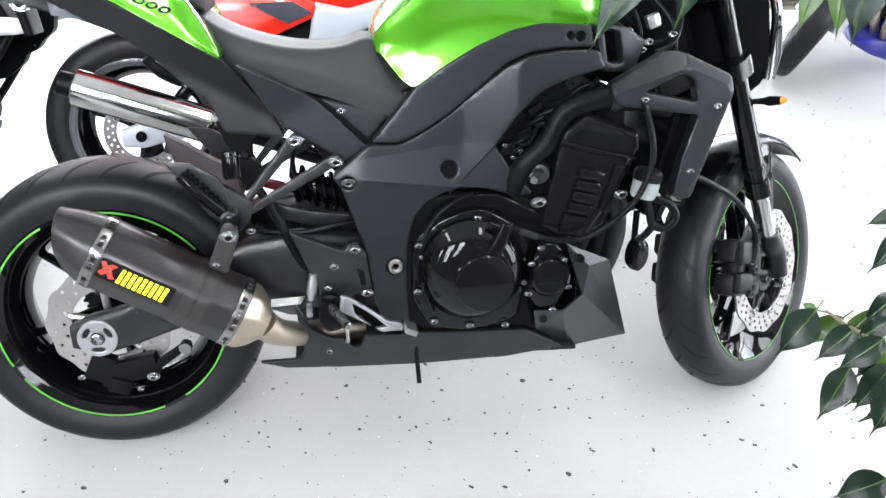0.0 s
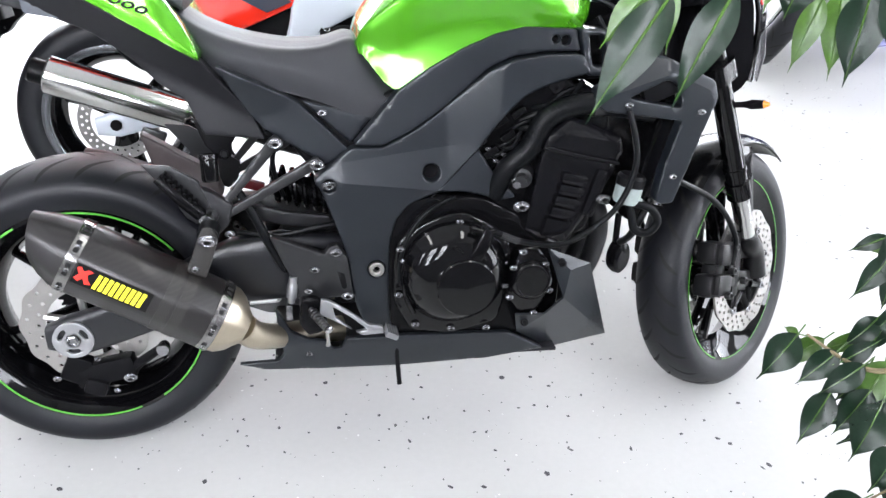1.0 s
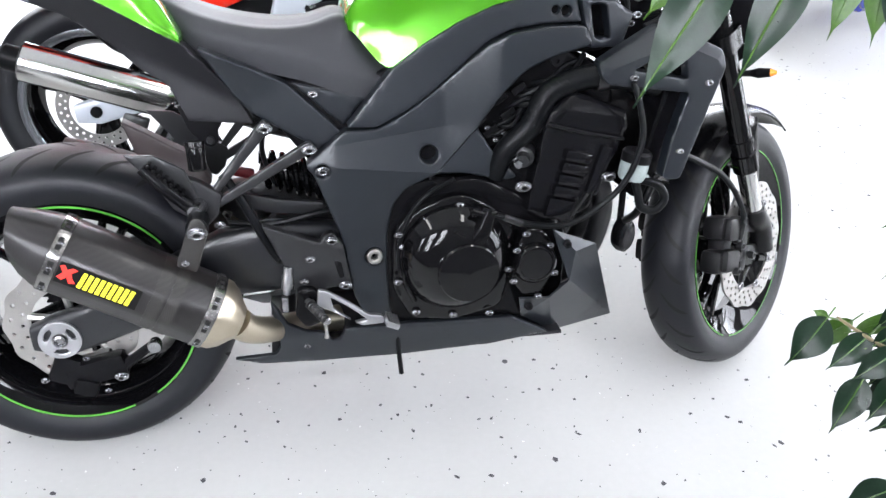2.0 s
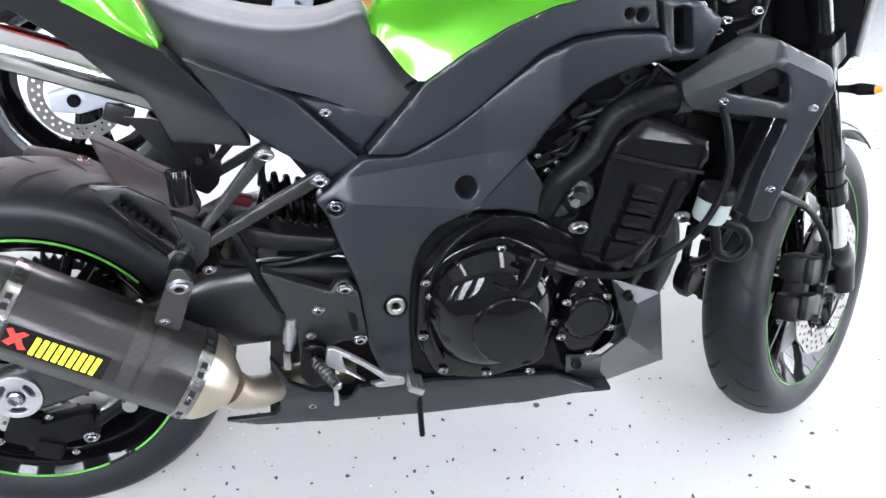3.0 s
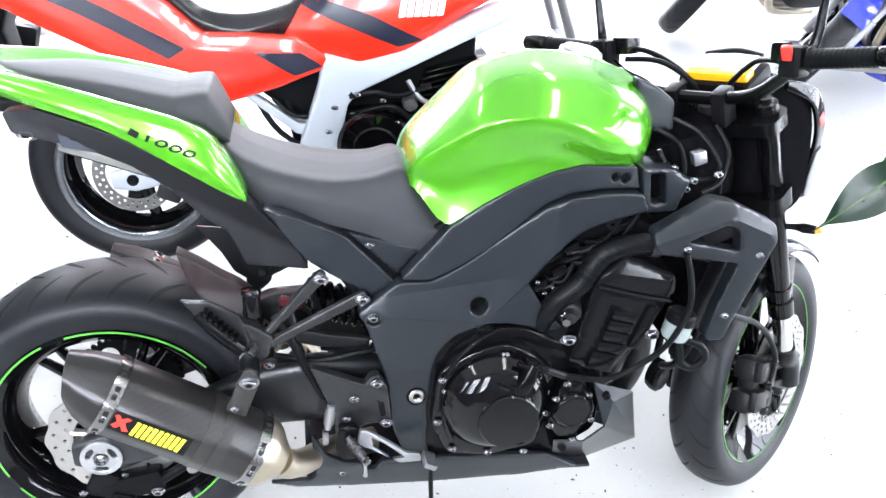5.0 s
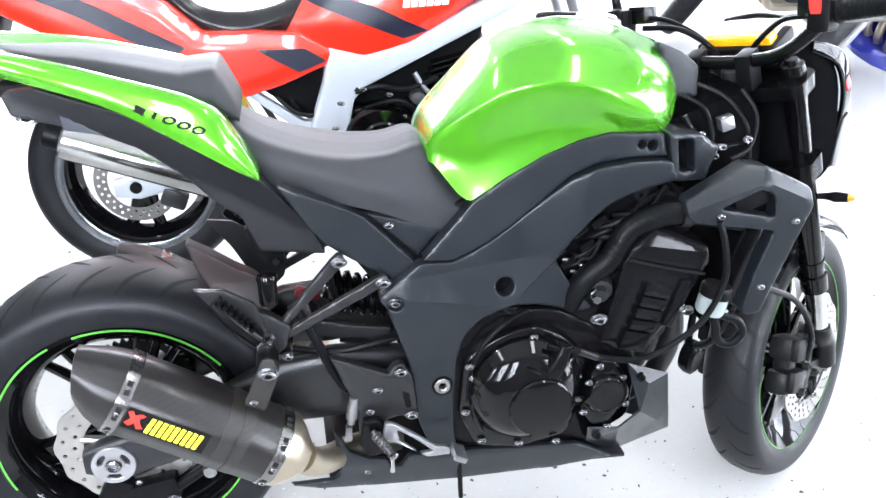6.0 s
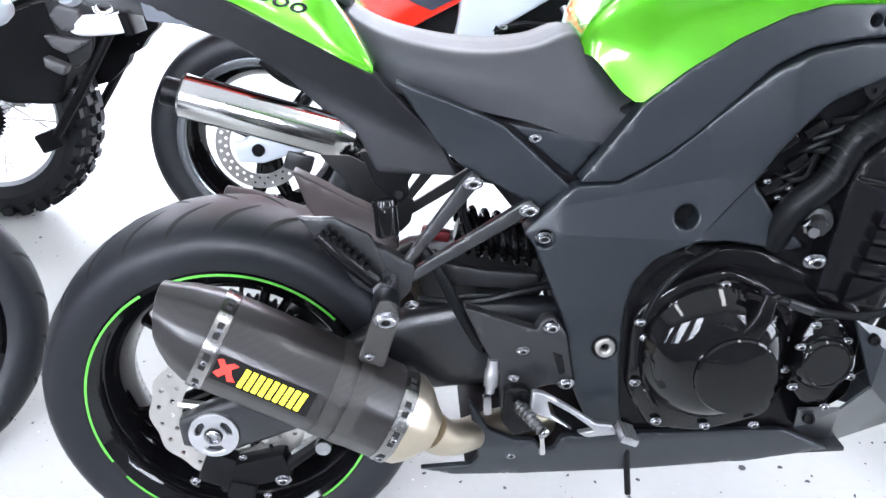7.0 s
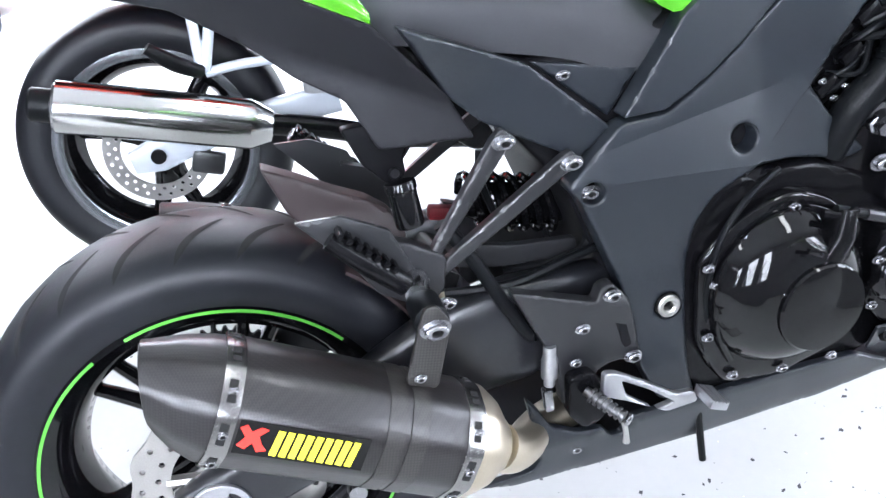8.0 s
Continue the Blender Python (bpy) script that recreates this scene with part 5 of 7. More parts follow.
    part("line_banjo", bm, BRACKET, BIKE, "", STEER)
bm = bmesh.new()
lathe(bm, [(0.0001, -0.115), (0.014, -0.115), (0.014, 0.115), (0.0001, 0.115)], FRONT, (0, 1, 0), 20)
part("front_axle", bm, STEEL, BIKE, "", STEER)
# front mudguard
bm = bmesh.new()
sheet = [(0.310, -0.070), (0.322, -0.060), (0.330, -0.035), (0.333, 0), (0.330, 0.035), (0.322, 0.060), (0.310, 0.070)]
lathe(bm, sheet + [(r - 0.004, y * 0.97) for r, y in sheet[::-1]], FRONT, (0, -1, 0), 40, True, radians(51), radians(80))
part("front_mudguard", bm, ENGINE, BIKE, "gloss black front mudguard", STEER)
for side in (-1, 1):
    bm = plate([(FRONT[0] - 0.12, FRONT[2] + 0.33), (FRONT[0] + 0.02, FRONT[2] + 0.30), (FRONT[0] + 0.03, FRONT[2] + 0.14), (FRONT[0] - 0.015, FRONT[2] + 0.14), (FRONT[0] - 0.10, FRONT[2] + 0.25)], (), -0.078, 0.004, 0.0012, 0.02, 0.012)
    if side > 0:
        bm2 = mirrored(bm)
        bm.free()
        bm = bm2
    part("mudguard_stay", bm, GLOSS, BIKE, "", STEER)
# yokes
for s, h in ((-0.015, 0.028), (-0.19, 0.04)):
    bm = bmesh.new()
    outline = fillet([(-0.03, -0.14), (0.045, -0.14), (0.06, -0.08), (0.02, 0), (0.06, 0.08), (0.045, 0.14), (-0.03, 0.14), (-0.045, 0)], 0.02)
    c = fork_point(s, 0.0)
    rings = [[c + FWD * a + Vector((0, b, 0)) + AXIS * hh for a, b in outline] for hh in (-h / 2, h / 2)]
    part("yoke", loft(bmesh.new(), rings), ENGINE, BIKE, "black fork yoke", STEER)
for y in (-0.105, 0, 0.105):
    bm = bmesh.new()
    lathe(bm, [(0.0001, 0.03), (0.012, 0.03), (0.014, 0.022), (0.022, 0.02), (0.024, 0.0), (0.0001, 0.0)], fork_point(0.0, 0.02 if y else 0.0, y), AXIS, 24)
    part("fork_cap", bm, BRACKET if y == 0 else ENGINE, BIKE, "", STEER)
bm = bmesh.new()
tube(bm, [fork_point(-0.19, 0), fork_point(-0.02, 0)], 0.035, 2, 20, False)
# oversized block added to fill the dark space between tank trim and fork
block(bm, (1.085, -0.01, 0.865), (0.17, 0.17, 0.15), Matrix.Rotation(radians(-20), 4, "Y"), 0.02)
part("steering_head", bm, DULL, BIKE, "black steering head with a dark filler block")
bm = bmesh.new()
block(bm, (1.085, -0.115, 0.905), (0.026, 0.022, 0.026), Matrix.Rotation(radians(-20), 4, "Y"), 0.003)
part("regulator_box", bm, ALLOY, BIKE, "small silver regulator box")
for pts in ([(1.0, -0.09, 0.95), (1.04, -0.11, 0.93), (1.06, -0.12, 0.88), (1.05, -0.13, 0.83)], [(1.02, -0.06, 0.97), (1.08, -0.10, 0.95), (1.12, -0.13, 0.90), (1.13, -0.14, 0.84)],
            [(1.0, -0.12, 0.92), (1.02, -0.13, 0.89), (1.07, -0.13, 0.865), (1.12, -0.13, 0.87)], [(1.12, -0.09, 0.96), (1.14, -0.12, 0.92), (1.12, -0.15, 0.87), (1.08, -0.16, 0.85)]):
    bm = bmesh.new()
    tube(bm, pts, 0.0048, 6, 10)
    part("control_hose", bm, HOSE, BIKE)
for x, y, z in ((1.03, -0.135, 0.89), (1.055, -0.15, 0.855), (1.115, -0.15, 0.885), (1.07, -0.145, 0.87)):
    bolt(BIKE, x, y, z, 0.006)
# handlebar, set 38 mm lower on the yoke
BAR = STEER @ Matrix.Translation((0.0, 0, -0.038))
HB = [(1.049, -0.36, 1.128), (1.055, -0.30, 1.122), (1.062, -0.22, 1.115), (1.078, -0.13, 1.052), (1.095, -0.05, 1.034), (1.095, 0.05, 1.034), (1.078, 0.13, 1.052), (1.062, 0.22, 1.115), (1.055, 0.30, 1.122), (1.049, 0.36, 1.128)]
bm = bmesh.new()
tube(bm, HB, 0.0125, 6, 16)
part("handlebar", bm, ENGINE, BIKE, "black wide handlebar", BAR)
for y in (-0.05, 0.05):
    bm = bmesh.new()
    block(bm, (1.105, y, 1.018), (0.045, 0.03, 0.07), Matrix.Rotation(radians(-20), 4, "Y"), 0.006)
    part("bar_clamp", bm, PLASTIC, BIKE, "", BAR)
for side in (-1, 1):
    bm = bmesh.new()
    a, b = Vector((1.063, side * 0.218, 1.115)), Vector((1.046, side * 0.358, 1.127))
    prof = [(0.0001, 0), (0.02, 0), (0.022, 0.004), (0.0175, 0.008)]
    for k in range(12):
        prof += [(0.0175, 0.010 + 0.0085 * k), (0.0170, 0.012 + 0.0085 * k), (0.0170, 0.014 + 0.0085 * k), (0.0175, 0.016 + 0.0085 * k)]
    prof += [(0.0175, 0.115), (0.0001, 0.117)]
    lathe(bm, prof, a, b - a, 20)
    part("grip", bm, HOSE, BIKE, "black ribbed rubber grip", BAR)
    bm = bmesh.new()
    lathe(bm, [(0.0001, 0.116), (0.015, 0.117), (0.0172, 0.122), (0.0172, 0.162), (0.013, 0.168), (0.0001, 0.168)], a, b - a, 20)
    part("bar_end", bm, GLOSS, BIKE, "black bar end weight", BAR)
    bm = bmesh.new()
    block(bm, (1.066, side * 0.193, 1.110), (0.05, 0.04, 0.055), None, 0.010)
    switch = part("switch_box", bm, PLASTIC, BIKE, "black handlebar switch box", BAR)
    bm = bmesh.new()
    block(bm, (1.040, side * 0.189, 1.126), (0.012, 0.018, 0.026), Matrix.Rotation(radians(-25), 4, "Y"), 0.003)
    part("switch", bm, RED_INK if side < 0 else PLASTIC, switch, "red kill switch" if side < 0 else "", BAR)
    bm = bmesh.new()
    tube(bm, [(1.085, side * 0.19, 1.105), (1.115, side * 0.24, 1.102), (1.115, side * 0.33, 1.098), (1.105, side * 0.40, 1.098)], [0.008, 0.007, 0.006, 0.007], 5, 10)
    part("lever", bm, STEEL if side < 0 else PLASTIC, BIKE, "slim hand lever", BAR)
    bm = bmesh.new()
    block(bm, (1.095, side * 0.165, 1.125), (0.05, 0.04, 0.035), None, 0.008)
    part("hand_cylinder", bm, ENGINE, BIKE, "", BAR)
    bm = bmesh.new()
    tube(bm, [(1.08, side * 0.21, 1.12), (1.085, side * 0.22, 1.16), (1.075, side * 0.235, 1.25), (1.06, side * 0.27, 1.29), (1.05, side * 0.30, 1.30)], [0.011, 0.009, 0.006, 0.006, 0.006], 5, 10)
    mirror = part("mirror", bm, ENGINE, BIKE, "black mirror on a bent stalk", BAR)
    bm = bmesh.new()
    outline = fillet([(-0.075, -0.03), (0.06, -0.04), (0.085, 0.0), (0.06, 0.035), (-0.06, 0.035)], 0.02)
    loft(bm, [[Vector((1.05 + d, side * 0.33 + u * side, 1.305 + v)) for u, v in [(p[0] * k, p[1] * k) for p in outline]] for d, k in ((0.0, 1.0), (0.012, 1.0), (0.03, 0.8), (0.036, 0.5))])
    part("mirror_head", bm, ENGINE, mirror, "", BAR)
    bm = bmesh.new()
    loft(bm, [[Vector((1.05 + d, side * 0.33 + u * side, 1.305 + v)) for u, v in [(p[0] * 0.9, p[1] * 0.88) for p in outline]] for d in (-0.002, 0.004)])
    part("mirror_glass", bm, CHROME, mirror, "mirror glass", BAR)
for y0, y1, z in ((-0.17, -0.02, 1.08), (0.15, 0.02, 1.07), (0.2, 0.04, 1.09)):
    bm = bmesh.new()
    tube(bm, [(1.07, y0, z + 0.03), (1.12, (y0 + y1) / 2, z + 0.02), (1.16, y1, z - 0.05), (1.15, y1, z - 0.16), (1.10, y1 * 2, z - 0.25)], 0.0055, 6, 8)
    part("control_cable", bm, HOSE, BIKE, "", BAR)
# instrument with its orange window
bm = bmesh.new()
block(bm, (1.20, 0, 1.055), (0.10, 0.155, 0.04), Matrix.Rotation(radians(-25), 4, "Y"), 0.012)
dash = part("instrument", bm, PLASTIC, BIKE, "black instrument housing with an orange window", BAR)
bm = bmesh.new()
block(bm, (1.172, 0, 1.071), (0.035, 0.135, 0.02), Matrix.Rotation(radians(-25), 4, "Y"), 0.006)
part("instrument_window", bm, ORANGE, dash, "orange tinted window", BAR)
bm = bmesh.new()
block(bm, (1.215, 0, 1.090), (0.05, 0.12, 0.014), Matrix.Rotation(radians(-25), 4, "Y"), 0.005)
part("instrument_screen", bm, WHITE_INK, dash, "pale display screen", BAR)
bm = bmesh.new()
tube(bm, [(1.232, -0.06, 1.104), (1.245, 0, 1.112), (1.232, 0.06, 1.104)], 0.005, 5, 8)
part("instrument_hood", bm, PLASTIC, dash, "", BAR)
# headlamp cowl
bm = bmesh.new()
rings = []
for x, w, zc, h in ((1.195, 0.08, 0.895, 0.10), (1.225, 0.115, 0.89, 0.135), (1.285, 0.135, 0.88, 0.15), (1.35, 0.128, 0.865, 0.14), (1.40, 0.10, 0.845, 0.105), (1.425, 0.06, 0.825, 0.06)):
    rings.append([Vector((x, w * math.copysign(abs(math.cos(a)) ** 0.45, math.cos(a)), zc + h * math.copysign(abs(math.sin(a)) ** 0.6, math.sin(a)))) for a in [k * math.tau / 28 for k in range(28)]])
cols = [catmull([r[k] for r in rings], 3) for k in range(28)]
loft(bm, [[c[i] for c in cols] for i in range(len(cols[0]))])
cowl = part("headlamp_cowl", bm, DULL, BIKE, "black headlamp cowl with a smoked edge", STEER)
bm = bmesh.new()
run = [(1.235, 0.112, 1.012), (1.31, 0.138, 0.985), (1.38, 0.130, 0.912), (1.412, 0.108, 0.830), (1.40, 0.095, 0.755)]
for side in (-1, 1):
    loft(bm, bar_section([(x, side * y, z) for x, y, z in catmull(run, 4)], 0.012, [0.02 + 0.02 * math.sin(math.pi * k / 16) for k in range(17)]))
part("cowl_edge", bm, GLOSS, cowl, "gloss cowl edge", STEER)
bm = bmesh.new()
loft(bm, bar_section([(1.405, -0.122, 0.865), (1.425, -0.108, 0.81), (1.415, -0.10, 0.755)], 0.01, [0.03, 0.05, 0.025]))
part("cowl_tip", bm, SMOKED, cowl, "smoked wing of the cowl", STEER)
bm = bmesh.new()
block(bm, (1.352, -0.136, 0.945), (0.055, 0.012, 0.02), Matrix.Rotation(radians(50), 4, "Y"), 0.002)
part("cowl_mark", bm, RED_INK, cowl, "red plain mark", STEER)
bm = bmesh.new()
block(bm, (1.255, -0.07, 1.0), (0.06, 0.05, 0.008), Matrix.Rotation(radians(20), 4, "Y"), 0.003)
part("cowl_trim", bm, GREEN, cowl, "green cowl trim", STEER)
for side in (-1, 1):
    bm = bmesh.new()
    a = fork_point(-0.285, 0.05, side * 0.110)
    tube(bm, [a, a + Vector((0.01, side * 0.02, 0)), a + Vector((0.012, side * 0.035, 0))], [0.006, 0.007, 0.0105], 4, 10)
    tube(bm, [a + Vector((0.012, side * 0.035, 0)), a + Vector((0.014, side * 0.062, 0))], [0.011, 0.009], 2, 14, False)
    ind = part("front_indicator", bm, PLASTIC, BIKE, "black front indicator with an amber tip", STEER)
    bm = bmesh.new()
    tube(bm, [a + Vector((0.014, side * 0.062, 0)), a + Vector((0.015, side * 0.073, 0))], [0.0085, 0.004], 2, 14, False)
    part("lens", bm, AMBER, ind, "amber lens", STEER)
# side stand on the far flank
bm = bmesh.new()
tube(bm, [(0.60, 0.12, 0.27), (0.64, 0.17, 0.15), (0.665, 0.222, 0.052)], [0.014, 0.012, 0.011], 3, 12)
block(bm, (0.675, 0.228, 0.048), (0.07, 0.035, 0.008), Matrix.Rotation(radians(LEAN_DEG), 4, "X"), 0.002)
part("side_stand", bm, ENGINE, BIKE, "black side stand, folded out")

# side panels of the frame
def flank(x, z):
    """Folded along a crisp ridge that runs forward: the face above it leans in, the one below falls back."""
    up = z - (0.622 - 0.10 * (x - 0.46))
    fade = max(0.35, min(1.0, (0.86 - x) / 0.16))
    wide = 0.028 + 0.23 * max(0.0, x - 0.46)
    face = 0.25 * min(up, wide) + 0.08 * max(0.0, up - wide) if up > 0 else -0.07 * max(up, -0.12)
    # a seam parts off the small piece behind the engine mount
    off = (x - 0.669) * 0.716 - (z - 0.583) * 0.698
    step = min(off / 0.003, 1.0) * 0.006 + 0.06 * off if off > 0 and z < 0.705 and x > 0.66 else 0.0
    return -0.198 + step + fade * face - 0.012 * max(0, (x - 0.75)) + 0.02 * max(0.0, 0.5 - x) / 0.06 * 0.3


frame_out = [(0.519, 0.682), (0.578, 0.681), (0.632, 0.709), (0.675, 0.738), (0.728, 0.782), (0.78, 0.826), (0.823, 0.846), (0.887, 0.856), (0.958, 0.857), (0.974, 0.823), (0.901, 0.803),
             (0.848, 0.779), (0.806, 0.737), (0.779, 0.699), (0.763, 0.678), (0.793, 0.632), (0.844, 0.578), (0.818, 0.573), (0.732, 0.594), (0.676, 0.593), (0.629, 0.572), (0.604, 0.54),
             (0.593, 0.488), (0.591, 0.403), (0.594, 0.327), (0.604, 0.285), (0.551, 0.295), (0.526, 0.356), (0.518, 0.406), (0.506, 0.48), (0.483, 0.545), (0.461, 0.605), (0.446, 0.622)]
both("frame_cover", plate(frame_out, [ring2(0.672, 0.632, 0.0165, 20), ring2(0.567, 0.436, 0.017, 20), ring2(0.477, 0.611, 0.0135, 16)], flank, 0.03, 0.0035, 0.008, 0.010, 0.0, 0.03, [[(0.45, 0.623), (0.84, 0.584)], [(0.455, 0.650), (0.72, 0.684)], [(0.672, 0.586), (0.782, 0.699)], [(0.6742, 0.5839), (0.7842, 0.6969)]]), PANEL, BIKE,
     "satin dark grey frame cover")
bm = bmesh.new()
tube(bm, [(x, flank(x + 0.003, z - 0.003) - 0.0006, z) for x, z in ((0.673, 0.585), (0.71, 0.6234), (0.745, 0.6594), (0.779, 0.694))], 0.0024, 3, 8)
part("cover_seam", bm, PLASTIC, BIKE, "dark panel seam")
for x, y, z, r in ((0.672, -0.178, 0.632, 0.0185), (0.567, -0.18, 0.436, 0.019), (0.477, -0.178, 0.611, 0.0155)):
    bm = bmesh.new()
    lathe(bm, [(r, -0.012), (r, 0.012), (r * 0.9, 0.012), (0.0001, 0.012)], (x, y, z), (0, 1, 0), 24)
    part("recess", bm, PLASTIC, BIKE)
bm = bmesh.new()
lathe(bm, [(0.0065, 0.002), (0.0065, -0.012), (0.009, -0.0145), (0.0135, -0.0145), (0.0155, -0.0125), (0.0155, 0.01), (0.0065, 0.01)], (0.567, -0.180, 0.436), (0, 1, 0), 28, True)
part("pivot_nut", bm, STEEL, BIKE, "steel swingarm pivot nut")
bolt(BIKE, 0.477, -0.184, 0.611, 0.008)

upper_out = [(0.524, 0.686), (0.607, 0.786), (0.665, 0.828), (0.729, 0.865), (0.792, 0.892), (0.845, 0.904), (0.945, 0.901), (0.955, 0.861), (0.887, 0.860), (0.823, 0.850), (0.78, 0.830), (0.728, 0.786),
             (0.675, 0.742), (0.632, 0.713), (0.578, 0.685)]
both("upper_cover", plate(upper_out, [ring2(0.905, 0.882, 0.008, 14), ring2(0.925, 0.880, 0.010, 14)], lambda x, z: -0.181 + 0.14 * max(0.0, z - 0.70) * 0.6, 0.03, 0.0025, 0.009, 0.006), PANEL, BIKE,
     "satin grey cover band below the tank")
bm = bmesh.new()
block(bm, (0.915, -0.148, 0.881), (0.05, 0.006, 0.03))
part("cover_hole_back", bm, PLASTIC, BIKE)
# intake duct
both("intake_duct", plate([(0.948, 0.903), (1.015, 0.898), (1.06, 0.872), (1.04, 0.813), (0.97, 0.815)], [fillet([(0.966, 0.892), (0.999, 0.890), (1.014, 0.83), (0.980, 0.832)], 0.006)],
     lambda x, z: -0.176 + 0.25 * max(0, x - 0.97), 0.07, 0.004, 0.01, 0.008), PANEL, BIKE, "grey air intake surround")
bm = bmesh.new()
block(bm, (0.99, -0.12, 0.86), (0.06, 0.03, 0.08))
part("intake_back", bm, PLASTIC, BIKE)

# seat side pieces
both("side_cover", plate([(0.284, 0.836), (0.423, 0.766), (0.515, 0.676), (0.473, 0.646), (0.45, 0.661), (0.398, 0.692), (0.363, 0.716), (0.335, 0.745)], (), lambda x, z: -0.168 - 0.038 * max(0.0, min(1.0, (z - 0.745) / 0.085)) * max(0.0, min(1.0, (0.42 - x) / 0.12)), 0.03, 0.0025, 0.009, 0.004),
     PANEL, BIKE, "satin grey side cover under the seat")
both("seat_infill", plate([(0.432, 0.764), (0.561, 0.733), (0.520, 0.683)], (), -0.150, 0.02, 0.003, 0.01, 0.003), PANEL, BIKE)
bolt(BIKE, 0.468, -0.154, 0.744, 0.0055)


def body(name, stations, mat, label, side=10, n=4, parent=None, caps=True):
    """A body symmetrical about y = 0: each station is (x, [(y, z), ...]) from the bottom edge of the flank over the top to the middle."""
    rings = []
    for x, sec in stations:
        half = catmull([(0, y, z) for y, z in sec], side)
        wide = max(y for y, z in sec)
        mid = MIDDLE if parent is None else 0.0
        ring = [Vector((x, mid - abs(v.y) * (wide + mid) / wide, v.z)) for v in half]
        ring += [Vector((v.x, 2 * mid - v.y, v.z)) for v in ring[-2::-1]]
        rings.append(ring)
    # smooth along x
    cols = [catmull([r[k] for r in rings], n) for k in range(len(rings[0]))]
    bm = bmesh.new()
    loft(bm, [[c[i] for c in cols] for i in range(len(cols[0]))], True, caps)
    return part(name, bm, mat, parent or BIKE, label, None, 50)


# tank
tank = [
    (0.528, [(0.100, 0.838), (0.104, 0.842), (0.104, 0.848), (0.098, 0.854), (0.05, 0.862), (0.0, 0.866)]),
    (0.545, [(0.138, 0.846), (0.131, 0.864), (0.132, 0.884), (0.124, 0.896), (0.07, 0.908), (0.0, 0.912)]),
    (0.600, [(0.160, 0.788), (0.147, 0.850), (0.157, 0.926), (0.149, 0.948), (0.085, 0.970), (0.0, 0.978)]),
    (0.660, [(0.163, 0.812), (0.148, 0.888), (0.180, 0.968), (0.168, 0.992), (0.10, 1.028), (0.0, 1.046)]),
    (0.740, [(0.158, 0.854), (0.152, 0.912), (0.193, 0.984), (0.181, 1.008), (0.115, 1.054), (0.0, 1.074)]),
    (0.810, [(0.152, 0.882), (0.158, 0.922), (0.195, 0.972), (0.184, 1.000), (0.12, 1.050), (0.0, 1.077)]),
    (0.870, [(0.144, 0.891), (0.160, 0.912), (0.186, 0.945), (0.177, 0.983), (0.118, 1.040), (0.0, 1.068)]),
    (0.930, [(0.138, 0.891), (0.151, 0.906), (0.165, 0.928), (0.156, 0.964), (0.105, 1.016), (0.0, 1.050)]),
    (0.965, [(0.120, 0.899), (0.131, 0.914), (0.136, 0.936), (0.126, 0.964), (0.085, 1.002), (0.0, 1.031)]),
    (0.985, [(0.098, 0.914), (0.106, 0.926), (0.108, 0.944), (0.10, 0.965), (0.07, 0.985), (0.0, 1.008)]),
]
body("fuel_tank", tank, GREEN, "metallic green fuel tank with sculpted flanks")
bm = bmesh.new()
lathe(bm, [(0.0001, 0.010), (0.03, 0.010), (0.034, 0.006), (0.040, 0.004), (0.042, -0.006), (0.0001, -0.006)], (0.865, 0.0, 1.068), (0.12, 0, 1), 32)
part("fuel_cap", bm, STEEL, BIKE, "round steel fuel cap")
both("tank_front_trim", plate([(0.946, 1.044), (0.998, 1.025), (1.035, 1.0), (1.043, 0.944), (1.005, 0.940), (0.96, 0.985)], (), lambda x, z: -0.085 + 0.1 * (x - 0.96), 0.02, 0.004, 0.01, 0.008), PANEL, BIKE, "grey trim ahead of the tank")

# rider's seat
seat = [
    (0.200, [(0.105, 0.905), (0.112, 0.918), (0.098, 0.928), (0.06, 0.934), (0.0, 0.936)]),
    (0.255, [(0.135, 0.824), (0.143, 0.862), (0.122, 0.888), (0.07, 0.894), (0.0, 0.897)]),
    (0.325, [(0.143, 0.800), (0.152, 0.842), (0.126, 0.864), (0.07, 0.868), (0.0, 0.870)]),
    (0.400, [(0.146, 0.780), (0.155, 0.826), (0.124, 0.852), (0.07, 0.855), (0.0, 0.857)]),
    (0.470, [(0.147, 0.760), (0.154, 0.806), (0.116, 0.852), (0.065, 0.858), (0.0, 0.860)]),
    (0.525, [(0.148, 0.736), (0.152, 0.790), (0.112, 0.862), (0.06, 0.874), (0.0, 0.878)]),
    (0.560, [(0.148, 0.728), (0.150, 0.772), (0.110, 0.828), (0.06, 0.850), (0.0, 0.855)]),
    (0.585, [(0.146, 0.750), (0.145, 0.770), (0.105, 0.802), (0.06, 0.815), (0.0, 0.818)]),
    (0.608, [(0.141, 0.770), (0.138, 0.776), (0.1, 0.788), (0.06, 0.795), (0.0, 0.798)]),
]
body("rider_seat", seat, SEAT, "grey-black vinyl rider's seat")
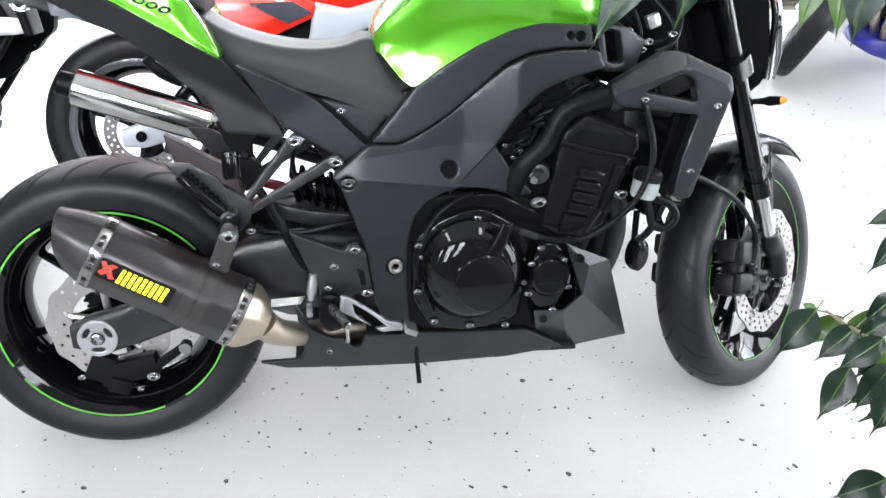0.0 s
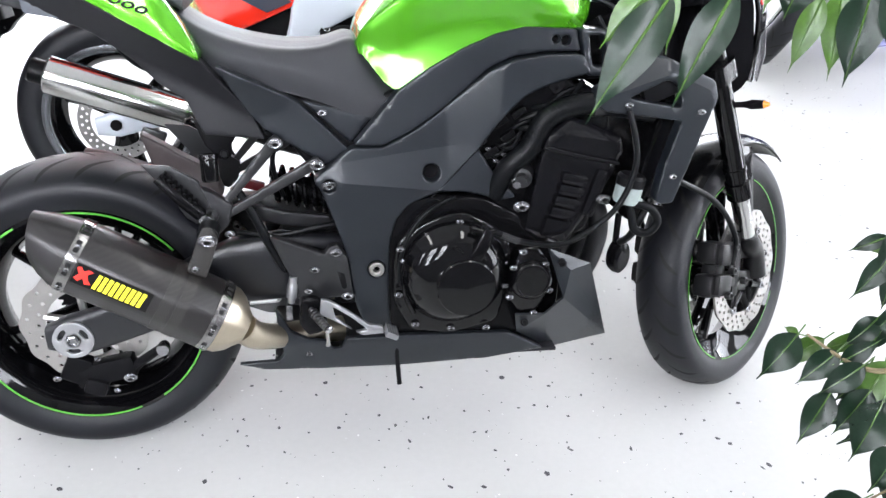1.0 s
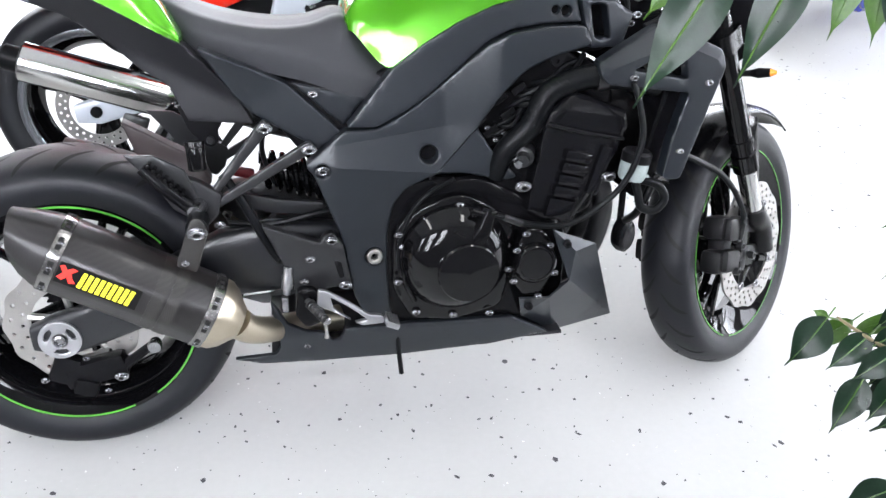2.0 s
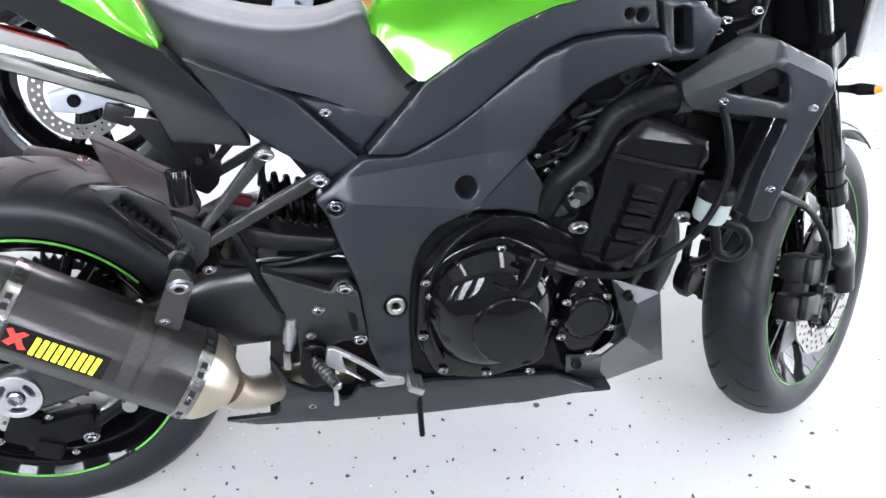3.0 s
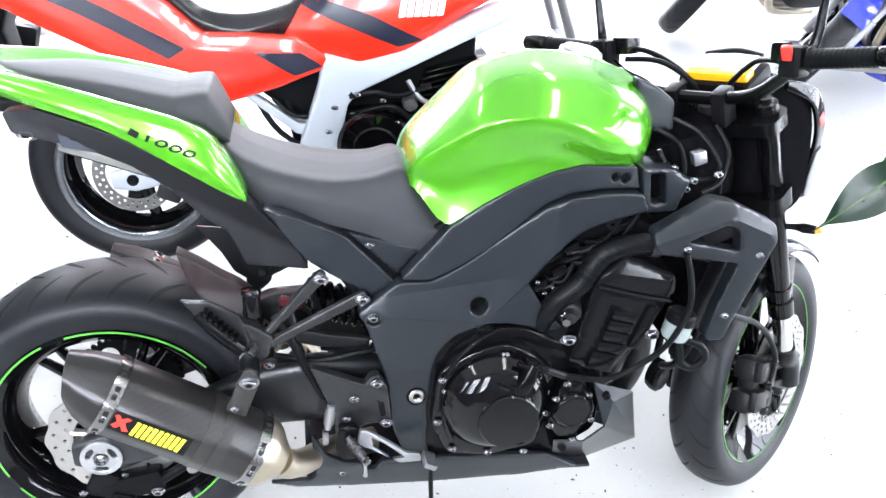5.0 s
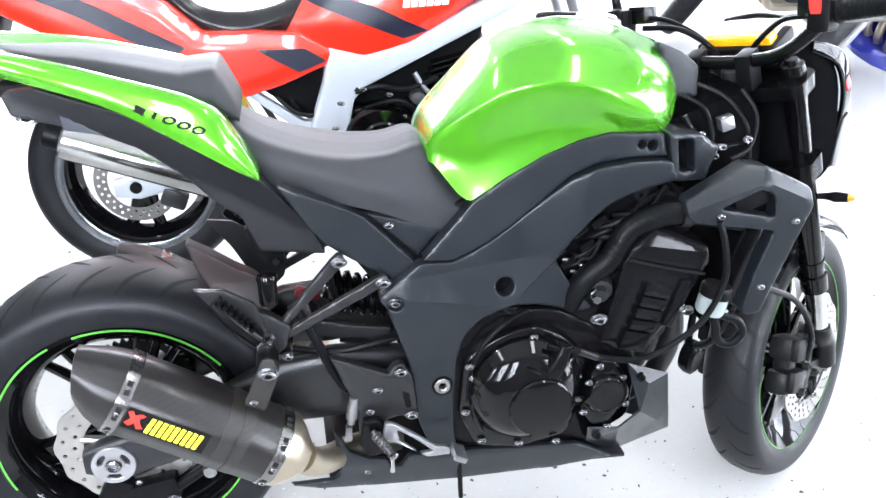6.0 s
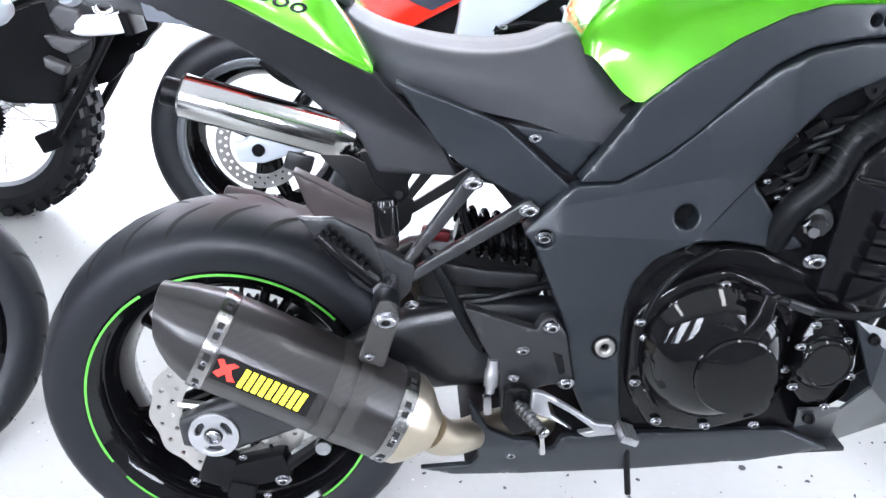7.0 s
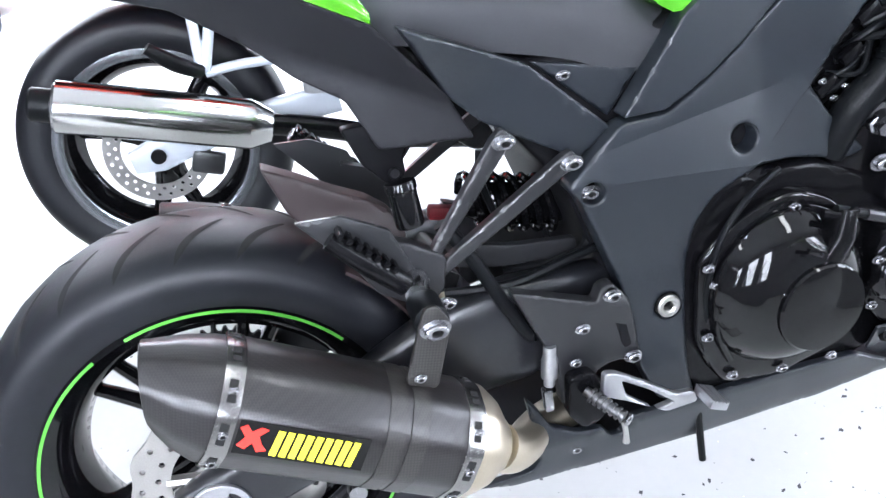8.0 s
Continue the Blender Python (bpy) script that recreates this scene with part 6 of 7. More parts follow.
# passenger seat
pillion = [
    (-0.13, [(0.06, 1.006), (0.066, 1.011), (0.05, 1.018), (0.02, 1.022), (0.0, 1.023)]),
    (-0.06, [(0.098, 1.001), (0.104, 1.008), (0.086, 1.017), (0.04, 1.021), (0.0, 1.022)]),
    (0.0, [(0.115, 0.994), (0.122, 1.003), (0.100, 1.014), (0.05, 1.018), (0.0, 1.019)]),
    (0.07, [(0.127, 0.978), (0.133, 0.989), (0.108, 1.004), (0.05, 1.008), (0.0, 1.010)]),
    (0.135, [(0.132, 0.957), (0.138, 0.972), (0.112, 0.992), (0.05, 0.997), (0.0, 0.999)]),
    (0.153, [(0.133, 0.950), (0.141, 0.968), (0.114, 0.992), (0.05, 0.998), (0.0, 1.0)]),
    (0.190, [(0.131, 0.940), (0.139, 0.962), (0.112, 0.996), (0.05, 1.002), (0.0, 1.003)]),
    (0.203, [(0.128, 0.934), (0.135, 0.953), (0.110, 0.986), (0.05, 0.992), (0.0, 0.993)]),
    (0.230, [(0.118, 0.918), (0.122, 0.926), (0.10, 0.938), (0.045, 0.943), (0.0, 0.945)]),
]
body("passenger_seat", pillion, SEAT, "grey-black vinyl passenger seat with a raised front")
# tail
tail = [
    (-0.30, [(0.03, 1.005), (0.05, 1.02), (0.045, 1.035), (0.02, 1.04), (0.0, 1.042)]),
    (-0.20, [(0.075, 1.002), (0.110, 1.018), (0.096, 1.034), (0.05, 1.036), (0.0, 1.036)]),
    (-0.05, [(0.163, 0.984), (0.166, 1.002), (0.138, 1.021), (0.06, 1.006), (0.0, 1.000)]),
    (0.06, [(0.190, 0.953), (0.190, 0.976), (0.160, 0.999), (0.06, 0.975), (0.0, 0.97)]),
    (0.18, [(0.207, 0.890), (0.204, 0.928), (0.172, 0.966), (0.06, 0.94), (0.0, 0.94)]),
    (0.225, [(0.208, 0.864), (0.205, 0.885), (0.172, 0.918), (0.06, 0.90), (0.0, 0.90)]),
    (0.258, [(0.200, 0.845), (0.206, 0.851), (0.190, 0.858), (0.06, 0.85), (0.0, 0.85)]),
]
tail_cowl = body("tail_cowl", tail, GREEN, "metallic green tail cowl with dark lettering bars")


def laid_on(bm, ob, lift):
    """Moves a thin shape built round y = 0 onto the outer face of ob."""
    from mathutils.bvhtree import BVHTree
    me = ob.data
    tree = BVHTree.FromPolygons([v.co for v in me.vertices], [tuple(p.vertices) for p in me.polygons])
    for v in bm.verts:
        hit = tree.ray_cast(Vector((v.co.x, -1, v.co.z)), Vector((0, 1, 0)))[0]
        v.co.y = (hit.y if hit else -0.15) - lift + 0.4 * v.co.y


# marks on the tail: five plain bars
for i in range(5):
    x, z = 0.092 + 0.0205 * i, 0.958 - 0.0073 * i
    bm = bmesh.new()
    if i > 1:
        lathe(bm, [(0.0045, -0.0008), (0.0085, -0.0008), (0.0085, 0.0008), (0.0045, 0.0008)], (x, 0, z), (0, 1, 0), 18, True)
        bmesh.ops.scale(bm, vec=(1.25, 1, 0.7), space=Matrix.Translation((-x, 0, -z)), verts=bm.verts)
    else:
        block(bm, (x, 0, z), (0.015 if i == 0 else 0.005, 0.0016, 0.011), Matrix.Rotation(radians(28), 4, "Y"))
    laid_on(bm, tail_cowl, 0.002)
    part("model_mark", bm, BLACK_INK, BIKE, "dark plain bar of lettering")
# dark lower tail
def under_tail_y(x, z):
    """Leans out towards the cowl above it."""
    return -0.142 - 0.050 * max(0.0, min(1.0, (z - 0.885 + 0.55 * (x - 0.06)) / 0.07))


both("under_tail", plate([(-0.11, 0.968), (-0.055, 0.982), (0.06, 0.952), (0.18, 0.888), (0.260, 0.842), (0.336, 0.746), (0.362, 0.690), (0.252, 0.700), (0.225, 0.762), (0.18, 0.795), (0.141, 0.835), (0.075, 0.885), (0.0, 0.912), (-0.10, 0.935)], (),
     under_tail_y, 0.03, 0.0025, 0.010, 0.006), PANEL_DARK, BIKE, "black plastic lower tail panel")
part("tail_bracket", plate([(0.222, 0.705), (0.240, 0.655), (0.254, 0.640), (0.262, 0.628), (0.280, 0.622), (0.292, 0.634), (0.291, 0.655), (0.300, 0.668), (0.306, 0.705)], (), -0.05, 0.02, 0.003, 0.01, 0.006), PLASTIC, BIKE, "black lobed bracket under the tail")
bm = bmesh.new()
lathe(bm, [(0.0001, -0.006), (0.006, -0.006), (0.008, -0.003), (0.008, 0.004), (0.0001, 0.004)], (0.277, -0.050, 0.638), (0, 1, 0), 14)
part("bracket_bolt", bm, BRACKET, BIKE)

# ---- the red sports motorcycle parked behind ----
RED_BIKE = empty("motorcycle", pose(-0.0092, 0.8788, 0.0054, -11, 0, -2.6), "red sports motorcycle with dark stripes and a silver-white frame", "motorcycle")


def red_bike():
    b = RED_BIKE
    c = (-0.088, 0, 0.308)
    w = wheel(b, "rear_wheel", "silver-rimmed three-spoke rear wheel", c, 0.214, 0.302, 0.082, 0.07, None, 3, 0.045, 0, 0.5, GLOSS, None, 0.045)
    bm = bmesh.new()
    lathe(bm, [(0.196, -0.066), (0.197, -0.074), (0.206, -0.0768), (0.2185, -0.0764), (0.2175, -0.07), (0.2, -0.062)], c, (0, 1, 0), 64, True)
    part("rim_ring", bm, RIM_GREY, w, "bright silver rim edge")
    brake_disc(w, (c[0], c[2]), -0.095, 0.112, 0.078, None, 0, 26, DARK_DISC)
    bm = bmesh.new()
    loft(bm, bar_section([(-0.14, -0.125, 0.300), (-0.082, -0.125, 0.308), (0.0, -0.125, 0.330), (0.12, -0.125, 0.345), (0.32, -0.12, 0.36)], 0.03, [0.05, 0.075, 0.07, 0.06, 0.07]))
    part("swingarm", bm, FRAME_WHITE, b, "pale silver swingarm")
    bm = bmesh.new()
    disc(bm, (-0.082, -0.150, 0.308), (0, 1, 0), 0.016, 0.02, 20, 0.003)
    part("axle_nut", bm, PLASTIC, b)
    bm = bmesh.new()
    block(bm, (0.015, -0.125, 0.272), (0.07, 0.04, 0.05), Matrix.Rotation(radians(20), 4, "Y"), 0.01)
    part("rear_caliper", bm, BRACKET, b, "grey rear brake caliper")
    # chromed silencer
    bm = bmesh.new()
    a, e = Vector((-0.234, -0.205, 0.465)), Vector((0.137, -0.195, 0.350))
    lathe(bm, [(0.0001, 0.0), (0.047, 0.0), (0.053, 0.006), (0.053, 0.375), (0.050, 0.385), (0.033, 0.42), (0.0001, 0.43)], a, e - a, 36)
    m = part("silencer", bm, CHROME, b, "polished steel silencer with a black end")
    bm = bmesh.new()
    lathe(bm, [(0.0001, -0.045), (0.030, -0.045), (0.034, -0.040), (0.034, -0.004), (0.045, -0.002), (0.047, 0.004), (0.0001, 0.004)], a, e - a, 28)
    part("end_piece", bm, HOSE, m, "black rubber end piece")
    bm = bmesh.new()
    tube(bm, [(0.16, -0.190, 0.345), (0.27, -0.17, 0.31), (0.42, -0.14, 0.25), (0.60, -0.10, 0.20)], 0.024, 5, 16)
    part("exhaust_pipe", bm, ENGINE, b)
    # tail, side panel, seat and tank
    flank_y = lambda x, z: -0.165 - 0.03 * max(0.0, min(1.0, (x + 0.1) / 0.4))
    both("side_panel", plate([(-0.52, 0.905), (-0.29, 0.790), (-0.09, 0.698), (0.054, 0.655), (0.173, 0.613), (0.296, 0.662), (0.403, 0.716), (0.418, 0.752), (0.336, 0.796), (0.228, 0.796), (0.11, 0.790), (0.03, 0.86), (-0.10, 0.94), (-0.45, 1.03)], (), flank_y, 0.04, 0.006, 0.012, 0.01, 0.008, 0.04), RED, b, "glossy red tail and side panel")
    for pts in ([(-0.45, 0.975), (-0.157, 0.858), (0.071, 0.750), (0.031, 0.720), (-0.079, 0.774), (-0.178, 0.822), (-0.45, 0.935)], [(0.236, 0.752), (0.35, 0.760), (0.402, 0.730), (0.337, 0.699), (0.276, 0.730)]):
        part("stripe", plate(pts, (), lambda x, z: flank_y(x, z) - 0.0105, 0.006, 0.0008, 0.012, 0.003), NAVY_TAPE, b, "dark stripe")
    seat_st = [(-0.32, [(0.10, 0.985), (0.11, 1.0), (0.09, 1.02), (0.0, 1.02)]), (-0.15, [(0.13, 0.935), (0.14, 0.96), (0.11, 0.985), (0.0, 0.985)]), (0.0, [(0.14, 0.87), (0.15, 0.90), (0.12, 0.935), (0.0, 0.925)]),
               (0.10, [(0.145, 0.79), (0.152, 0.82), (0.12, 0.85), (0.0, 0.84)]), (0.20, [(0.145, 0.775), (0.15, 0.80), (0.115, 0.835), (0.0, 0.825)]), (0.30, [(0.13, 0.79), (0.135, 0.83), (0.10, 0.86), (0.0, 0.86)]), (0.36, [(0.11, 0.83), (0.115, 0.86), (0.08, 0.90), (0.0, 0.90)]), (0.43, [(0.10, 0.86), (0.105, 0.89), (0.07, 0.92), (0.0, 0.92)])]
    body("seat", seat_st, GLOSS_SEAT, "shiny black vinyl seat", parent=b)
    tank_st = [(0.305, [(0.165, 0.786), (0.17, 0.83), (0.13, 0.89), (0.06, 0.91), (0.0, 0.915)]), (0.40, [(0.18, 0.758), (0.195, 0.83), (0.17, 0.93), (0.08, 0.975), (0.0, 0.985)]), (0.50, [(0.185, 0.728), (0.205, 0.83), (0.19, 0.95), (0.09, 1.01), (0.0, 1.02)]),
               (0.62, [(0.185, 0.775), (0.21, 0.86), (0.195, 0.97), (0.09, 1.03), (0.0, 1.04)]), (0.74, [(0.18, 0.872), (0.20, 0.915), (0.18, 0.985), (0.09, 1.03), (0.0, 1.04)]), (0.84, [(0.16, 0.935), (0.17, 0.955), (0.15, 0.99), (0.08, 1.02), (0.0, 1.02)])]
    red_tank = body("fuel_tank", tank_st, RED, "glossy red fuel tank with a dark stripe and a white mark", parent=b)
    for v in red_tank.data.vertices:
        v.co.x += 0.5 * (v.co.z - 0.79) * max(0.0, min(1.0, (0.42 - v.co.x) / 0.115))
    bm = plate([(0.344, 0.876), (0.364, 0.908), (0.52, 0.868), (0.652, 0.811), (0.590, 0.790), (0.46, 0.836)], (), 0.0, 0.003, 0.0005, 0.012, 0.003)
    laid_on(bm, red_tank, 0.0018)
    part("stripe", bm, NAVY_TAPE, b, "dark stripe")
    for k in range(6):
        bm = plate([(0.588 + 0.019 * k, 0.915 + 0.002 * k), (0.604 + 0.019 * k, 0.917 + 0.002 * k), (0.600 + 0.019 * k, 0.87 + 0.002 * k), (0.584 + 0.019 * k, 0.868 + 0.002 * k)], (), 0.0, 0.003, 0.0005, 0.02, 0.003)
        laid_on(bm, red_tank, 0.0018)
        part("tank_mark", bm, WHITE_INK, b, "white plain bar")
    # beam frame
    both("frame_beam", plate([(0.404, 0.760), (0.494, 0.743), (0.604, 0.780), (0.735, 0.864), (0.845, 0.925), (0.90, 0.93), (0.885, 0.885), (0.69, 0.772), (0.50, 0.662), (0.470, 0.626), (0.452, 0.50), (0.43, 0.38), (0.34, 0.36), (0.350, 0.50), (0.393, 0.671)], (), -0.195, 0.05, 0.008, 0.012, 0.01), FRAME_WHITE, b,
         "silver-white beam frame")
    both("frame_strut", plate([(0.205, 0.63), (0.225, 0.64), (0.345, 0.56), (0.385, 0.565), (0.385, 0.52), (0.34, 0.53)], (), -0.17, 0.03, 0.004, 0.012, 0.006), FRAME_WHITE, b, "silver-white rear strut")
    for x0, x1 in ((0.03, 0.045), (0.085, 0.05)):
        bm = bmesh.new()
        tube(bm, [(x0 + 0.02, -0.15, 0.70), (x1, -0.175, 0.53)], [0.009, 0.012], 2, 12, False)
        part("footrest_arm", bm, FRAME_WHITE, b, "white passenger footrest arm")
    bm = bmesh.new()
    tube(bm, [(0.045, -0.18, 0.53), (0.0, -0.20, 0.56), (-0.04, -0.21, 0.60)], [0.014, 0.016, 0.012], 4, 12)
    part("passenger_footrest", bm, HOSE, b, "folded black passenger footrest")
    bm = bmesh.new()
    tube(bm, [(0.05, -0.17, 0.525), (0.13, -0.17, 0.53), (0.24, -0.165, 0.52)], 0.010, 3, 12)
    part("footrest_stay", bm, FRAME_WHITE, b)
    bm = bmesh.new()
    block(bm, (0.27, -0.17, 0.47), (0.08, 0.04, 0.06), Matrix.Rotation(radians(10), 4, "Y"), 0.012)
    part("footrest_plate", bm, ALLOY, b, "silver rider's footrest plate")
    # engine
    part("engine", plate([(0.46, 0.60), (0.62, 0.62), (0.78, 0.60), (0.84, 0.48), (0.82, 0.28), (0.56, 0.24), (0.45, 0.34)], (), -0.17, 0.34, 0.012, 0.02, 0.02), ENGINE, b, "black engine")
    bm = bmesh.new()
    lathe(bm, [(0.098, -0.17), (0.10, -0.20), (0.09, -0.215), (0.06, -0.222), (0.055, -0.228), (0.0001, -0.228)], (0.545, 0, 0.515), (0, 1, 0), 40)
    part("clutch_cover", bm, GLOSS, b, "gloss black clutch cover")
    for k in range(8):
        a = k * math.tau / 8 + 0.2
        bolt(b, 0.545 + 0.092 * math.cos(a), -0.212, 0.515 + 0.092 * math.sin(a), 0.006)
    for x, z, r in ((0.66, 0.56, 0.034), (0.72, 0.50, 0.026), (0.63, 0.635, 0.020)):
        bm = bmesh.new()
        lathe(bm, [(r, -0.165), (r, -0.195), (r * 0.8, -0.205), (0.0001, -0.207)], (x, 0, z), (0, 1, 0), 24)
        part("engine_cap", bm, BRACKET if r > 0.03 else GREY_PLASTIC, b, "dark round engine cap")
    for pts in ([(0.46, -0.185, 0.64), (0.53, -0.20, 0.665), (0.60, -0.20, 0.66), (0.68, -0.19, 0.69)], [(0.50, -0.18, 0.60), (0.58, -0.205, 0.63), (0.64, -0.21, 0.60), (0.70, -0.20, 0.62)], [(0.28, -0.15, 0.62), (0.34, -0.17, 0.58), (0.42, -0.18, 0.60), (0.48, -0.19, 0.66)], [(0.62, -0.19, 0.70), (0.66, -0.20, 0.65), (0.74, -0.20, 0.64)]):
        bm = bmesh.new()
        tube(bm, pts, 0.007, 5, 8)
        part("engine_hose", bm, HOSE if pts[0][0] < 0.6 else PEDAL_ALLOY, b)
    for k in range(9):
        bm = bmesh.new()
        block(bm, (0.70 + 0.006 * k, 0, 0.60 + 0.018 * k), (0.17, 0.34, 0.006), Matrix.Rotation(radians(-18), 4, "Y"), 0.002)
        part("fin", bm, ENGINE, b)
    part("inner_frame", plate([(0.02, 0.80), (0.30, 0.76), (0.50, 0.72), (0.80, 0.88), (0.80, 0.64), (0.50, 0.58), (0.40, 0.52), (0.2, 0.66)], (), -0.12, 0.24, 0.01, 0.03, 0.01), PLASTIC, b)
    bm = bmesh.new()
    tube(bm, [(0.30, -0.10, 0.64), (0.33, -0.12, 0.55), (0.35, -0.1, 0.45)], 0.012, 4, 10)
    tube(bm, [(0.24, -0.12, 0.60), (0.30, -0.14, 0.52), (0.42, -0.15, 0.45)], 0.008, 4, 10)
    part("hose", bm, HOSE, b)
    # tail end
    bm = bmesh.new()
    loft(bm, bar_section([(-0.24, 0, 0.93), (-0.36, 0, 0.86), (-0.40, 0, 0.74), (-0.38, 0, 0.64)], [0.16, 0.13, 0.12, 0.1], 0.03))
    part("rear_mudguard", bm, PLASTIC, b, "black rear mudguard")
    for side in (-1, 1):
        bm = bmesh.new()
        tube(bm, [(-0.30, side * 0.06, 0.90), (-0.305, side * 0.12, 0.90), (-0.305, side * 0.16, 0.90)], [0.008, 0.016, 0.014], 3, 12)
        part("indicator", bm, AMBER, b, "amber rear indicator")
    # front end
    f = (1.375, 0, 0.30)
    wheel(b, "front_wheel", "silver three-spoke front wheel", f, 0.216, 0.298, 0.058, 0.046, None, 3, 0.04, 0, 0.2, ALLOY, None, 0.05, GLOSS)
    for side in (-1, 1):
        bm = bmesh.new()
        tube(bm, [(1.28, side * 0.095, 0.32), (0.985, side * 0.095, 1.02)], 0.021, 2, 18, False)
        part("fork_leg", bm, ALLOY, b, "silver fork leg")
        bm = bmesh.new()
        tube(bm, [(1.0, side * 0.05, 1.04), (0.98, side * 0.16, 1.07), (0.94, side * 0.24, 1.07), (0.90, side * 0.36, 1.05)], [0.012, 0.012, 0.015, 0.016], 4, 12)
        part("handlebar", bm, HOSE, b, "black handlebar with grip")
        bm = bmesh.new()
        block(bm, (0.97, side * 0.20, 1.085), (0.05, 0.05, 0.04), None, 0.008)
        part("switch_box", bm, PLASTIC, b)
        bm = bmesh.new()
        tube(bm, [(1.0, side * 0.20, 1.07), (1.03, side * 0.28, 1.055), (1.0, side * 0.36, 1.04)], 0.006, 4, 8)
        part("lever", bm, ALLOY, b)
    for z in (0.80, 1.0):
        bm = bmesh.new()
        block(bm, (1.285 - (z - 0.31) * 0.42, 0, z), (0.07, 0.25, 0.035), Matrix.Rotation(radians(-22), 4, "Y"), 0.01)
        part("yoke", bm, ALLOY, b, "silver fork yoke")
    bm = bmesh.new()
    lathe(bm, [(0.315, -0.06), (0.322, 0), (0.315, 0.06), (0.311, 0.06), (0.318, 0), (0.311, -0.06)], f, (0, -1, 0), 24, True, radians(40), radians(110))
    part("front_mudguard", bm, RED, b, "glossy red front mudguard")


GLOSS_SEAT = material("shiny_seat_vinyl", (0.012, 0.012, 0.013), 0.22, 0, 500, 0.1, 0.2, 6)
red_bike()
# the bodywork sits lower and a little longer over the wheels
BODY_FIT = Matrix.Translation((0.008, 0, -0.056)) @ Matrix.Diagonal((1.055, 1, 1, 1))
for ob in RED_BIKE.children:
    if ob.name.split(".")[0] not in ("rear_wheel", "front_wheel", "swingarm", "axle_nut", "rear_caliper", "silencer", "exhaust_pipe", "front_mudguard"):
        ob.data.transform(BODY_FIT)


# ---- other parked motorcycles, seen in part ----
def parked_bike(m, label, paint, wheel_paint, fairing=False, headers=STEEL, tread=20, steer=18):
    """A parked motorcycle seen from afar; its front tyre stands at the origin, facing +x."""
    b = empty("motorcycle", m, label, "motorcycle")
    turn = Matrix.Translation((-0.1, 0, 0.6)) @ Matrix.Rotation(radians(steer), 4, (-0.4, 0, 0.9)) @ Matrix.Translation((0.1, 0, -0.6))
    f, r = (0, 0, 0.30), (-1.42, 0, 0.31)
    w = wheel(b, "front_wheel", "front wheel turned to its left", f, 0.216, 0.30, 0.06, 0.048, turn, 3, 0.04, tread, 0.2, wheel_paint, None, 0.05)
    brake_disc(w, (f[0], f[2]), -0.07, 0.145, 0.10, turn, 0, 20)
    wheel(b, "rear_wheel", "rear wheel", r, 0.216, 0.31, 0.09, 0.075, None, 3, 0.04, 0, 0.2, wheel_paint, None, 0.05)
    for side in (-1, 1):
        bm = bmesh.new()
        tube(bm, [(0.0, side * 0.095, 0.30), (-0.06, side * 0.095, 0.50)], [0.03, 0.027], 2, 16, False)
        tube(bm, [(-0.06, side * 0.095, 0.50), (-0.27, side * 0.095, 1.0)], 0.021, 2, 16, False)
        part("fork_leg", bm, ALLOY, b, "silver fork leg", turn)
        bm = bmesh.new()
        tube(bm, [(-0.27, side * 0.05, 1.03), (-0.30, side * 0.2, 1.07), (-0.36, side * 0.36, 1.06)], 0.014, 4, 12)
        part("handlebar", bm, HOSE, b, "", turn)
    bm = bmesh.new()
    lathe(bm, [(0.312, -0.062), (0.322, 0), (0.312, 0.062), (0.308, 0.062), (0.318, 0), (0.308, -0.062)], f, (0, -1, 0), 24, True, radians(55), radians(95))
    part("front_mudguard", bm, paint, b, "", turn)
    bm = bmesh.new()
    disc(bm, (-0.17, 0, 0.93), (1, 0, 0.05), 0.095, 0.09, 28, 0.03)
    part("headlamp", bm, CHROME, b, "round chromed headlamp", turn)
    bm = bmesh.new()
    block(bm, (-0.62, 0, 0.42), (0.36, 0.36, 0.28), None, 0.04)
    block(bm, (-0.50, 0, 0.60), (0.20, 0.34, 0.22), Matrix.Rotation(radians(-25), 4, "Y"), 0.03)
    lathe(bm, [(0.10, -0.22), (0.085, -0.24), (0.0001, -0.245)], (-0.66, 0, 0.42), (0, 1, 0), 28)
    lathe(bm, [(0.10, 0.22), (0.085, 0.24), (0.0001, 0.245)], (-0.66, 0, 0.42), (0, 1, 0), 28)
    part("engine", bm, BRACKET, b, "grey engine")
    for y in (-0.12, -0.04, 0.04, 0.12):
        bm = bmesh.new()
        tube(bm, [(-0.42, y, 0.60), (-0.34, y, 0.55), (-0.32, y, 0.42), (-0.36, y * 0.9, 0.28), (-0.48, y * 0.6, 0.20), (-0.75, y * 0.4, 0.18)], 0.021, 6, 14)
        part("exhaust_header", bm, headers, b, "exhaust header pipe")
    body("fuel_tank", [(-0.78, [(0.08, 0.80), (0.1, 0.83), (0.06, 0.87), (0.0, 0.88)]), (-0.65, [(0.13, 0.78), (0.16, 0.86), (0.1, 0.96), (0.0, 0.98)]), (-0.45, [(0.13, 0.80), (0.17, 0.90), (0.11, 1.0), (0.0, 1.02)]), (-0.32, [(0.1, 0.86), (0.12, 0.92), (0.08, 0.98), (0.0, 0.99)])], paint, "painted fuel tank", parent=b)
    body("seat", [(-1.55, [(0.08, 0.93), (0.1, 0.95), (0.06, 0.98), (0.0, 0.98)]), (-1.2, [(0.12, 0.83), (0.14, 0.86), (0.1, 0.89), (0.0, 0.89)]), (-0.9, [(0.13, 0.76), (0.15, 0.80), (0.1, 0.83), (0.0, 0.83)]), (-0.76, [(0.08, 0.78), (0.1, 0.82), (0.06, 0.85), (0.0, 0.85)])], SEAT, "black vinyl seat", parent=b)
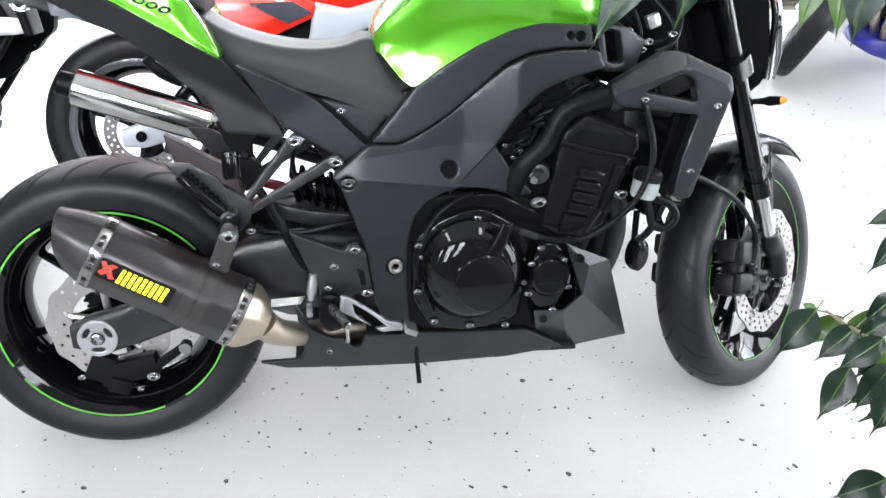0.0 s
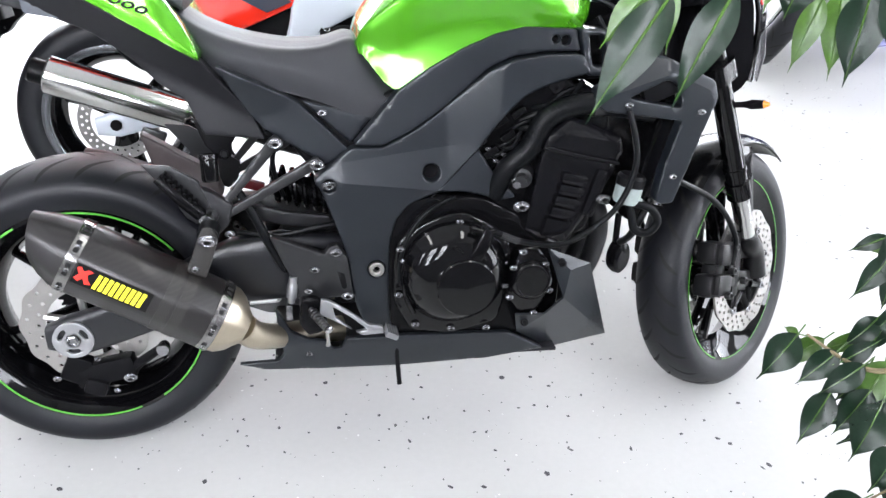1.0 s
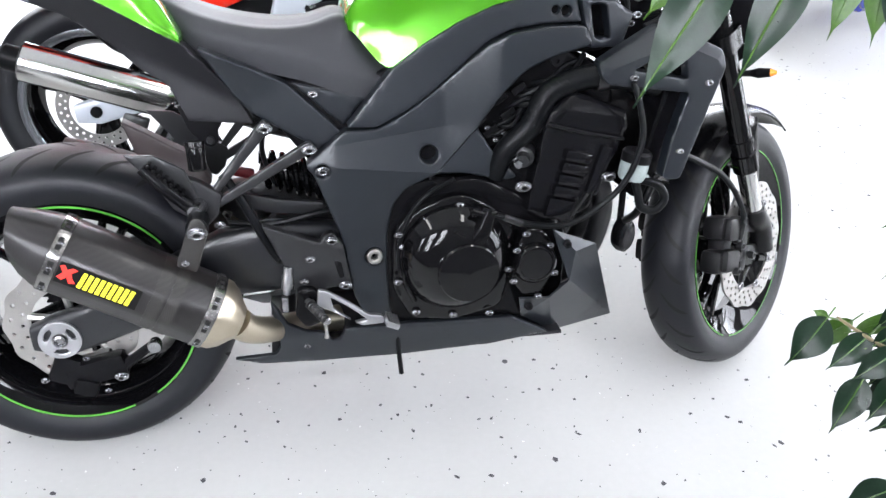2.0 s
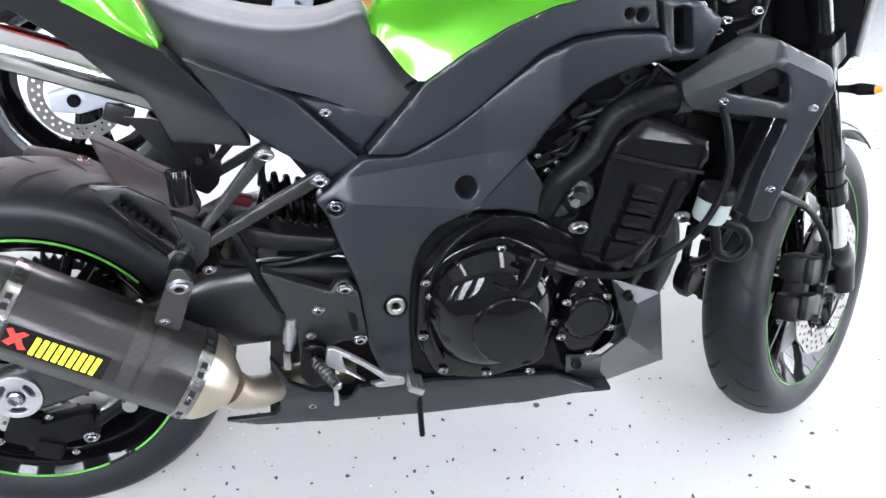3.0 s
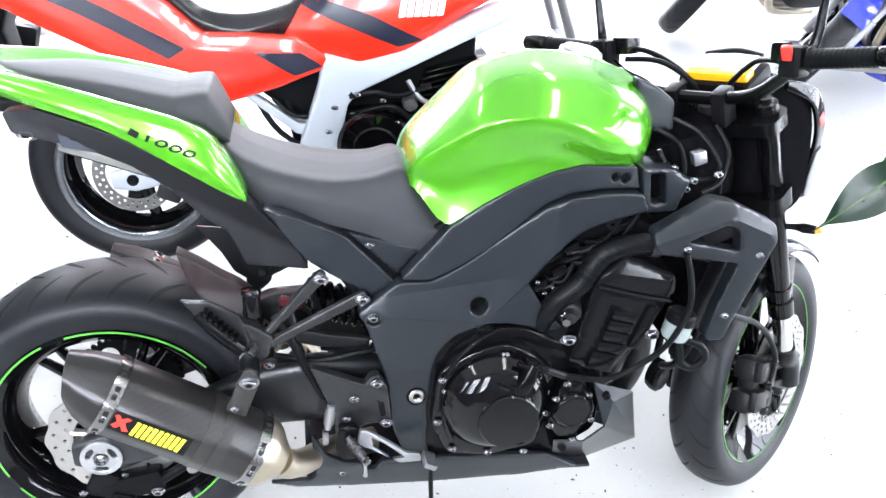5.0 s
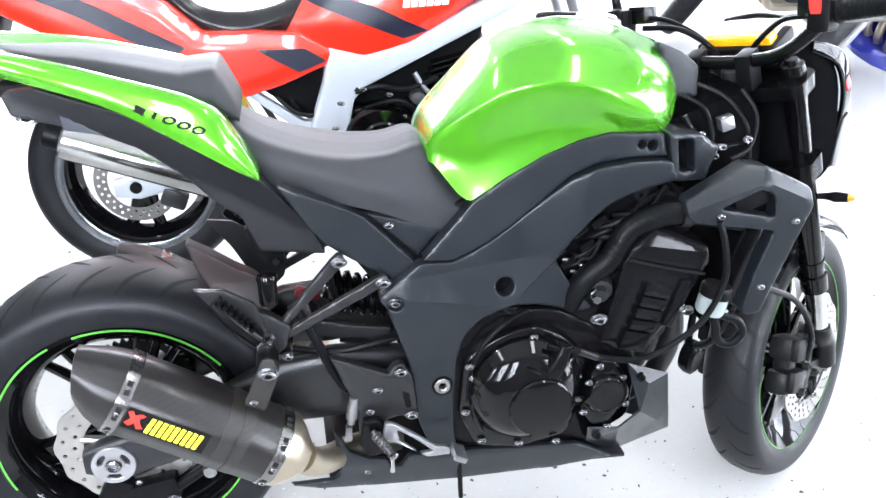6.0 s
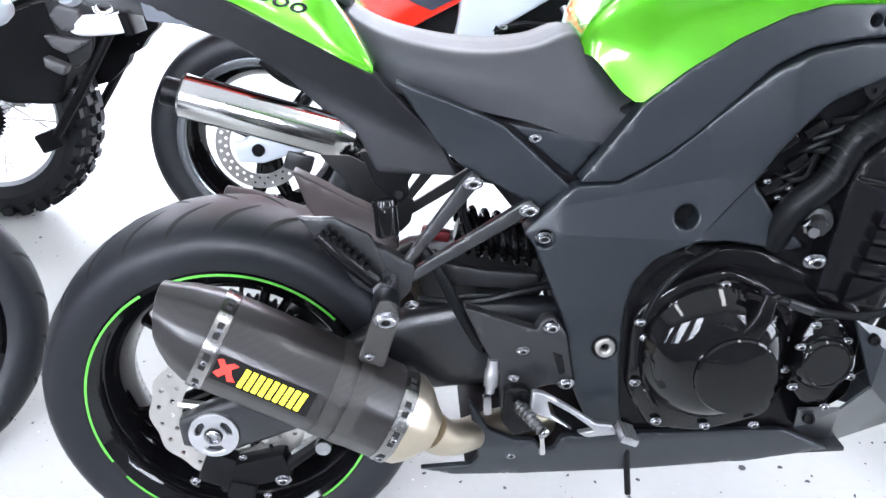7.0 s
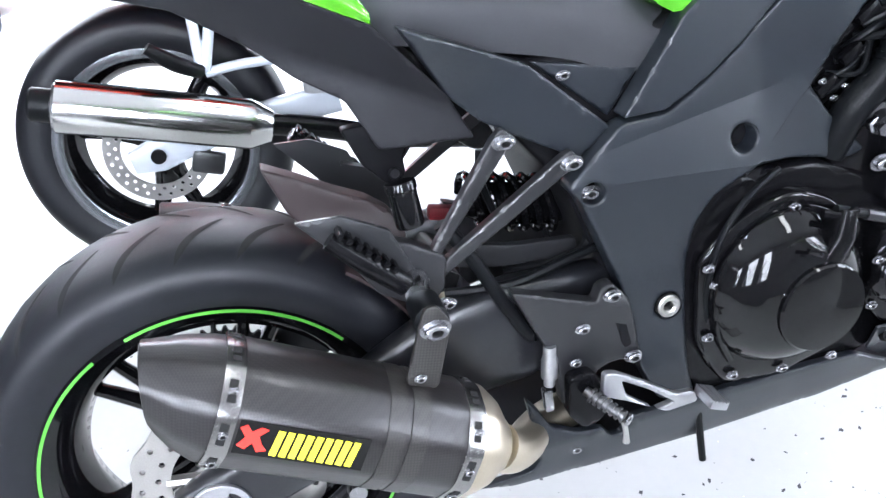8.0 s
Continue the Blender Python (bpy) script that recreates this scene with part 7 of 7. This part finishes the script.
    for side in (-1, 1):
        bm = bmesh.new()
        tube(bm, [(-0.28, side * 0.05, 0.90), (-0.45, side * 0.16, 0.78), (-0.75, side * 0.17, 0.62), (-0.88, side * 0.14, 0.42)], 0.024, 5, 14)
        part("frame_tube", bm, FRAME_WHITE if not fairing else PLASTIC, b, "frame tube")
        bm = bmesh.new()
        loft(bm, bar_section([(-0.86, side * 0.12, 0.42), (-1.15, side * 0.12, 0.36), (-1.46, side * 0.12, 0.31)], 0.035, 0.07))
        part("swingarm_side", bm, ALLOY, b)
    if fairing:
        bm = bmesh.new()
        loft(bm, bar_section([(-0.32, 0, 0.17), (-0.36, 0, 0.18), (-0.42, 0, 0.19), (-0.85, 0, 0.19)], [0.06, 0.22, 0.34, 0.36], [0.03, 0.09, 0.13, 0.12]))
        part("belly_pan", bm, paint, b, "painted belly pan")
        both("lower_fairing", plate([(-0.26, 0.52), (-0.30, 0.30), (-0.40, 0.17), (-0.85, 0.16), (-0.90, 0.25), (-0.62, 0.33), (-0.50, 0.52), (-0.36, 0.60)], [fillet([(-0.50, 0.36), (-0.46, 0.25), (-0.74, 0.22), (-0.70, 0.28)], 0.02)], lambda x, z: -0.21 + 0.25 * max(0.0, 0.3 - z), 0.02, 0.005, 0.02, 0.02, 0.01, 0.04), paint, b, "painted lower fairing")
        both("side_fairing", plate([(-0.12, 0.95), (-0.10, 0.78), (-0.26, 0.64), (-0.45, 0.62), (-0.60, 0.80), (-0.30, 0.90)], (), -0.22, 0.02, 0.005, 0.02, 0.02, 0.01, 0.04), paint, b, "painted side fairing")
        for k in range(3):
            part("fairing_mark", plate([(-0.30 - 0.05 * k, 0.50), (-0.27 - 0.05 * k, 0.50), (-0.30 - 0.05 * k, 0.42), (-0.34 - 0.05 * k, 0.42)], (), -0.224, 0.02, 0.001, 0.02, 0.003), WHITE_INK, b, "white plain shape")
    return b


parked_bike(pose(2.81, 2.17, 0.004, 0, 0, 198) @ pose(0, 0, 0, -14, 0, 0), "blue sports motorcycle with a lower fairing and white marks", BLUE, GLOSS, True, TITANIUM, 22, 34)
parked_bike(pose(2.52, 2.87, 0.004, 0, 0, 190) @ pose(0, 0, 0, -14, 0, 0), "grey naked motorcycle with bronze-coloured exhaust headers", SMOKED, GLOSS, False, TITANIUM, 24, 44)
# the machine in line behind the green one: its front tyre reaches into view
parked_bike(pose(-0.715, 0.12, 0.004, 0, 0, 14) @ pose(0, 0, 0, -9, 0, 0), "dark sports motorcycle parked in line behind the green one", GLOSS, GLOSS)


def trail_bike():
    """A black trail motorcycle with knobbly tyres; the rear tyre stands at the origin, facing +x."""
    b = empty("motorcycle", pose(-0.93, 1.13, 0.006, 0, 0, 172) @ pose(0, 0, 0, 8, 0, 0), "black trail motorcycle with knobbly tyres and wire wheels", "motorcycle")
    for name, c, rim, out, half in (("rear_wheel", (0, 0, 0.325), 0.232, 0.312, 0.062), ("front_wheel", (1.45, 0, 0.345), 0.27, 0.335, 0.045)):
        bm = bmesh.new()
        lathe(bm, [(rim, -0.04), (rim - 0.012, -0.036), (rim - 0.02, 0), (rim - 0.012, 0.036), (rim, 0.04), (rim + 0.006, 0.036), (rim + 0.002, 0), (rim + 0.006, -0.036)], c, (0, 1, 0), 56, True)
        w = part(name, bm, ALLOY, b, "silver rim with wire spokes")
        bm = bmesh.new()
        lathe(bm, [(rim, -half * 0.7), (rim + 0.03, -half), (out - 0.02, -half * 0.95), (out, -half * 0.6), (out + 0.004, 0), (out, half * 0.6), (out - 0.02, half * 0.95), (rim + 0.03, half), (rim, half * 0.7)], c, (0, 1, 0), 56, True)
        part("tyre", bm, RUBBER, w, "black knobbly tyre")
        bm = bmesh.new()
        knobs = 34
        for k in range(knobs):
            for row, (y, dr) in enumerate(((-0.9, -0.012), (-0.45, 0.004), (0.0, 0.006), (0.45, 0.004), (0.9, -0.012))):
                a = (k + 0.5 * (row % 2)) * math.tau / knobs
                p = Vector((c[0] + (out + dr) * math.cos(a), y * half, c[2] + (out + dr) * math.sin(a)))
                block(bm, p, (0.022, half * 0.38, 0.026), Matrix.Rotation(-a, 4, "Y"))
        tagged(part("knob_tread", bm, RUBBER, w, "square rubber tyre knobs"), kind="stuff")
        bm = bmesh.new()
        for k in range(32):
            a = k * math.tau / 32
            s = 1 if k % 2 else -1
            tube(bm, [(c[0] + 0.035 * math.cos(a + 0.5 * s), s * 0.03, c[2] + 0.035 * math.sin(a + 0.5 * s)), (c[0] + (rim - 0.01) * math.cos(a), 0, c[2] + (rim - 0.01) * math.sin(a))], 0.0018, 1, 5, False)
        tagged(part("spoke_wire", bm, STEEL, w, "thin wire spokes"), kind="stuff")
        bm = bmesh.new()
        lathe(bm, [(0.012, -0.06), (0.04, -0.05), (0.032, 0), (0.04, 0.05), (0.012, 0.06)], c, (0, 1, 0), 24, True)
        part("hub", bm, ALLOY, w)
    n = 46
    for y in (0.075,):
        outline = [((0.095 if (k % 4) < 2 else 0.088) * math.cos(k * math.tau / (n * 4)), 0.325 + (0.095 if (k % 4) < 2 else 0.088) * math.sin(k * math.tau / (n * 4))) for k in range(n * 4)]
        bm = plate(outline, [ring2(0.06 * math.cos(k * math.tau / 6), 0.325 + 0.06 * math.sin(k * math.tau / 6), 0.016, 12) for k in range(6)], -y, 0.006, 0.0008, 0.03, 0)
        part("sprocket", mirrored(bm), ENGINE, b, "dark rear sprocket")
        bm.free()
    for side in (-1, 1):
        bm = bmesh.new()
        loft(bm, bar_section([(-0.06, side * 0.10, 0.325), (0.2, side * 0.10, 0.35), (0.52, side * 0.09, 0.40)], 0.03, [0.06, 0.06, 0.09]))
        part("swingarm_side", bm, ALLOY, b, "silver swingarm leg")
        bm = bmesh.new()
        tube(bm, [(1.43, side * 0.09, 0.34), (1.12, side * 0.09, 1.08)], 0.022, 2, 14, False)
        part("fork_leg", bm, PLASTIC, b)
        bm = bmesh.new()
        tube(bm, [(-0.38, side * 0.04, 0.575), (-0.38, side * 0.10, 0.575)], 0.009, 2, 8, False)
        lamp = part("indicator", bm, PLASTIC, b, "milky clear indicator on a black stalk")
        bm = bmesh.new()
        tube(bm, [(-0.375, side * 0.10, 0.573), (-0.43, side * 0.125, 0.578), (-0.52, side * 0.15, 0.586), (-0.545, side * 0.155, 0.588)], [0.026, 0.027, 0.022, 0.008], 4, 14)
        part("lens", bm, WHITE_INK, lamp, "milky clear lens")
        bm = bmesh.new()
        tube(bm, [(-0.47, side * 0.09, 0.575), (-0.366, side * 0.11, 0.418), (-0.262, side * 0.115, 0.280)], 0.013, 4, 10)
        part("guard_strut", bm, PLASTIC, b, "black guard strut")
        bm = bmesh.new()
        tube(bm, [(0.02, side * 0.12, 0.88), (0.14, side * 0.14, 0.74), (0.2, side * 0.15, 0.55), (0.34, side * 0.15, 0.40)], 0.016, 4, 12)
        part("subframe_tube", bm, PLASTIC, b)
        bm = bmesh.new()
        tube(bm, [(1.1, side * 0.06, 1.12), (1.06, side * 0.2, 1.18), (1.0, side * 0.40, 1.17)], 0.013, 4, 12)
        part("handlebar", bm, HOSE, b)
    bm = bmesh.new()
    loft(bm, bar_section([(0.3, 0, 0.80), (0.05, 0, 0.82), (-0.15, 0, 0.86), (-0.27, 0, 0.84)], [0.2, 0.2, 0.18, 0.18], [0.06, 0.05, 0.04, 0.03]))
    part("rear_mudguard", bm, PLASTIC, b, "black rear mudguard")
    bm = bmesh.new()
    block(bm, (0.06, 0, 0.70), (0.42, 0.20, 0.10), None, 0.03)
    block(bm, (-0.06, 0.10, 0.60), (0.20, 0.05, 0.12), Matrix.Rotation(radians(20), 4, "Y"), 0.02)
    part("battery_tray", bm, PANEL_DARK, b, "dark plastic tray over the rear tyre")
    bm = mirrored(plate([(0.10, 0.76), (-0.16, 0.72), (-0.42, 0.68), (-0.47, 0.58), (-0.35, 0.52), (-0.28, 0.36), (-0.12, 0.36), (0.06, 0.46)], (), -0.10, 0.17, 0.012, 0.02, 0.03))
    part("rear_body", bm, PLASTIC, b, "black plastic rear body over the tyre")
    bm = mirrored(plate([(-0.30, 0.66), (-0.44, 0.63), (-0.41, 0.50), (-0.35, 0.46)], (), -0.118, 0.012, 0.003, 0.02, 0.015))
    part("side_shield", bm, BRACKET, b, "grey side shield")
    part("tail_guard", plate([(-0.52, 0.60), (-0.507, 0.535), (-0.47, 0.505), (-0.451, 0.478), (-0.432, 0.466), (-0.410, 0.458), (-0.398, 0.43), (-0.377, 0.412), (-0.337, 0.379), (-0.263, 0.361), (-0.18, 0.40), (-0.18, 0.62)], [ring2(-0.440, 0.488, 0.004, 8)], -0.125, 0.04, 0.006, 0.02, 0.012), PLASTIC, b, "black plastic guard behind the tyre")
    for pts in ([(-0.318, 0.602), (-0.347, 0.630), (-0.405, 0.617), (-0.403, 0.569), (-0.350, 0.562)], [(-0.292, 0.554), (-0.419, 0.541), (-0.370, 0.511), (-0.347, 0.504), (-0.311, 0.522)], [(-0.279, 0.499), (-0.343, 0.473), (-0.325, 0.447), (-0.280, 0.469)]):
        bm = mirrored(plate(pts, (), -0.135, 0.03, 0.008, 0.012, 0.008))
        part("grey_cover", bm, GREY_PLASTIC, b, "grey plastic cover")
    bm = bmesh.new()
    block(bm, (-0.235, 0.10, 0.262), (0.07, 0.04, 0.055), Matrix.Rotation(radians(20), 4, "Y"), 0.008)
    part("rear_caliper", bm, PLASTIC, b, "black brake caliper")
    bm = mirrored(plate([(-0.10, 0.46), (0.12, 0.50), (0.36, 0.50), (0.36, 0.44), (0.10, 0.42), (-0.08, 0.38)], (), -0.09, 0.02, 0.004, 0.02, 0.01))
    part("chain_guard", bm, PLASTIC, b, "black chain guard")
    body("seat", [(-0.22, [(0.08, 0.90), (0.1, 0.92), (0.07, 0.94), (0.0, 0.94)]), (0.1, [(0.1, 0.86), (0.125, 0.89), (0.09, 0.92), (0.0, 0.92)]), (0.5, [(0.1, 0.83), (0.12, 0.86), (0.09, 0.89), (0.0, 0.89)])], SEAT, "black seat", parent=b)
    body("fuel_tank", [(0.48, [(0.1, 0.82), (0.12, 0.88), (0.08, 0.93), (0.0, 0.94)]), (0.75, [(0.14, 0.80), (0.17, 0.90), (0.1, 1.02), (0.0, 1.03)]), (1.0, [(0.1, 0.88), (0.12, 0.95), (0.08, 1.02), (0.0, 1.03)])], GLOSS, "gloss black fuel tank", parent=b)
    bm = bmesh.new()
    block(bm, (0.72, 0, 0.48), (0.36, 0.28, 0.36), Matrix.Rotation(radians(-10), 4, "Y"), 0.04)
    part("engine", bm, BRACKET, b, "grey engine")
    bm = bmesh.new()
    tube(bm, [(0.85, -0.12, 0.45), (0.6, -0.16, 0.30), (0.35, -0.17, 0.45), (0.1, -0.17, 0.62), (-0.15, -0.17, 0.70)], [0.022, 0.022, 0.03, 0.05, 0.045], 5, 16)
    part("exhaust", bm, ENGINE, b, "black exhaust")
    bm = bmesh.new()
    tube(bm, [(0.02, 0.11, 0.60), (0.10, 0.115, 0.50), (0.16, 0.12, 0.40), (0.05, 0.11, 0.33)], 0.012, 4, 10)
    tube(bm, [(-0.1, 0.10, 0.78), (0.02, 0.11, 0.66), (0.1, 0.115, 0.55)], 0.014, 4, 10)
    part("rack_tubes", bm, PLASTIC, b)
    part("side_plate", plate([(0.0, 0.80), (0.34, 0.78), (0.42, 0.62), (0.22, 0.58), (0.06, 0.66)], (), -0.13, 0.02, 0.004, 0.02, 0.02), PANEL_DARK, b)
    bm = mirrored(plate([(0.0, 0.80), (0.34, 0.78), (0.42, 0.62), (0.22, 0.58), (0.06, 0.66)], (), -0.13, 0.02, 0.004, 0.02, 0.02))
    part("side_plate", bm, PANEL_DARK, b)


trail_bike()

# ---- the fig tree beside the camera's way ----
TREE = empty("ficus_plant", Matrix.Translation((0, 0, 0)), "potted weeping fig with dark green pointed leaves", "plant")


def leaf(tip, base, width, mat, curl):
    """A pointed leaf from base to tip, folded along its rib, with waved edges and a drip tip."""
    tip, base = Vector(tip), Vector(base)
    way = tip - base
    length = way.length
    way.normalize()
    face = Vector((-0.45, -0.75, 0.5))
    side = way.cross(face).normalized()
    up = side.cross(way).normalized()
    rows = []
    n = 14
    for i in range(n + 1):
        t = i / n
        w = width * 0.5 * (math.sin(math.pi * min(1.0, t * 1.12) ** 0.75) if t < 0.86 else 0.085 * (1 - t) / 0.14 + 0.004) * (0.97 if t else 0.1)
        if t > 0.97:
            w = width * 0.01
        bend = curl * length * (math.sin(t * math.pi * 0.9) - t * 0.25)
        mid = base + way * length * t + up * bend
        row = []
        for s in (-1, -0.5, 0, 0.5, 1):
            wave = 0.05 * width * math.sin(9 * t + 2 * s + 40 * curl) * abs(s)
            row.append(mid + side * s * w + up * (0.22 * w * abs(s) + wave))
        rows.append(row)
    bm = bmesh.new()
    loft(bm, rows, closed=False)
    loft(bm, [[p - up * 0.0007 for p in r] for r in rows], closed=False)
    part("leaf", bm, mat, TREE, "", None, 80)
    bm = bmesh.new()
    tube(bm, [r[2] + up * 0.0004 for r in rows[:-1]], [0.0011 * (1 - 0.8 * i / n) for i in range(n)], 1, 5, False)
    tube(bm, [base, base - way * 0.012 + Vector((0, 0, 0.004))], 0.0011, 1, 5, False)
    part("leaf_rib", bm, LEAF_YOUNG, TREE)


LEAVES = [
    ((0.591, -1.061, 1.200), (0.633, -1.051, 1.276), 0.029, LEAF), ((0.611, -1.012, 1.229), (0.637, -1.011, 1.264), 0.020, LEAF_YOUNG),
    ((0.657, -1.010, 1.225), (0.660, -0.998, 1.265), 0.010, LEAF_YOUNG), ((0.636, -1.075, 1.216), (0.663, -1.065, 1.283), 0.024, LEAF),
    ((0.738, -1.001, 1.245), (0.746, -0.998, 1.273), 0.023, LEAF), ((0.877, -0.819, 1.137), (0.896, -0.809, 1.206), 0.025, LEAF_YOUNG),
    ((0.916, -0.849, 1.135), (0.928, -0.828, 1.221), 0.044, LEAF), ((0.911, -0.832, 1.134), (0.914, -0.807, 1.214), 0.030, LEAF_YOUNG),
    ((0.944, -0.859, 1.164), (0.946, -0.840, 1.234), 0.035, LEAF), ((0.983, -0.795, 0.721), (1.030, -0.780, 0.779), 0.045, LEAF),
    ((1.011, -0.868, 0.678), (1.053, -0.842, 0.737), 0.039, LEAF), ((1.025, -0.812, 0.724), (1.071, -0.808, 0.772), 0.035, LEAF),
    ((1.032, -0.842, 0.733), (1.081, -0.844, 0.781), 0.034, LEAF), ((1.045, -0.916, 0.696), (1.084, -0.887, 0.759), 0.050, LEAF),
    ((1.055, -0.949, 0.680), (1.090, -0.928, 0.729), 0.046, LEAF), ((1.113, -0.823, 0.803), (1.071, -0.818, 0.762), 0.025, LEAF),
]
LEAVES += [
    ((1.057, -0.865, 0.686), (1.101, -0.849, 0.743), 0.039, LEAF), ((1.081, -0.747, 0.879), (1.118, -0.760, 0.908), 0.020, LEAF),
    ((1.079, -0.782, 0.831), (1.121, -0.774, 0.892), 0.029, LEAF), ((1.016, -0.767, 0.782), (1.030, -0.780, 0.779), 0.012, LEAF_YOUNG),
    ((1.112, -0.801, 0.827), (1.126, -0.780, 0.870), 0.023, LEAF), ((1.085, -0.852, 0.709), (1.125, -0.831, 0.771), 0.044, LEAF_YOUNG),
    ((1.064, -0.878, 0.548), (1.123, -0.890, 0.589), 0.050, LEAF), ((0.736, -0.751, 1.292), (0.789, -0.756, 1.362), 0.037, LEAF),
    ((0.793, -0.723, 1.322), (0.816, -0.727, 1.353), 0.024, LEAF_YOUNG), ((0.922, -0.678, 1.149), (0.941, -0.651, 1.210), 0.033, LEAF_YOUNG),
]


def fig_tree():
    rnd = random.Random(11)
    for i, (tip, base, w, mat) in enumerate(LEAVES):
        leaf(tip, base, w, mat, 0.10 + 0.02 * (i % 5) - 0.04)
    # more leaves crowd behind the front ones
    for k in range(26):
        tip, base, w, mat = LEAVES[9 + k % 14]
        if base[2] < 0.95 and base[0] > 1.06:
            d = Vector((rnd.uniform(0.02, 0.10), rnd.uniform(-0.03, 0.06), rnd.uniform(-0.05, 0.04)))
            swing = Vector((rnd.uniform(-0.03, 0.05), rnd.uniform(-0.03, 0.03), rnd.uniform(-0.015, 0.02)))
            leaf(Vector(tip) + d + swing, Vector(base) + d, w * rnd.uniform(0.8, 1.1), LEAF if k % 4 else LEAF_YOUNG, rnd.uniform(0.1, 0.3))
    # trunk and boughs
    bm = bmesh.new()
    tube(bm, [(1.62, -1.02, 0.25), (1.60, -1.0, 0.6), (1.63, -1.03, 1.0), (1.58, -1.0, 1.5), (1.6, -1.02, 1.9)], [0.022, 0.019, 0.016, 0.012, 0.006], 6, 14)
    part("trunk", bm, BARK, TREE, "grey-brown fig trunk")
    boughs = [
        ([(1.61, -1.01, 0.7), (1.4, -0.95, 0.86), (1.2, -0.87, 0.83), (1.126, -0.85, 0.775), (1.085, -0.828, 0.765), (1.042, -0.78, 0.778)], 0.007),
        ([(1.61, -1.01, 0.85), (1.4, -0.88, 1.0), (1.22, -0.78, 0.96), (1.13, -0.77, 0.90)], 0.005),
        ([(1.62, -1.02, 1.1), (1.3, -0.95, 1.36), (1.08, -0.88, 1.33), (0.945, -0.825, 1.23)], 0.006),
        ([(1.60, -1.0, 1.35), (1.2, -1.03, 1.47), (0.9, -1.04, 1.40), (0.68, -1.062, 1.29), (0.65, -1.05, 1.285)], 0.006),
        ([(1.60, -1.0, 1.4), (1.2, -0.85, 1.58), (0.95, -0.77, 1.48), (0.80, -0.742, 1.388)], 0.006),
        ([(1.61, -1.01, 1.2), (1.25, -0.78, 1.36), (1.0, -0.64, 1.28), (0.948, -0.641, 1.23)], 0.005),
        ([(1.61, -1.01, 0.55), (1.4, -0.95, 0.66), (1.2, -0.90, 0.63), (1.129, -0.893, 0.592)], 0.005),
    ]
    for pts, r in boughs:
        bm = bmesh.new()
        tube(bm, pts, [r * (1 - 0.75 * i / (len(pts) - 1)) for i in range(len(pts))], 6, 8)
        part("bough", bm, TWIG, TREE)
        for p in catmull(pts[:3], 8)[2:]:
            for _ in range(2):
                base = p + Vector((rnd.uniform(-0.04, 0.04), rnd.uniform(-0.04, 0.04), rnd.uniform(-0.03, 0.02)))
                if base.x > 1.22:
                    leaf(base + Vector((rnd.uniform(-0.03, 0.05), rnd.uniform(-0.05, 0.05), rnd.uniform(-0.09, -0.05))), base, rnd.uniform(0.03, 0.045), LEAF if rnd.random() < 0.75 else LEAF_YOUNG, rnd.uniform(0.04, 0.14))
    for _ in range(60):
        base = Vector((1.6 + rnd.gauss(0, 0.16), -1.02 + rnd.gauss(0, 0.16), rnd.uniform(0.9, 2.0)))
        if base.x > 1.35:
            leaf(base + Vector((rnd.uniform(-0.04, 0.04), rnd.uniform(-0.04, 0.04), -0.085)), base, rnd.uniform(0.03, 0.045), LEAF if rnd.random() < 0.75 else LEAF_YOUNG, rnd.uniform(0.04, 0.14))
    bm = bmesh.new()
    lathe(bm, [(0.0001, 0.0), (0.13, 0.0), (0.14, 0.01), (0.17, 0.26), (0.178, 0.28), (0.165, 0.285), (0.155, 0.25), (0.0001, 0.25)], (1.62, -1.02, 0), (0, 0, 1), 40)
    part("pot", bm, POT, TREE, "grey plastic pot")
    bm = bmesh.new()
    disc(bm, (1.62, -1.02, 0.252), (0, 0, 1), 0.154, 0.012, 32, 0.004)
    part("soil", bm, SOIL, TREE, "dark potting soil")


fig_tree()
